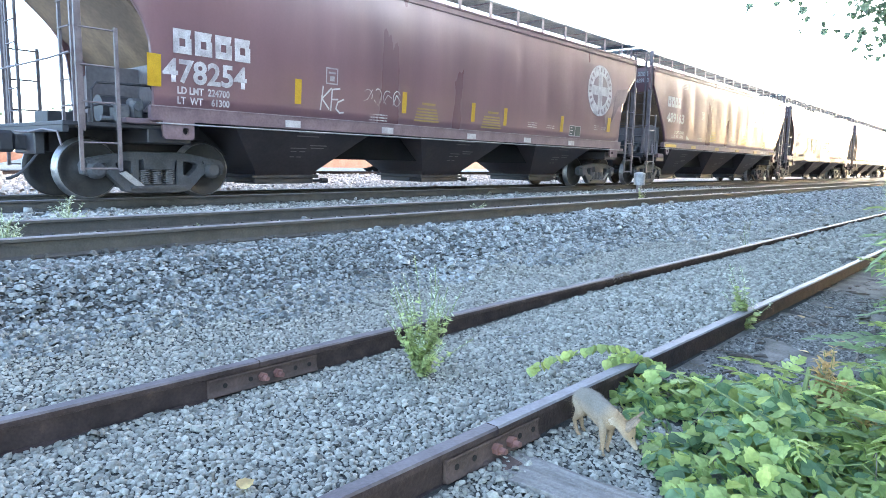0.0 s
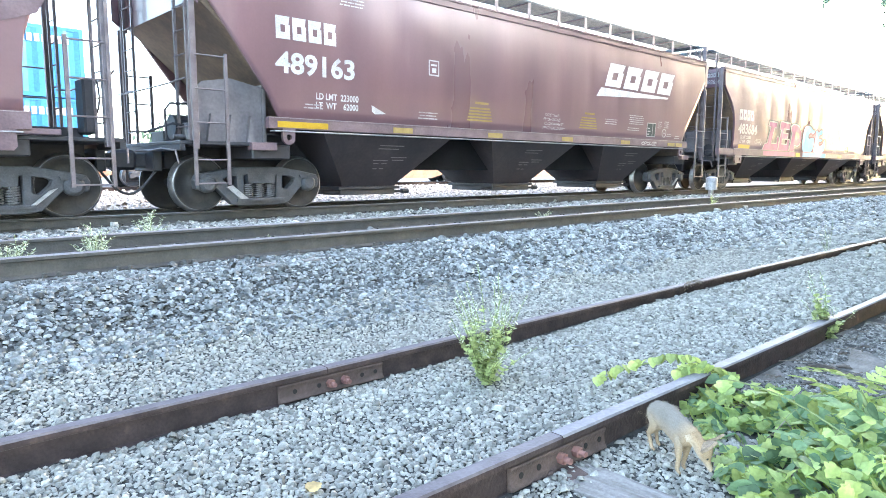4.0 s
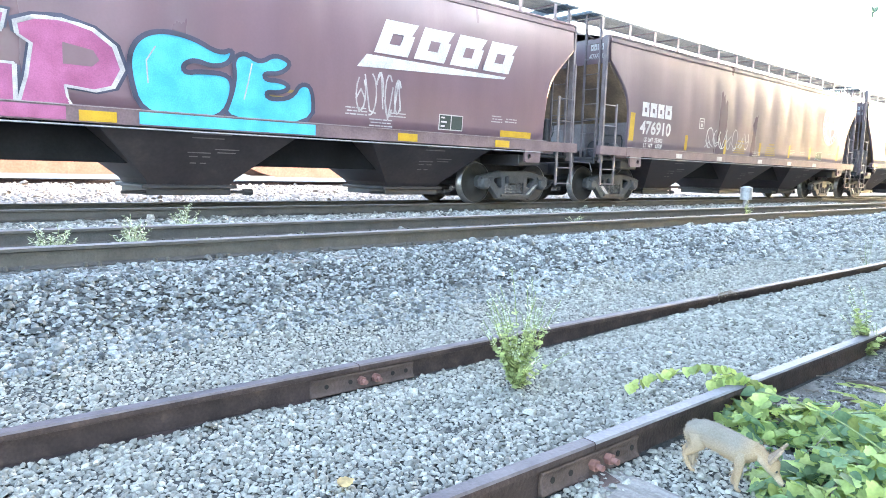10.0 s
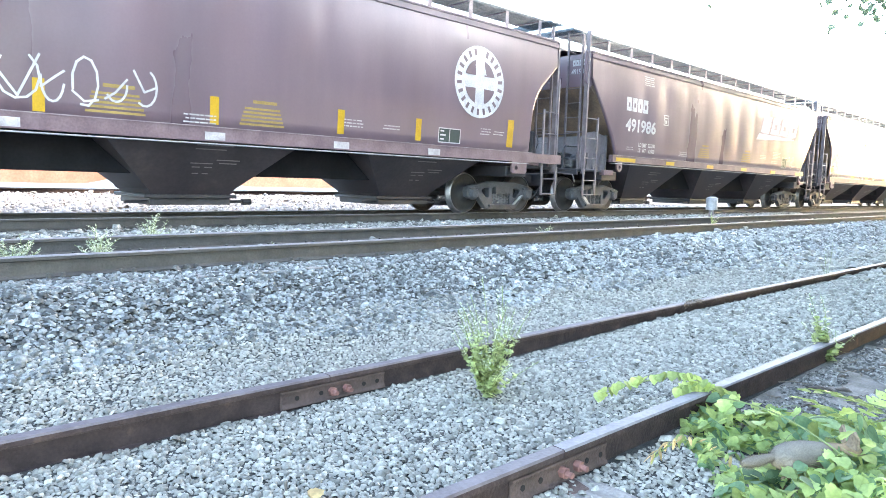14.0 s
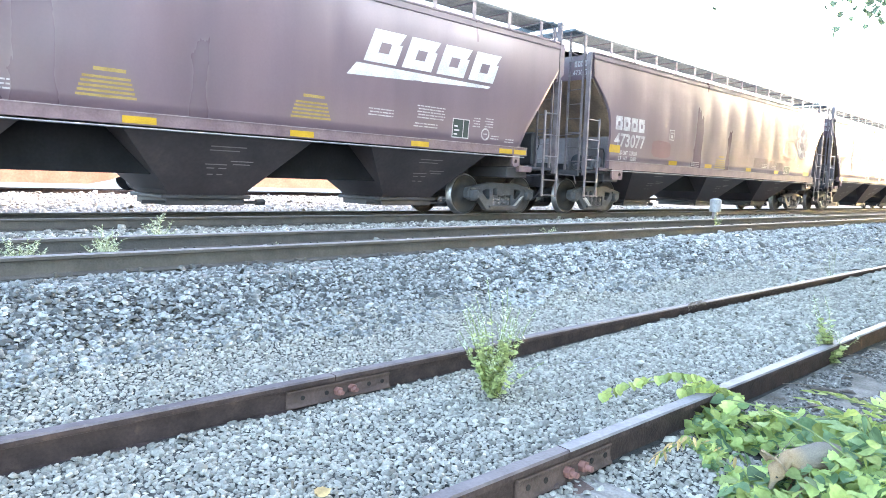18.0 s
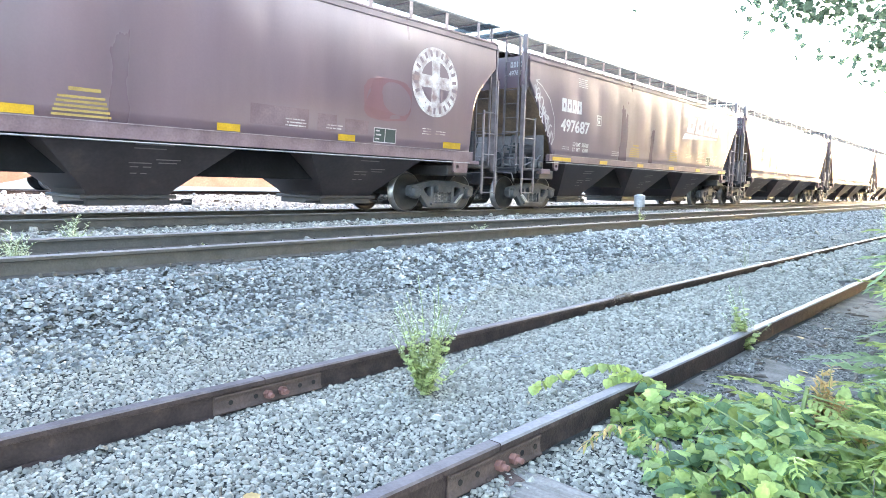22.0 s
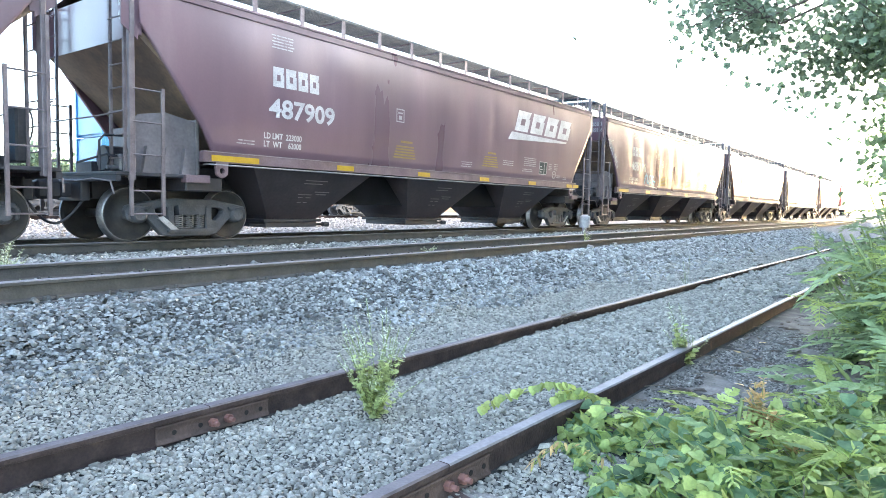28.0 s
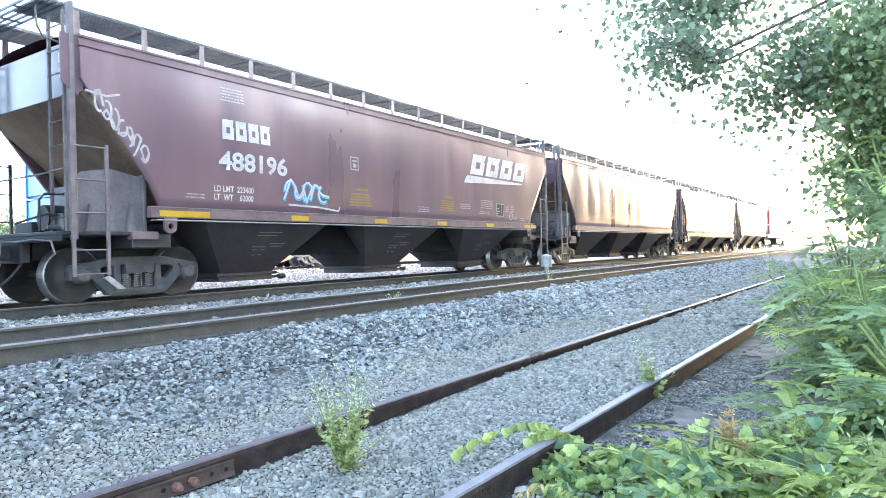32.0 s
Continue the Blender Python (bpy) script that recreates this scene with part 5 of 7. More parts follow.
def graffiti():
    c1, c3, c4, c7, c9 = (train[k][0] for k in (0, 2, 3, 6, 8))
    h = LEN_R / 2
    x = -h + 4.7
    strokes("spray_tag", [[(x, 1.58), (x + 0.05, 2.0)], [(x + 0.24, 1.98), (x + 0.03, 1.78), (x + 0.2, 1.6)], [(x + 0.44, 1.99), (x + 0.26, 1.96), (x + 0.24, 1.58)], [(x + 0.25, 1.78), (x + 0.4, 1.79)],
                          [(x + 0.54, 1.80), (x + 0.40, 1.74), (x + 0.36, 1.62), (x + 0.45, 1.55), (x + 0.54, 1.56)]], M_WHITE, c1, 0.03)
    ha = LEN_A / 2
    c2 = train[1][0]
    patches("primer_band", [[(-h + 15.43, 2.12), (-h + 15.65, 1.68), (-h + 16.0, 2.1), (-h + 16.34, 2.5), (-h + 16.75, 2.66), (-h + 16.98, 3.1), (-h + 16.18, 3.0)]], M_SILL, c1, 0.012, "plain grey repainted band")
    patches("reflector", [bar(-h + 15.67, 1.70, 0.2, 0.42)], M_YELLOW, c1, 0.016)
    patches("torn_sticker", [[(-ha + 3.86, 1.86), (-ha + 4.1, 1.76), (-ha + 4.2, 1.72), (-ha + 3.95, 1.70), (-ha + 3.88, 1.74)]], M_WHITE, c2)
    for k in range(4):
        strokes("chalk_scrawl", scribble(-ha + 8.85 + 0.05 * (k % 2), 1.64 + 0.1 * k, 0.85 - 0.1 * k, 0.07, 6, 70 + k), M_FADED, c2, 0.012)
    strokes("spray_tag", scribble(-h + 5.72, 1.75, 1.05, 0.36, 4, 4), M_WORN, c1, 0.02)
    strokes("chalk_scrawl", scribble(-ha + 13.2, 1.38, 0.8, 0.1, 6, 77), M_FADED, c2, 0.02, 0.007, 1.66)
    # large pink and cyan letters
    x = -h + 4.32
    for k, (ch, w) in enumerate((("L", 1.12), ("E", 1.05), ("P", 1.15))):
        for nm, mt, gx, lf in (("letter_outline", M_DARKLINE, 0.09, 0.010), ("letter_edge", M_FADED, 0.045, 0.014), ("letter", M_PINK, 0.0, 0.018)):
            cu_x = x + 1.16 * k
            pts = {"L": [(0.2, 1.24), (0.9, 1.22), (0.86, 1.0), (0.68, 1.0), (0.5, 0.33), (1.0, 0.33), (1.0, 0.62), (1.2, 0.62), (1.2, 0.0), (-0.3, 0.0), (-0.1, 0.3), (0.12, 0.33), (0.33, 1.0), (0.14, 1.04)],
                   "E": [(0.12, 1.3), (1.05, 1.24), (1.0, 0.98), (0.48, 1.0), (0.45, 0.82), (0.9, 0.8), (0.88, 0.55), (0.4, 0.55), (0.36, 0.33), (0.85, 0.32), (0.9, 0.55), (1.12, 0.55), (1.12, 0.0), (0.05, 0.02), (0.2, 0.9), (0.05, 1.0)],
                   "P": [(0.0, 1.12), (0.2, 1.22), (0.5, 1.26), (0.85, 1.16), (1.1, 0.95), (1.2, 0.62), (1.08, 0.34), (0.86, 0.26), (0.52, 0.3), (0.55, 0.1), (0.62, -0.04), (0.0, -0.02), (0.1, 0.4), (0.16, 0.85), (0.02, 0.95)]}[ch]
            cx0, cz0 = sum(p[0] for p in pts) / len(pts), sum(p[1] for p in pts) / len(pts)
            out = []
            for px, pz in pts:
                out.append((cu_x + cx0 + (px - cx0) * (1 + gx * 1.7), 1.40 + 0.86 * (cz0 + (pz - cz0) * (1 + gx * 1.5))))
            patches(nm, [out], mt, c3, lf, "spray-painted pink letter" if nm == "letter" else "")
            if nm == "letter":
                strokes("letter_edge", [out + out[:2]], M_FADED, c3, 0.032, 0.021)
    x = -h + 4.32 + 2.32
    patches("letter_counter", [[(x + 0.5, 1.93), (x + 0.84, 1.93), (x + 0.93, 2.02), (x + 0.86, 2.14), (x + 0.5, 2.2)]], M_BROWN, c3, 0.022)
    x = -h + 7.98
    loop = lambda q: q + q[:2]
    rings = [[(-0.05, 0.6), (-0.02, 0.95), (0.15, 1.2), (0.45, 1.3), (0.85, 1.24), (1.2, 1.05), (1.44, 1.16), (1.36, 0.9), (1.1, 0.82), (0.85, 0.9), (0.68, 0.8), (0.7, 0.66), (0.95, 0.72), (1.38, 0.72), (1.42, 0.4), (1.25, -0.04), (0.7, -0.08), (0.1, -0.04)],
             [(1.42, 1.0), (1.6, 1.14), (1.85, 0.98), (2.1, 1.18), (2.4, 1.06), (2.2, 0.84), (1.92, 0.82), (1.94, 0.7), (2.2, 0.72), (2.38, 0.62), (2.2, 0.5), (1.95, 0.5), (2.0, 0.36), (2.4, 0.42), (2.55, 0.72), (2.78, 0.66), (2.8, -0.07), (1.26, -0.07), (1.4, 0.35), (1.46, 0.7)]]
    for k, q in enumerate(rings):
        for _ in range(2):                  # round the corners
            q = [(a[0] + (b[0] - a[0]) * f, a[1] + (b[1] - a[1]) * f) for a, b in zip(q, q[1:] + q[:1]) for f in (0.25, 0.75)]
        q = [(x + a, 1.42 + 0.86 * b) for a, b in q]
        patches("letter", [q], M_CYAN, c3, 0.012 + 0.003 * k, "spray-painted cyan letter")
        strokes("letter_outline", [loop(q)], M_DARKLINE, c3, 0.07, 0.020 + 0.001 * k)
    patches("overspray", [bar(-h + 4.05, 1.22, 3.1, 0.17)], M_PINK, c3, 0.008, "", 1.66)
    patches("overspray", [bar(-h + 8.05, 1.22, 2.75, 0.17)], M_CYAN, c3, 0.008, "", 1.66)
    strokes("letter_line", [[(x + 0.3, 2.3), (x + 0.18, 2.1), (x + 0.2, 1.8)], [(x + 1.72, 2.24), (x + 1.66, 1.95), (x + 1.6, 1.7)]], M_FADED, c3, 0.02, 0.026)
    strokes("spray_tag", scribble(-h + 11.6, 1.62, 1.0, 0.75, 5, 9), M_FADED, c3, 0.03)
    strokes("spray_tag", scribble(-h + 3.35, 1.62, 0.6, 0.2, 5, 19), M_FADED, c3, 0.02)
    strokes("spray_tag", scribble(-h + 5.55, 1.58, 2.7, 0.6, 7, 5) + [[(-h + 5.5, 1.6), (-h + 5.75, 1.78)], [(-h + 5.5, 1.8), (-h + 5.72, 1.6)]], M_WHITE, c4, 0.03)
    ha = LEN_A / 2
    strokes("spray_tag", scribble(-ha + 0.92, 2.98, 1.0, 0.5, 7, 31, -1.35) + scribble(-ha + 1.05, 3.05, 0.8, 0.3, 5, 35, -1.1), M_FADED, c7, 0.034)
    strokes("spray_tag", [[(-ha + 1.02, 3.42), (-ha + 1.3, 3.3), (-ha + 1.7, 3.0), (-ha + 1.95, 2.55), (-ha + 2.0, 2.0), (-ha + 1.9, 1.8)], [(-ha + 1.02, 3.42), (-ha + 1.1, 3.28)], [(-ha + 1.02, 3.42), (-ha + 1.18, 3.46)]], M_FADED, c7, 0.028)
    strokes("spray_tag", scribble(-ha + 0.92, 3.0, 0.85, 0.34, 7, 33, -0.85) + [[(-ha + 0.78, 3.24), (-ha + 1.1, 3.2), (-ha + 1.3, 3.26)]], M_FADED, c9, 0.035)
    strokes("spray_tag", scribble(-ha + 4.7, 1.74, 1.2, 0.42, 5, 6), M_CYAN, c9, 0.075, 0.006)
    strokes("spray_tag", scribble(-ha + 4.7, 1.76, 1.2, 0.42, 5, 6) + [[(-ha + 4.8, 1.7), (-ha + 5.6, 1.68), (-ha + 6.25, 1.62), (-ha + 6.28, 1.7)]], M_WHITE, c9, 0.035, 0.009)


graffiti()


# ---- track details ----
M_BOLT = material("rusty_bolt", (0.17, 0.075, 0.062), (0.27, 0.125, 0.105), rough=0.7, scale=20, bump=0.3)
M_BAR = material("weathered_joint_bar", (0.062, 0.038, 0.032), (0.105, 0.066, 0.055), rough=0.75, scale=9, fine=70, bump=0.35, third=(0.14, 0.075, 0.055))
M_HOLE = material("dark_hole", (0.012, 0.009, 0.008), (0.02, 0.015, 0.012), rough=0.9, bump=0.0)


def joint_bar(y_at, x0, x1, slant, bolts, holes, side):
    """A fishplate bolted over a rail joint; side -1 faces the camera."""
    bm = bmesh.new()
    L = x1 - x0
    prof = [(0.012, 0.028), (0.045, 0.036), (0.030, 0.060), (0.026, 0.100), (0.036, 0.126), (0.012, 0.134)]
    rings = []
    for x in (x0, x1):
        yc = y_at + slant * x
        rings.append([bm.verts.new((x, yc + side * y, RAIL_Z - RAIL_H + z)) for y, z in prof])
    k = len(prof)
    for i in range(k):
        bm.faces.new((rings[0][i], rings[0][(i + 1) % k], rings[1][(i + 1) % k], rings[1][i]))
    bm.faces.new(rings[0])
    bm.faces.new(rings[1][::-1])
    bmesh.ops.recalc_face_normals(bm, faces=bm.faces[:])
    bmesh.ops.bevel(bm, geom=bm.edges[:], offset=0.004, segments=1, affect="EDGES")
    jb = part("joint_bar", bm, M_BAR, siding, "rusty bolted joint bar")
    for f in bolts:
        x = x0 + L * f
        yc = y_at + slant * x
        bm = bmesh.new()
        tube(bm, (x, yc + side * 0.026, RAIL_Z - 0.09), (x, yc + side * 0.055, RAIL_Z - 0.09), 0.024, 6)
        tube(bm, (x, yc + side * 0.055, RAIL_Z - 0.09), (x, yc + side * 0.085, RAIL_Z - 0.09), 0.013, 8)
        part("bolt", bm, M_BOLT, jb)
    for f in holes:
        x = x0 + L * f
        yc = y_at + slant * x
        bm = bmesh.new()
        tube(bm, (x, yc + side * 0.024, RAIL_Z - 0.09), (x, yc + side * 0.0305, RAIL_Z - 0.09), 0.013, 10)
        part("bolt_hole", bm, M_HOLE, jb)
    return jb


joint_bar(RAIL_N, 1.84, 2.46, SLANT, (0.49, 0.65), (0.106, 0.277, 0.77, 0.93), -1)
joint_bar(RAIL_N + GAUGE, 1.67, 2.34, SLANT, (0.46, 0.6), (0.14, 0.36, 0.78, 0.92), -1)


def tie(parent, x, y0, y1, top, w=0.22, slant=0.0, seed=0):
    bm = bmesh.new()
    rs = random.Random(seed)
    n = 7
    a = rs.uniform(-0.02, 0.02)
    rows = []
    for i in range(n + 1):
        y = y0 + (y1 - y0) * i / n
        e = [rs.uniform(-0.006, 0.006) for _ in range(4)]
        rows.append([bm.verts.new((x - w / 2 + e[0] + a * (i / n), y, top - 0.16)), bm.verts.new((x - w / 2 + e[0] + a * (i / n), y, top + e[1])),
                     bm.verts.new((x + w / 2 + e[2] + a * (i / n), y, top + e[3])), bm.verts.new((x + w / 2 + e[2] + a * (i / n), y, top - 0.16))])
    for p, q in zip(rows[:-1], rows[1:]):
        for k in range(4):
            bm.faces.new((p[k], q[k], q[(k + 1) % 4], p[(k + 1) % 4]))
    bm.faces.new(rows[0])
    bm.faces.new(rows[-1][::-1])
    bmesh.ops.recalc_face_normals(bm, faces=bm.faces[:])
    return part("tie", bm, M_TIE, parent)


tie(siding, 2.17, 0.62, 1.58, 0.045, 0.24, seed=1)
for k in range(18):
    x = 9.6 + 0.62 * k
    tie(siding, x, sid(x) - 0.45, sid(x) + GAUGE + 0.45, 0.052 + 0.01 * math.sin(k * 2.1), seed=20 + k)
_plate = None
for tr, y, zt, xa in ((main_track, MAIN_Y, MAIN_Z, 0.2), (train_track, TRAIN_Y, TRAIN_Z, 2.2)):
    for k in range(50):
        x = xa + 0.52 * k
        tie(tr, x, y - 0.5, y + GAUGE + 0.5, zt - RAIL_H - 0.012, seed=50 + k)
        for g in (0, GAUGE):
            if _plate is None:
                bm = bmesh.new()
                box(bm, -0.09, 0.09, -0.17, 0.17, -0.012, 0.004, 0, 0.003)
                for sx in (-0.05, 0.05):
                    for sy in (-0.088, 0.088):
                        box(bm, sx - 0.014, sx + 0.014, sy - 0.02, sy + 0.02, 0.0, 0.042, 0, 0.006)
                _plate = part("tie_plate", bm, M_RAILSIDE, tr)
                pl = _plate
            else:
                pl = new("tie_plate", _plate.data)
                pl.parent = tr
            pl.matrix_basis = pose(x, y + g, zt - RAIL_H)

bm = bmesh.new()                            # plate that has crept out under the joint
box(bm, -0.09, 0.09, -0.06, 0.08, -0.012, 0.004, 0, 0.003)
box(bm, -0.062, -0.03, 0.005, 0.035, 0.0, 0.022, 0, 0.006)
pl = part("tie_plate", bm, M_BAR, siding)
pl.matrix_basis = pose(2.11, 1.515, 0.04, 3, -4, -12)


# ---- plants ----
def leaf_material(name, a, b, jitter=0.35, per="object"):
    m = material(name, a, b, rough=0.5, scale=9, fine=60, bump=0.15, per=per, jitter=jitter, gloss=0.35)
    n, l = m.node_tree.nodes, m.node_tree.links
    bsdf = n["Principled BSDF"]
    tr = n.new("ShaderNodeBsdfTranslucent")
    mix = n.new("ShaderNodeMixShader")
    mix.inputs[0].default_value = 0.5
    src = bsdf.inputs["Base Color"].links[0].from_socket
    l.new(src, tr.inputs["Color"])
    l.new(bsdf.outputs[0], mix.inputs[1])
    l.new(tr.outputs[0], mix.inputs[2])
    l.new(mix.outputs[0], n["Material Output"].inputs[0])
    return m


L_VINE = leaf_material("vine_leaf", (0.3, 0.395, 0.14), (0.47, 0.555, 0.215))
# older teal leaf, its colour darkened further for shade deep in the mat
L_MATURE_SHADED = leaf_material("mature_shaded_vine_leaf", (0.105, 0.19, 0.1), (0.205, 0.31, 0.165))
L_VINEY = leaf_material("young_vine_leaf", (0.33, 0.39, 0.12), (0.47, 0.52, 0.18))
L_DRY = leaf_material("dry_leaf", (0.509, 0.332, 0.157), (0.744, 0.548, 0.255))
L_SUMAC = leaf_material("sumac_leaf", (0.245, 0.335, 0.175), (0.37, 0.465, 0.25))
L_SUMACY = leaf_material("young_sumac_leaf", (0.36, 0.44, 0.14), (0.5, 0.565, 0.21))
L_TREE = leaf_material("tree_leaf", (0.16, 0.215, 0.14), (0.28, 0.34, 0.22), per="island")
# paler copy of the tree leaf, with the low crown's light in its colour
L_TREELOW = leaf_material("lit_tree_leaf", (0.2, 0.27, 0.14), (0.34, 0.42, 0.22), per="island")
L_WEED = leaf_material("weed_leaf", (0.38, 0.44, 0.19), (0.54, 0.6, 0.3), per="island")
L_PALE = leaf_material("pale_weed", (0.48, 0.52, 0.38), (0.64, 0.68, 0.52), per="island")
M_STEM = material("green_stem", (0.14, 0.18, 0.06), (0.22, 0.26, 0.1), rough=0.7, scale=20, bump=0.1)
M_BARK = material("bark", (0.07, 0.055, 0.045), (0.13, 0.105, 0.085), rough=0.9, scale=12, fine=50, bump=0.7, streak=(1, 1, 0.2))
M_TWIG = material("dry_twig", (0.12, 0.095, 0.075), (0.24, 0.2, 0.16), rough=0.9, scale=15, bump=0.3)


def leaf_verts(kind, s):
    """Outline of a leaf from its stalk at the origin along +x, with its fold, as vertices and faces."""
    if kind == "heart":
        half = [(0.0, 0.0), (-0.12, 0.24), (0.04, 0.5), (0.3, 0.56), (0.48, 0.44), (0.62, 0.46), (0.72, 0.26), (1.0, 0.0)]
    elif kind == "grape":
        half = [(0.0, 0.0), (-0.16, 0.2), (-0.06, 0.46), (0.12, 0.42), (0.2, 0.66), (0.42, 0.5), (0.5, 0.34), (0.7, 0.36), (0.78, 0.2), (1.0, 0.0)]
    elif kind == "round":
        half = [(0.0, 0.0), (-0.14, 0.2), (-0.1, 0.42), (0.1, 0.56), (0.36, 0.55), (0.6, 0.42), (0.8, 0.22), (1.0, 0.0)]
    elif kind == "leaflet":
        half = [(0.0, 0.0), (0.16, 0.14), (0.4, 0.185), (0.75, 0.1), (1.0, 0.0)]
    elif kind == "maple":
        half = [(0.0, 0.0), (-0.06, 0.3), (0.2, 0.26), (0.3, 0.6), (0.52, 0.3), (0.66, 0.34), (1.0, 0.0)]
    elif kind == "lobed":
        half = [(0.0, 0.0), (0.06, 0.5), (0.4, 0.36), (0.56, 0.52), (1.0, 0.0)]
    elif kind == "card":
        half = [(0.0, 0.0), (0.45, 0.36), (1.0, 0.0)]
    else:
        half = [(0.0, 0.0), (0.2, 0.12), (0.45, 0.145), (0.8, 0.075), (1.0, 0.0)]
    v, f = [], []
    k = len(half)
    v += [(x * s, 0, -0.10 * x * x * s) for x, _ in half]
    for sg in (1, -1):
        o = len(v)
        v += [(x * s, sg * y * s, (0.16 * y - 0.10 * x * x) * s) for x, y in half]
        for i in range(k - 1):
            q = (i, i + 1, o + i + 1, o + i)
            f.append(q if sg > 0 else q[::-1])
    return v, f


def leaf_mesh(name, kind, s, mat):
    v, f = leaf_verts(kind, s)
    me = bpy.data.meshes.new(name)
    me.from_pydata(v, [], f)
    me.materials.append(mat)
    me.polygons.foreach_set("use_smooth", [True] * len(me.polygons))
    return me


def scatter_leaves(name, spots, kind, mat, parent, label="", sub="stuff"):
    """Many leaves in one mesh; spots: rows of a matrix and a size."""
    v0, f0 = leaf_verts(kind, 1.0)
    v0 = np.array(v0)
    vs, fs = [], []
    for m, s in spots:
        a = np.array(m.to_3x3()) * s
        o = len(vs) * len(v0)
        vs.append(v0 @ a.T + np.array(m.translation))
        fs += [tuple(i + o for i in q) for q in f0]
    me = bpy.data.meshes.new(name)
    me.from_pydata(np.concatenate(vs).tolist(), [], fs)
    me.materials.append(mat)
    ob = new(name, me)
    if parent is not None:
        ob.parent = parent
    ob["kind"] = "stuff"
    if label:
        ob["label"] = label
    return ob


def turn(p, yaw, pitch, roll):
    return pose(p[0], p[1], p[2], roll, pitch, yaw)


# ground vine: a mat of heart-shaped leaves spilling over the near rail
vine = empty("grape_vine", "green ground vine with broad heart-shaped leaves spilling over the rail", "vine")
VINE_EDGE = [(2.26, 0.30), (2.24, 0.72), (2.42, 0.96), (2.66, 1.13), (2.82, 1.28), (3.05, 1.52), (3.3, 1.6), (3.52, 1.46), (3.72, 1.12), (3.92, 0.85), (4.25, 0.6), (4.5, 0.0), (4.4, -0.6), (3.0, -0.5)]


def inside(x, y, poly):
    c = False
    for (ax, ay), (bx, by) in zip(poly, poly[1:] + poly[:1]):
        if (ay > y) != (by > y) and x < (bx - ax) * (y - ay) / (by - ay) + ax:
            c = not c
    return c


def edge_dist(x, y, poly):
    d = 9
    for (ax, ay), (bx, by) in zip(poly, poly[1:] + poly[:1]):
        k = max(0, min(1, ((x - ax) * (bx - ax) + (y - ay) * (by - ay)) / ((bx - ax) ** 2 + (by - ay) ** 2)))
        d = min(d, math.hypot(x - ax - k * (bx - ax), y - ay - k * (by - ay)))
    return d


rs = random.Random(31)
tops, rest = [], []
vine_meshes = [leaf_mesh("leaf", k, s, m) for k, s, m in (("round", 0.07, L_MATURE_SHADED), ("grape", 0.07, L_VINE), ("heart", 0.06, L_VINE), ("round", 0.05, L_VINEY), ("grape", 0.06, L_VINEY))]
while len(tops) < 290 or len(rest) < 3600:
    x, y = rs.uniform(2.2, 4.7), rs.uniform(-0.3, 1.7)
    if not inside(x, y, VINE_EDGE):
        continue
    d = edge_dist(x, y, VINE_EDGE)
    lump = noise.noise((x * 2.2, y * 2.2, 8)) + 0.6 * noise.noise((x * 6.0, y * 6.0, 3))
    if lump < -0.62:                        # bare pockets between the clumps
        continue
    mound = (0.04 + (0.11 + 0.055 * max(0, min(1, (x - 3.2) / 0.4))) * min(1, d / 0.3)) * (0.8 + 0.9 * lump)
    top = len(tops) < 290 and rs.random() < 0.25 and y > 0.1
    z = 0.03 + max(0.02, mound) * (rs.uniform(0.7, 1.35) if top else rs.uniform(0.05, 0.95))
    m = turn((x, y, z), rs.gauss(-150, 85), rs.gauss(24, 26), rs.gauss(0, 28))
    if top:
        tops.append((m, d))
    elif len(rest) < 3600:
        rest.append((m, 0.055 * rs.lognormvariate(0, 0.3)))
for m, d in tops:
    young = rs.random() < (0.6 if d < 0.2 else 0.45)
    ob = new("leaf", rs.choice(vine_meshes[3:] if young else vine_meshes[:3]))
    ob.parent = vine
    ob.matrix_basis = m
scatter_leaves("under_leaves", rest[:1000], "round", L_MATURE_SHADED, vine)
scatter_leaves("mid_leaves", rest[1000:2000], "heart", L_VINE, vine)
scatter_leaves("broad_leaves", rest[2000:3000], "grape", L_VINE, vine)
scatter_leaves("young_leaves", rest[3000:], "lance", L_VINEY, vine)
for k in range(22):                         # bare runners threading through the leaves
    x, y = rs.uniform(2.6, 4.3), rs.uniform(0.1, 1.4)
    if not inside(x, y, VINE_EDGE):
        continue
    a, L = rs.uniform(0, math.tau), rs.uniform(0.15, 0.5)
    bm = bmesh.new()
    path_tube(bm, [(x + L * f * math.cos(a) + 0.02 * math.sin(f * 7 + k), y + L * f * math.sin(a), 0.06 + 0.09 * math.sin(f * 2.6) + 0.02 * math.sin(f * 9 + k)) for f in (0, 0.2, 0.4, 0.6, 0.8, 1.0)], 0.0024, 4)
    part("runner", bm, M_STEM if k % 3 else M_TWIG, vine)


def vine_shoot(name, pts, label, n, size, mats):
    """A trailing shoot with leaves along it."""
    th = empty(name, label, "vine")
    bm = bmesh.new()
    path_tube(bm, pts, 0.0035, 5)
    part("stem", bm, M_STEM, th)
    for k in range(n):
        f = k / max(1, n - 1) * (len(pts) - 1)
        i = min(len(pts) - 2, int(f))
        p = Vector(pts[i]).lerp(Vector(pts[i + 1]), f - i)
        ob = new("leaf", rs.choice(mats))
        ob.parent = th
        ob.matrix_basis = turn(p + Vector((0, 0, 0.02)), rs.gauss(-150, 55), rs.uniform(15, 65), rs.uniform(-30, 30))
    return th


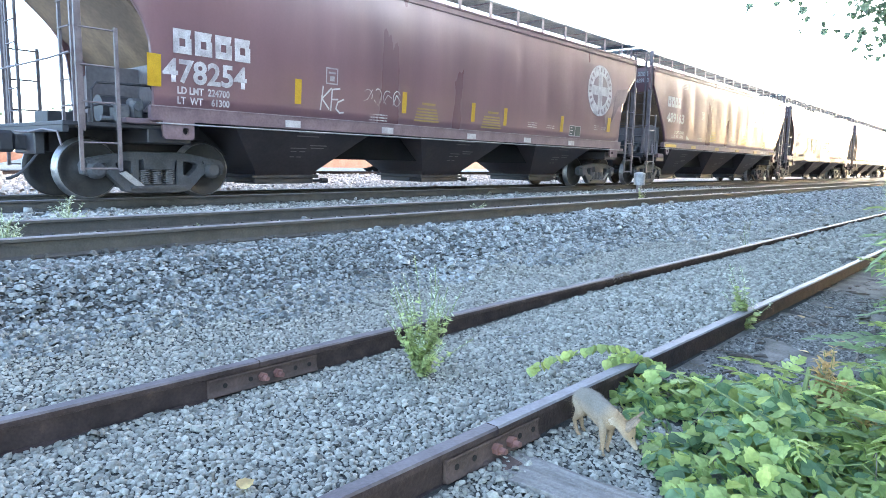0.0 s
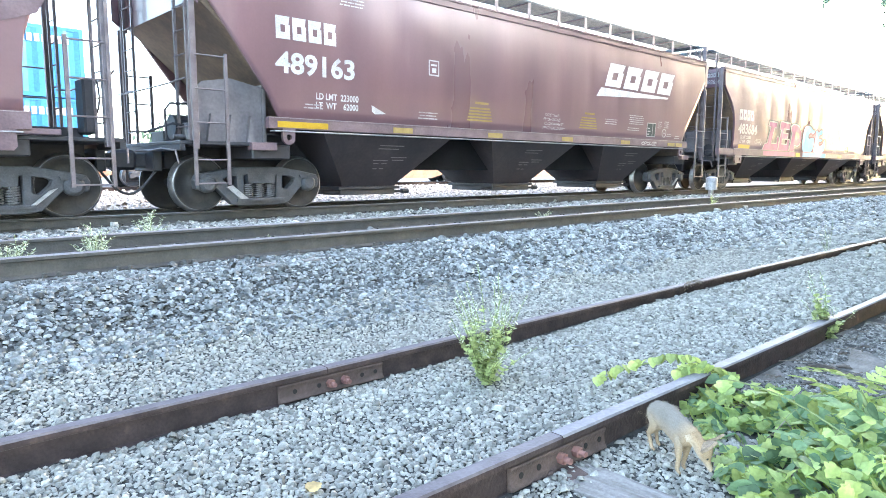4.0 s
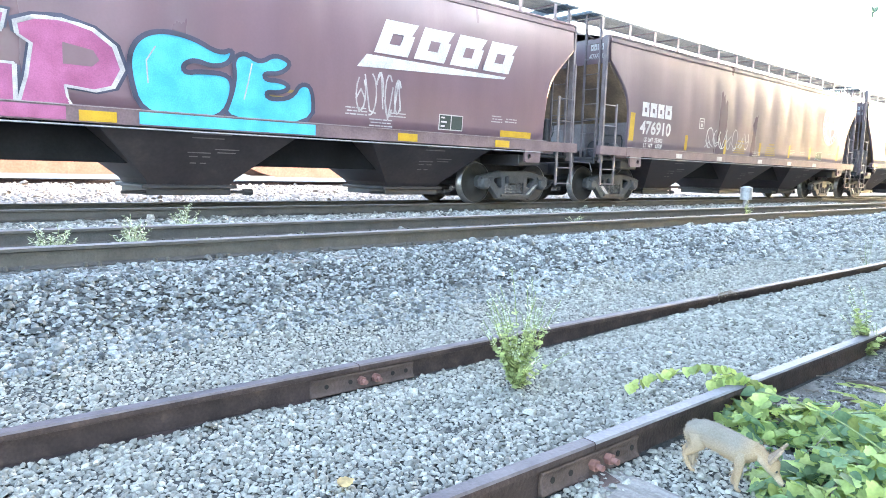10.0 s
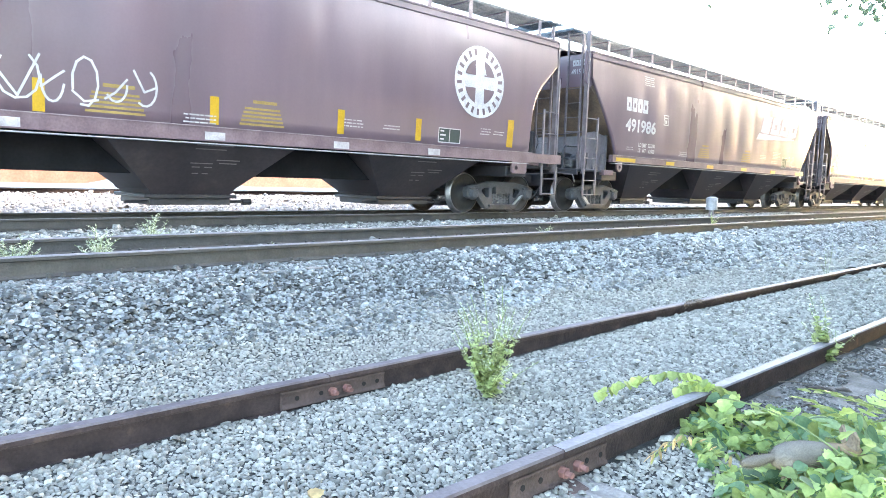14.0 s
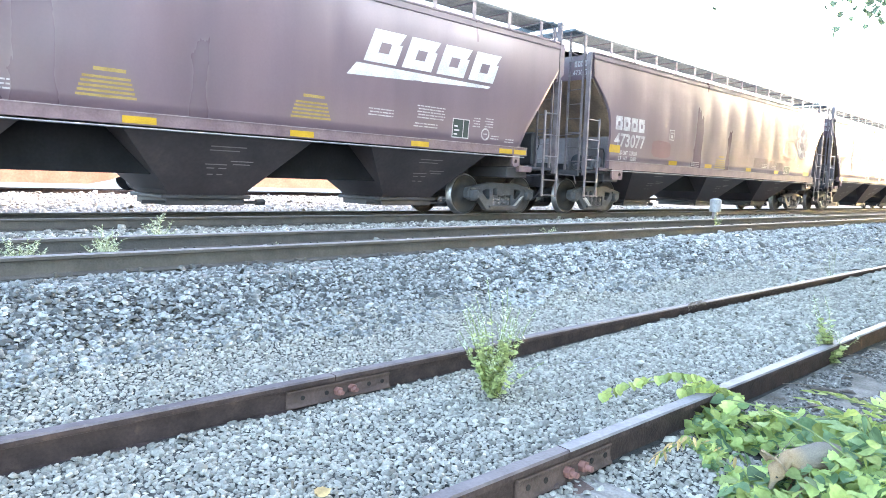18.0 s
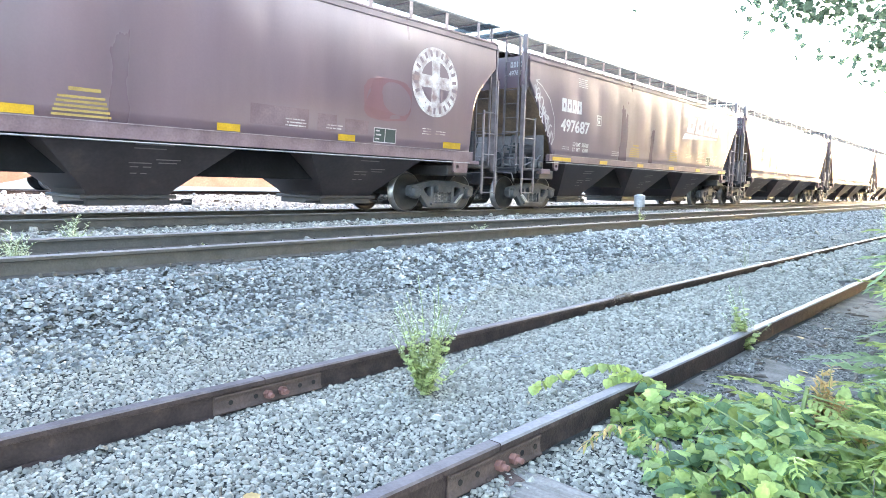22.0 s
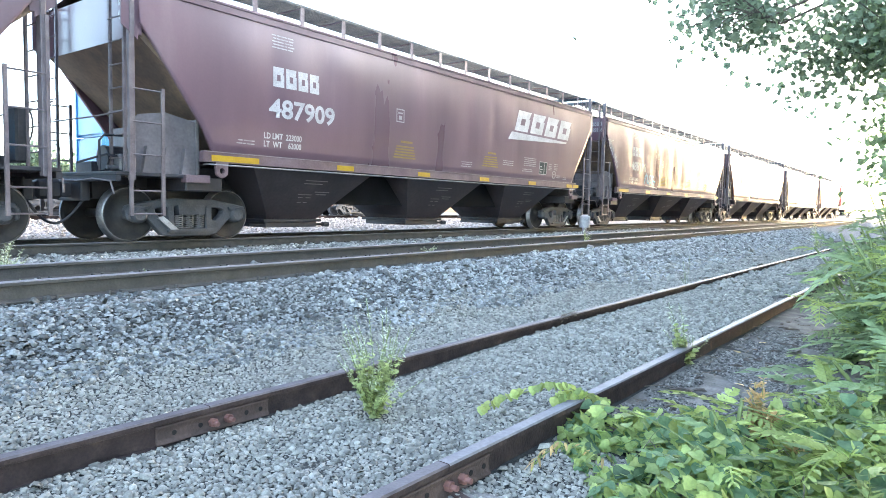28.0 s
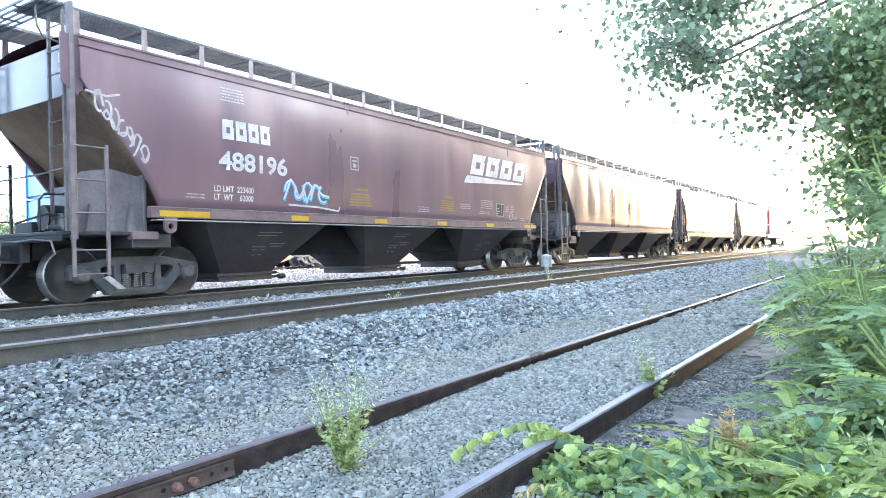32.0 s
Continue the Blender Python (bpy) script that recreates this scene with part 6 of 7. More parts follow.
vine_shoot("vine_shoot", [(3.5, 1.45, 0.12), (3.36, 1.58, 0.24), (3.28, 1.68, 0.25), (3.17, 1.8, 0.21), (3.1, 1.9, 0.16), (3.05, 1.98, 0.10)], "young yellow-green vine shoot lying across the rail", 26, 0.1, [leaf_mesh("leaf", "grape", 0.055, L_VINEY), leaf_mesh("leaf", "round", 0.05, L_VINE), vine_meshes[3]])
vine_shoot("vine_shoot", [(3.5, 1.42, 0.14), (3.42, 1.53, 0.2), (3.34, 1.6, 0.2), (3.24, 1.62, 0.18)], "leafy vine tip lying on the rail", 18, 0.08, vine_meshes[1:])
for p, q in (((3.6, 1.0, 0.26), (3.3, 0.1, 0.2)), ((3.3, 1.4, 0.2), (2.9, 0.7, 0.2)), ((4.4, 0.3, 0.25), (3.5, 0.8, 0.2))):
    bm = bmesh.new()
    a, b = Vector(p), Vector(q)
    path_tube(bm, [a.lerp(b, k / 6) + Vector((0, 0, 0.05 * math.sin(k / 6 * math.pi))) for k in range(7)], 0.0038, 5)
    part("stem", bm, M_STEM, vine, "pale bare vine stem")


# compound-leaved bush
def frond_mesh(name, n, L, mat, droop, seed):
    r = random.Random(seed)
    vs, fs = [], []
    lv, lf = leaf_verts("leaflet", 1.0)
    lv = np.array(lv)
    prev = None
    for k in range(n):
        f = (k + 1) / n
        p = Vector((L * f, 0, -droop * f * f * L))
        size = L * 0.31 * (1 - 0.6 * abs(f - 0.45))
        for sg in (1, -1):
            m = turn(p, sg * (58 - 25 * f) + r.uniform(-8, 8), 10 + r.uniform(-6, 16), sg * r.uniform(-20, 5))
            o = len(vs)
            vs += (lv @ (np.array(m.to_3x3()) * size).T + np.array(m.translation)).tolist()
            fs += [tuple(i + o for i in q) for q in lf]
        if prev is not None:
            o = len(vs)
            w = 0.004
            vs += [(prev.x, -w, prev.z), (prev.x, w, prev.z), (p.x, w, p.z), (p.x, -w, p.z)]
            fs.append((o, o + 1, o + 2, o + 3))
        prev = p
    me = bpy.data.meshes.new(name)
    me.from_pydata(vs, [], fs)
    me.materials.append(mat)
    return me


FRONDS = [frond_mesh("frond", 9, 0.44, L_SUMAC, 0.35, 1), frond_mesh("frond", 10, 0.5, L_SUMAC, 0.5, 2), frond_mesh("frond", 8, 0.38, L_SUMAC, 0.2, 3), frond_mesh("frond", 8, 0.34, L_SUMACY, 0.35, 4), frond_mesh("frond", 7, 0.26, L_SUMACY, 0.25, 5)]


def bush(x, y, h, n_stem, spread, n_frond, seed, young=0.2, label="dense green bush with long feathery compound leaves beside the siding"):
    r = random.Random(seed)
    th = empty("sumac_bush", label, "bush", "bushes beside the siding")
    th.matrix_basis = pose(x, y, 0)
    for k in range(n_stem):
        a = k * 2.4 + r.uniform(-0.4, 0.4)
        lean = spread * (0.25 + 0.75 * r.random())
        hh = h * r.uniform(0.6, 1.0)
        pts = [Vector((lean * f ** 1.4 * math.cos(a), lean * f ** 1.4 * math.sin(a), hh * f)) for f in (0, 0.25, 0.5, 0.75, 1.0)]
        bm = bmesh.new()
        path_tube(bm, pts, 0.011, 6)
        part("stem", bm, M_STEM, th)
        for j in range(n_frond):
            f = 0.18 + 0.82 * (j + r.random()) / n_frond
            i = min(3, int(f * 4))
            p = pts[i].lerp(pts[i + 1], f * 4 - i)
            ob = new("frond", r.choice(FRONDS[3:]) if r.random() < young * (0.35 + 1.3 * f * f) else r.choice(FRONDS[:3]))
            ob.parent = th
            ob.matrix_basis = turn(p, r.uniform(0, 360), r.uniform(-40, 15), r.uniform(-20, 20))
    return th


bush(5.8, 0.02, 1.15, 9, 0.6, 11, 3, 0.45)
bush(6.3, 0.3, 0.8, 8, 0.5, 9, 23, 0.6)
bush(7.0, 0.3, 1.1, 9, 0.65, 9, 4, 0.4)
bush(5.0, -0.25, 1.0, 8, 0.6, 9, 5, 0.35)
bush(8.0, 0.5, 0.9, 7, 0.6, 7, 6, 0.5)
bush(6.3, -0.5, 2.2, 10, 0.75, 12, 7, 0.35)
bush(7.6, -0.35, 2.5, 10, 0.75, 12, 14, 0.35)
bush(9.5, 0.35, 1.3, 7, 0.8, 7, 8, 0.3)
# next two are added out of sight, to keep low sun off the rail
bush(10.8, 0.3, 1.5, 7, 0.8, 7, 21, 0.3)
bush(14.0, 0.3, 1.6, 7, 0.9, 7, 22, 0.3)
bush(12.0, 0.4, 1.6, 7, 0.9, 7, 9, 0.3)
bush(4.75, -0.05, 0.45, 6, 0.45, 6, 15, 0.2, "low leafy seedlings with feathery leaves beside the vine")
bush(4.3, -0.25, 0.45, 6, 0.45, 6, 16, 0.2, "low leafy seedlings with feathery leaves beside the vine")
bush(4.55, 0.2, 0.42, 5, 0.35, 6, 10, 0.3, "low leafy seedlings with feathery leaves beside the vine")
bush(3.42, 0.72, 0.3, 4, 0.2, 5, 17, 4.0, "low yellow-green seedling with feathery leaves among the vine")
bush(3.02, 0.58, 0.2, 4, 0.26, 4, 18, 0.8, "low leafy seedlings with feathery leaves beside the vine")
bush(3.35, 0.18, 0.3, 5, 0.35, 5, 19, 1.0, "low leafy seedlings with feathery leaves beside the vine")
bush(3.9, 0.4, 0.3, 4, 0.25, 4, 12, 0.9, "low yellow-green seedling with feathery leaves among the vine")


# tree with a leafy overhanging crown
def tree(x, y, h, crowns, n_leaf, leaf, seed, trunk_r=0.14, shape="lobed"):
    r = random.Random(seed)
    th = empty("tree", "tall leafy green tree, one of a stand mostly added out of view for shade", "tree", "trees beside the siding")
    th.matrix_basis = pose(x, y, 0)
    bm = bmesh.new()
    pts = [Vector((0.25 * math.sin(k * 0.9) * k / 6, 0.2 * math.sin(k * 1.3 + 1) * k / 6, h * 0.8 * k / 6)) for k in range(7)]
    for k in range(6):
        tube(bm, pts[k], pts[k + 1], trunk_r * (1 - 0.12 * k), 9, trunk_r * (1 - 0.12 * (k + 1)), cap=False)
    part("trunk", bm, M_BARK, th, smooth=True)
    spots, low = [], []
    tot = sum(c[3] * c[4] * c[5] for c in crowns)
    for cx, cy, cz, rx, ry, rz, *own in crowns:
        bm = bmesh.new()
        share = max(6, int(42 * rx * ry * rz / tot))
        share = max(share, 14) if own else share
        per = int((own[0] if own else n_leaf * rx * ry * rz / tot) / share)
        root = min(pts, key=lambda p: (p - Vector((cx, cy, cz - rz * 0.6))).length)
        hub = Vector((cx, cy, cz - rz * 0.3)).lerp(root, 0.12)
        bend = root.lerp(hub, 0.5) + Vector((r.uniform(-0.2, 0.2), r.uniform(-0.2, 0.2), 0.35))
        for p, q, ra, rb in ((root, bend, 0.03, 0.02), (bend, hub, 0.02, 0.011)):
            tube(bm, p, q, ra, 6, rb)
        for b in range(share):
            a, u = r.uniform(0, math.tau), r.uniform(-0.9, 1)
            w = math.sqrt(1 - u * u) if abs(u) < 1 else 0
            tip = Vector((cx + rx * w * math.cos(a) * r.uniform(0.6, 1.0), cy + ry * w * math.sin(a) * r.uniform(0.6, 1.0), cz + rz * u * r.uniform(0.6, 1.0)))
            root = hub
            mid = root.lerp(tip, 0.5) + Vector((r.uniform(-0.12, 0.12), r.uniform(-0.12, 0.12), 0.08))
            path_tube(bm, [root, mid, tip], 0.005, 4)
            for j in range(per):
                f = r.random() ** 0.6
                p = root.lerp(mid, f * 2) if f < 0.5 else mid.lerp(tip, f * 2 - 1)
                sp = 0.12 + 0.34 * min(rx, ry) * f * (0.85 if own else 0.6)
                p = p + Vector((r.gauss(0, sp), r.gauss(0, sp), r.gauss(0, sp * 0.7)))
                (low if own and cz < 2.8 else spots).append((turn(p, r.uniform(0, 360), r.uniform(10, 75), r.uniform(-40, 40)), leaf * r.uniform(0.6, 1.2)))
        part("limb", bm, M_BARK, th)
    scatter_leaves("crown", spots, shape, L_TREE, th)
    # low leaves take the copy painted as lit
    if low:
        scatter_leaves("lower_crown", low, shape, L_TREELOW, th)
    return th


tree(9.2, -1.5, 6.0, [(-3.1, 3.15, 2.95, 0.5, 0.32, 0.32, 240), (-2.4, 3.15, 3.1, 0.6, 0.4, 0.5, 600), (-1.9, 3.35, 3.85, 1.0, 0.8, 0.5, 1800), (-1.7, 2.3, 2.95, 0.8, 0.6, 0.7, 1700), (-1.5, 1.55, 2.5, 0.9, 0.5, 1.5, 6500), (0.0, 0.9, 4.6, 2.2, 1.3, 1.4, 3000), (0.6, -0.4, 2.4, 1.8, 1.0, 1.8, 3600), (-0.6, 1.0, 1.5, 1.3, 0.6, 1.3, 5000), (-1.4, 0.9, 3.2, 0.9, 0.6, 0.9, 2600)], 0, 0.066, 41)
# row of unseen trees, added to keep the sun off siding and train
shade = tree(13.0, -3.6, 15.0, [(0, 0, 10.8, 3.0, 2.8, 3.8), (0.8, 0.6, 7.0, 3.0, 2.4, 3.2), (-0.9, -0.4, 3.8, 2.4, 2.2, 2.6)], 5500, 0.62, 42, 0.26, "card")
for k in range(20):
    shade_scale = 0.68 if k < 4 else 1.25 if k < 12 else 1.0          # heights set by where their shade and dark reflections should fall
    copy_thing(shade, pose(17.2 + 4.1 * k, -3.6 - 0.5 * math.sin(k * 2.3), 0, 0, 0, 77 * (k + 1)) @ Matrix.Diagonal((1.15, 1.15, shade_scale, 1)))
for k in range(4):                       # unseen trees added behind the viewer, to darken the cars' reflections
    copy_thing(shade, pose(0.5 + 4.6 * k, -9.2 - 0.6 * math.sin(k * 1.7), 0, 0, 0, 140 * k + 20))
# second unseen row, added for more shade
for k in range(8):
    copy_thing(shade, pose(37.8 + 7.6 * k, -7.6, 0, 0, 0, 50 + 91 * k))


# weeds
def weed(x, y, z, h, n, seed, mat, spread=0.12, label="leafy green weed growing in the gravel", leaf=0.05, kind="lance", name="weed", heads=True):
    r = random.Random(seed)
    th = empty(name, label, "weed", "weeds in the ballast")
    th.matrix_basis = pose(x, y, z)
    bm = bmesh.new()
    spots, tips = [], []
    for k in range(n):
        a = r.uniform(0, math.tau)
        l = spread * r.uniform(0.2, 1)
        hh = h * (0.35 + 0.65 * r.random() ** 1.6)
        pts = [Vector((l * f * math.cos(a + 0.5 * f), l * f * math.sin(a + 0.5 * f), hh * (1.25 * f - 0.25 * f * f * (0.6 + 1.8 * l)))) for f in (0, 0.35, 0.7, 1.0)]
        path_tube(bm, pts, 0.0019, 4)
        for j in range(int(14 + hh * 52)):
            f = r.uniform(0.1, 1)
            i = min(2, int(f * 3))
            p = pts[i].lerp(pts[i + 1], f * 3 - i)
            (tips if f > 0.62 else spots).append((turn(p, r.uniform(0, 360), r.uniform(-60, 20), r.uniform(-30, 30)), leaf * r.uniform(0.5, 1.1) * (1.15 - (0.45 if f > 0.62 else 0.6) * f)))
    tagged(part("stem", bm, M_STEM, th), kind="stuff")
    scatter_leaves("foliage", spots, kind, mat, th)
    if tips:
        scatter_leaves("seed_head" if heads else "tip_leaves", tips, "lance", L_PALE if heads else mat, th)
    return th


weed(2.70, 2.48, 0.02, 0.68, 46, 1, L_WEED, 0.3, "tall light-green bushy weed in the gravel between the rails", 0.04, "lobed")
weed(5.25, 1.50, 0.02, 0.58, 11, 2, L_WEED, 0.2, "light-green weed growing against the near rail", 0.055, "lobed")
weed(1.66, 6.02, 0.45, 0.38, 26, 3, L_PALE, 0.26, "pale green weed between the main rails", 0.06)
weed(1.06, 6.02, 0.45, 0.34, 24, 4, L_PALE, 0.24, "pale green weed between the main rails", 0.06)
weed(2.66, 7.66, 0.41, 0.4, 24, 5, L_PALE, 0.26, "pale green weed beyond the main track", 0.06)
weed(14.72, 6.78, 0.44, 0.32, 9, 6, L_WEED, 0.16, "yellow-green weed between the main rails", 0.06)
weed(10.2, 3.0, 0.02, 0.55, 5, 7, L_PALE, 0.2, "thin dry weed beside the siding rail", 0.03)
weed(8.9, 7.0, 0.44, 0.18, 7, 8, L_PALE, 0.25, "low grass tuft between the main rails", 0.05)
for k, (x, y, hh) in enumerate(((2.75, 6.0, 0.17), (3.3, 6.05, 0.2), (2.2, 6.1, 0.15), (5.2, 6.2, 0.13), (6.3, 6.3, 0.12), (12.2, 7.2, 0.2), (11.4, 7.9, 0.2), (3.4, 7.6, 0.12), (18.6, 2.7, 0.3))):
    weed(x, y, ground_z(x, y), hh, 4, 60 + k, L_PALE, 0.05, "thin pale sprig in the ballast", 0.03)
for k, (x, y, hh) in enumerate(((4.12, 0.24, 0.28), (3.95, 0.42, 0.24), (3.55, 0.1, 0.28), (3.3, 0.25, 0.22), (3.0, 0.12, 0.22), (4.5, 0.05, 0.3), (3.8, -0.05, 0.3))):
    weed(x, y, 0.06, hh, 9, 120 + k, L_SUMACY if k % 2 else L_WEED, 0.2, "bright green leafy seedling among the ground vine", 0.085, "leaflet", heads=False)
weed(26.0, 3.3, 0.03, 0.9, 9, 90, L_WEED, 0.4, "light-green shrub beside the siding", 0.1)
# tuft over the far siding rail
bm = bmesh.new()
r = random.Random(8)
for k in range(22):
    a = r.uniform(0, math.pi)
    path_tube(bm, [(5.95 + r.uniform(-0.05, 0.05), 2.94, 0.05), (5.95 + 0.07 * math.cos(a), 2.92, 0.2), (5.95 + 0.2 * math.cos(a), 2.86, 0.16 + 0.06 * r.random())], 0.003, 4)
tagged(part("dry_grass_tuft", bm, M_TWIG), "dry grass tuft hanging over the rusty rail", "grass")


# twigs, dead leaves and stray stones on the dirt
def twig(x, y, L, yaw, seed, z=0.015, rad=0.0035, mat=None):
    r = random.Random(seed)
    bm = bmesh.new()
    pts = [Vector((L * (k / 5 - 0.5), 0.06 * L * r.uniform(-1, 1), 0.02 * r.random())) for k in range(6)]
    path_tube(bm, pts, rad, 5)
    if L > 0.3:
        path_tube(bm, [pts[3], pts[3] + Vector((0.1 * L, 0.14 * L, 0.02))], rad * 0.7, 5)
    ob = part("twig", bm, mat or M_TWIG)
    ob.matrix_basis = pose(x, y, ground_z(x, y) + z, 0, 0, yaw)
    return tagged(ob, "dry brown twig lying on the dirt", "twig", "twigs on the dirt")


r = random.Random(77)
for k in range(46):
    x = r.uniform(3.9, 8.5)
    twig(x, r.uniform(0.55, 1.45), r.uniform(0.05, 0.22), r.uniform(0, 180), k)
twig(5.0, 0.75, 0.9, 20, 101, 0.05, 0.008)
twig(3.76, 2.555, 0.36, -5, 103, 0.012, 0.004, M_LIGHTROD)
bm = bmesh.new()
path_tube(bm, [(1.165, 2.145, 0.025), (1.21, 2.165, 0.035), (1.238, 2.18, 0.05), (1.238, 2.182, 0.085)], 0.0055, 6)
tagged(part("bent_twig", bm, M_TWIG), "short bent twig sticking up from the gravel", "twig", "twigs on the dirt")
dead = leaf_mesh("dead_leaf", "heart", 0.06, L_DRY)
for k, (x, y) in enumerate(((1.268, 2.045), (5.97, 1.28), (4.9, 1.0), (6.6, 1.2), (5.4, 0.9))):
    ob = new("dead_leaf", dead)
    ob.matrix_basis = turn((x, y, ground_z(x, y) + 0.035), 50 * k, -12, 8)
    tagged(ob, "curled dry brown leaf on the ground", "leaf", "dead leaves")
for x, y, s in ((4.33, 2.58, 0.05), (5.64, 2.59, 0.06), (3.9, 3.3, 0.05)):
    st = stones("stone", np.array([[x, y, 0.04, s]]), M_STONE if x != 5.64 else M_RUST, "", int(x * 10))
    tagged(st, "larger loose stone on the siding gravel", "stone", "loose stones", "thing")
stones("dirt_grit", scatter(3.4, 7.6, 0.45, 1.62, 0.0175, 21, lambda x, y: y < sid(x) - 0.06 and noise.noise((x * 3, y * 3, 4)) > -0.2) + np.array([0, 0, 0.004, 0]), M_GRIT, "fine grit and debris on the bare dirt", 22)
dirt = sheet("dirt_strip", [3.4 + 0.3 * i for i in range(40)], [-0.9 + 0.2 * i for i in range(13)], M_DIRT, "bare grey-brown dirt beside the siding", zoff=0.006)

# broken bark and wood scraps on the dirt
r = random.Random(91)
for k in range(60):
    x, y = r.uniform(4.0, 8.2), r.uniform(0.75, 1.42)
    bm = bmesh.new()
    L, w, t = r.uniform(0.02, 0.075), r.uniform(0.006, 0.02), r.uniform(0.008, 0.018)
    prism(bm, [(-L, 0), (-L * 0.7, t), (0.1 * L, t * 1.3), (L, t * 0.5), (L * 0.9, 0)], -w, w)
    for v in bm.verts:
        v.co += Vector((r.uniform(-1, 1), r.uniform(-1, 1), 0)) * w * 0.5
    bmesh.ops.recalc_face_normals(bm, faces=bm.faces[:])
    ob = part("bark_scrap", bm, M_BARK if k % 3 else M_TIE)
    ob.matrix_basis = pose(x, y, ground_z(x, y) + 0.008, 0, 0, r.uniform(0, 360))
    tagged(ob, "dark broken scrap of bark lying on the dirt", "bark", "bark scraps")
# withered plant among the vine
weed(3.6, 0.62, 0.06, 0.36, 14, 140, L_DRY, 0.1, "brown withered plant hanging among the vine leaves", 0.085, "lance", "dead_plant", False)
weed(3.42, 0.42, 0.03, 0.2, 6, 141, L_DRY, 0.1, "brown withered plant hanging among the vine leaves", 0.07, "lance", "dead_plant", False)

# switch box by the far track
sw = empty("switch_box", "small grey metal switch box between the main tracks", "railway equipment")
sw.matrix_basis = pose(17.5, 8.1, 0.41)
bm = bmesh.new()
box(bm, -0.16, 0.16, -0.12, 0.12, 0.0, 0.10, 0, 0.01)
tube(bm, (0, 0, 0.1), (0, 0, 0.3), 0.07, 10)
part("stand", bm, M_GREY, sw)
bm = bmesh.new()
tube(bm, (0, 0, 0.3), (0, 0, 0.62), 0.15, 16)
tube(bm, (0, 0, 0.62), (0, 0, 0.66), 0.15, 16, 0.06)
part("housing", bm, M_LIGHTROD, sw, "pale grey canister")
bm = bmesh.new()
tube(bm, (0.12, 0.0, 0.52), (0.34, 0.04, 0.55), 0.05, 10)
part("arm", bm, M_WHITE, sw, "white motor arm")



# ---- young fox ----
def fur(name, back, belly, z0, z1, front=None):
    """Short fur: back colour above, belly colour below, and a front colour towards the neck."""
    m = material(name, back, tuple(c * 1.15 for c in back), rough=0.95, scale=9, fine=120, bump=0.2, gloss=0.1, bump_dist=0.004)
    n, l = m.node_tree.nodes, m.node_tree.links
    hsv = n["Hue/Saturation/Value"]
    sep = n.new("ShaderNodeSeparateXYZ")
    l.new(n["Texture Coordinate"].outputs["Object"], sep.inputs[0])
    mr = n.new("ShaderNodeMapRange")
    mr.inputs[1].default_value, mr.inputs[2].default_value = z0, z1
    l.new(sep.outputs[2], mr.inputs[0])
    mix = n.new("ShaderNodeMix")
    mix.data_type = "RGBA"
    mix.inputs[6].default_value = (*belly, 1)
    l.new(mr.outputs[0], mix.inputs[0])
    l.new(n["Color Ramp"].outputs[0], mix.inputs[7])
    col = mix.outputs[2]
    if front:
        mx = n.new("ShaderNodeMapRange")
        mx.inputs[1].default_value, mx.inputs[2].default_value = 0.1, 0.2
        l.new(sep.outputs[0], mx.inputs[0])
        m2 = n.new("ShaderNodeMix")
        m2.data_type = "RGBA"
        m2.inputs[7].default_value = (*front, 1)
        l.new(mx.outputs[0], m2.inputs[0])
        l.new(col, m2.inputs[6])
        col = m2.outputs[2]
    l.new(col, hsv.inputs["Color"])
    return m


F_BODY = fur("grey_tan_fur", (0.205, 0.18, 0.152), (0.42, 0.305, 0.205), 0.17, 0.29, (0.35, 0.25, 0.16))
F_HEAD = fur("tan_fur", (0.33, 0.23, 0.145), (0.5, 0.4, 0.3), -0.02, 0.025)
F_LEG = fur("leg_fur", (0.26, 0.205, 0.15), (0.36, 0.255, 0.165), -0.1, 0.01)
F_TAIL = fur("tail_fur", (0.22, 0.185, 0.15), (0.32, 0.245, 0.175), -0.03, 0.025)
F_EAR = material("ear_fur", (0.2, 0.145, 0.1), (0.3, 0.215, 0.145), rough=0.95, scale=30, bump=0.4)
F_NOSE = material("nose", (0.012, 0.01, 0.01), (0.02, 0.018, 0.018), rough=0.35, bump=0.0)


def loft(sections, seg=16):
    """Closed skin over ellipses: x, z, half width, half height."""
    bm = bmesh.new()
    rings = [[bm.verts.new((x, w * math.cos(k * math.tau / seg), z + h * math.sin(k * math.tau / seg))) for k in range(seg)] for x, z, w, h in sections]
    for a, b in zip(rings[:-1], rings[1:]):
        for k in range(seg):
            bm.faces.new((a[k], a[(k + 1) % seg], b[(k + 1) % seg], b[k]))
    bm.faces.new(rings[0][::-1])
    bm.faces.new(rings[-1])
    bmesh.ops.recalc_face_normals(bm, faces=bm.faces[:])
    bmesh.ops.subdivide_edges(bm, edges=bm.edges[:], cuts=1, smooth=1.0, use_grid_fill=True)
    return bm


def furry(bm, length, seed, per=3.0):
    """Adds short hairs that lean back along the coat."""
    r = random.Random(seed)
    bm.normal_update()
    todo = [(f.calc_center_median(), f.normal.copy(), f.calc_area()) for f in bm.faces]
    for c, n, a in todo:
        for _ in range(max(1, int(a * 1e4 * per * r.uniform(0.7, 1.3)))):
            t = n.orthogonal()
            t.rotate(Matrix.Rotation(r.uniform(0, math.tau), 3, n))
            p = c + t * math.sqrt(a) * r.uniform(0, 1.0)
            d = (n * 0.45 + Vector((-1, 0, -0.25)) + t * 0.25).normalized() * length * r.uniform(0.6, 1.2)
            w = n.cross(d).normalized() * 0.0011
            bm.faces.new([bm.verts.new(p - w), bm.verts.new(p + w), bm.verts.new(p + d)])
    return bm


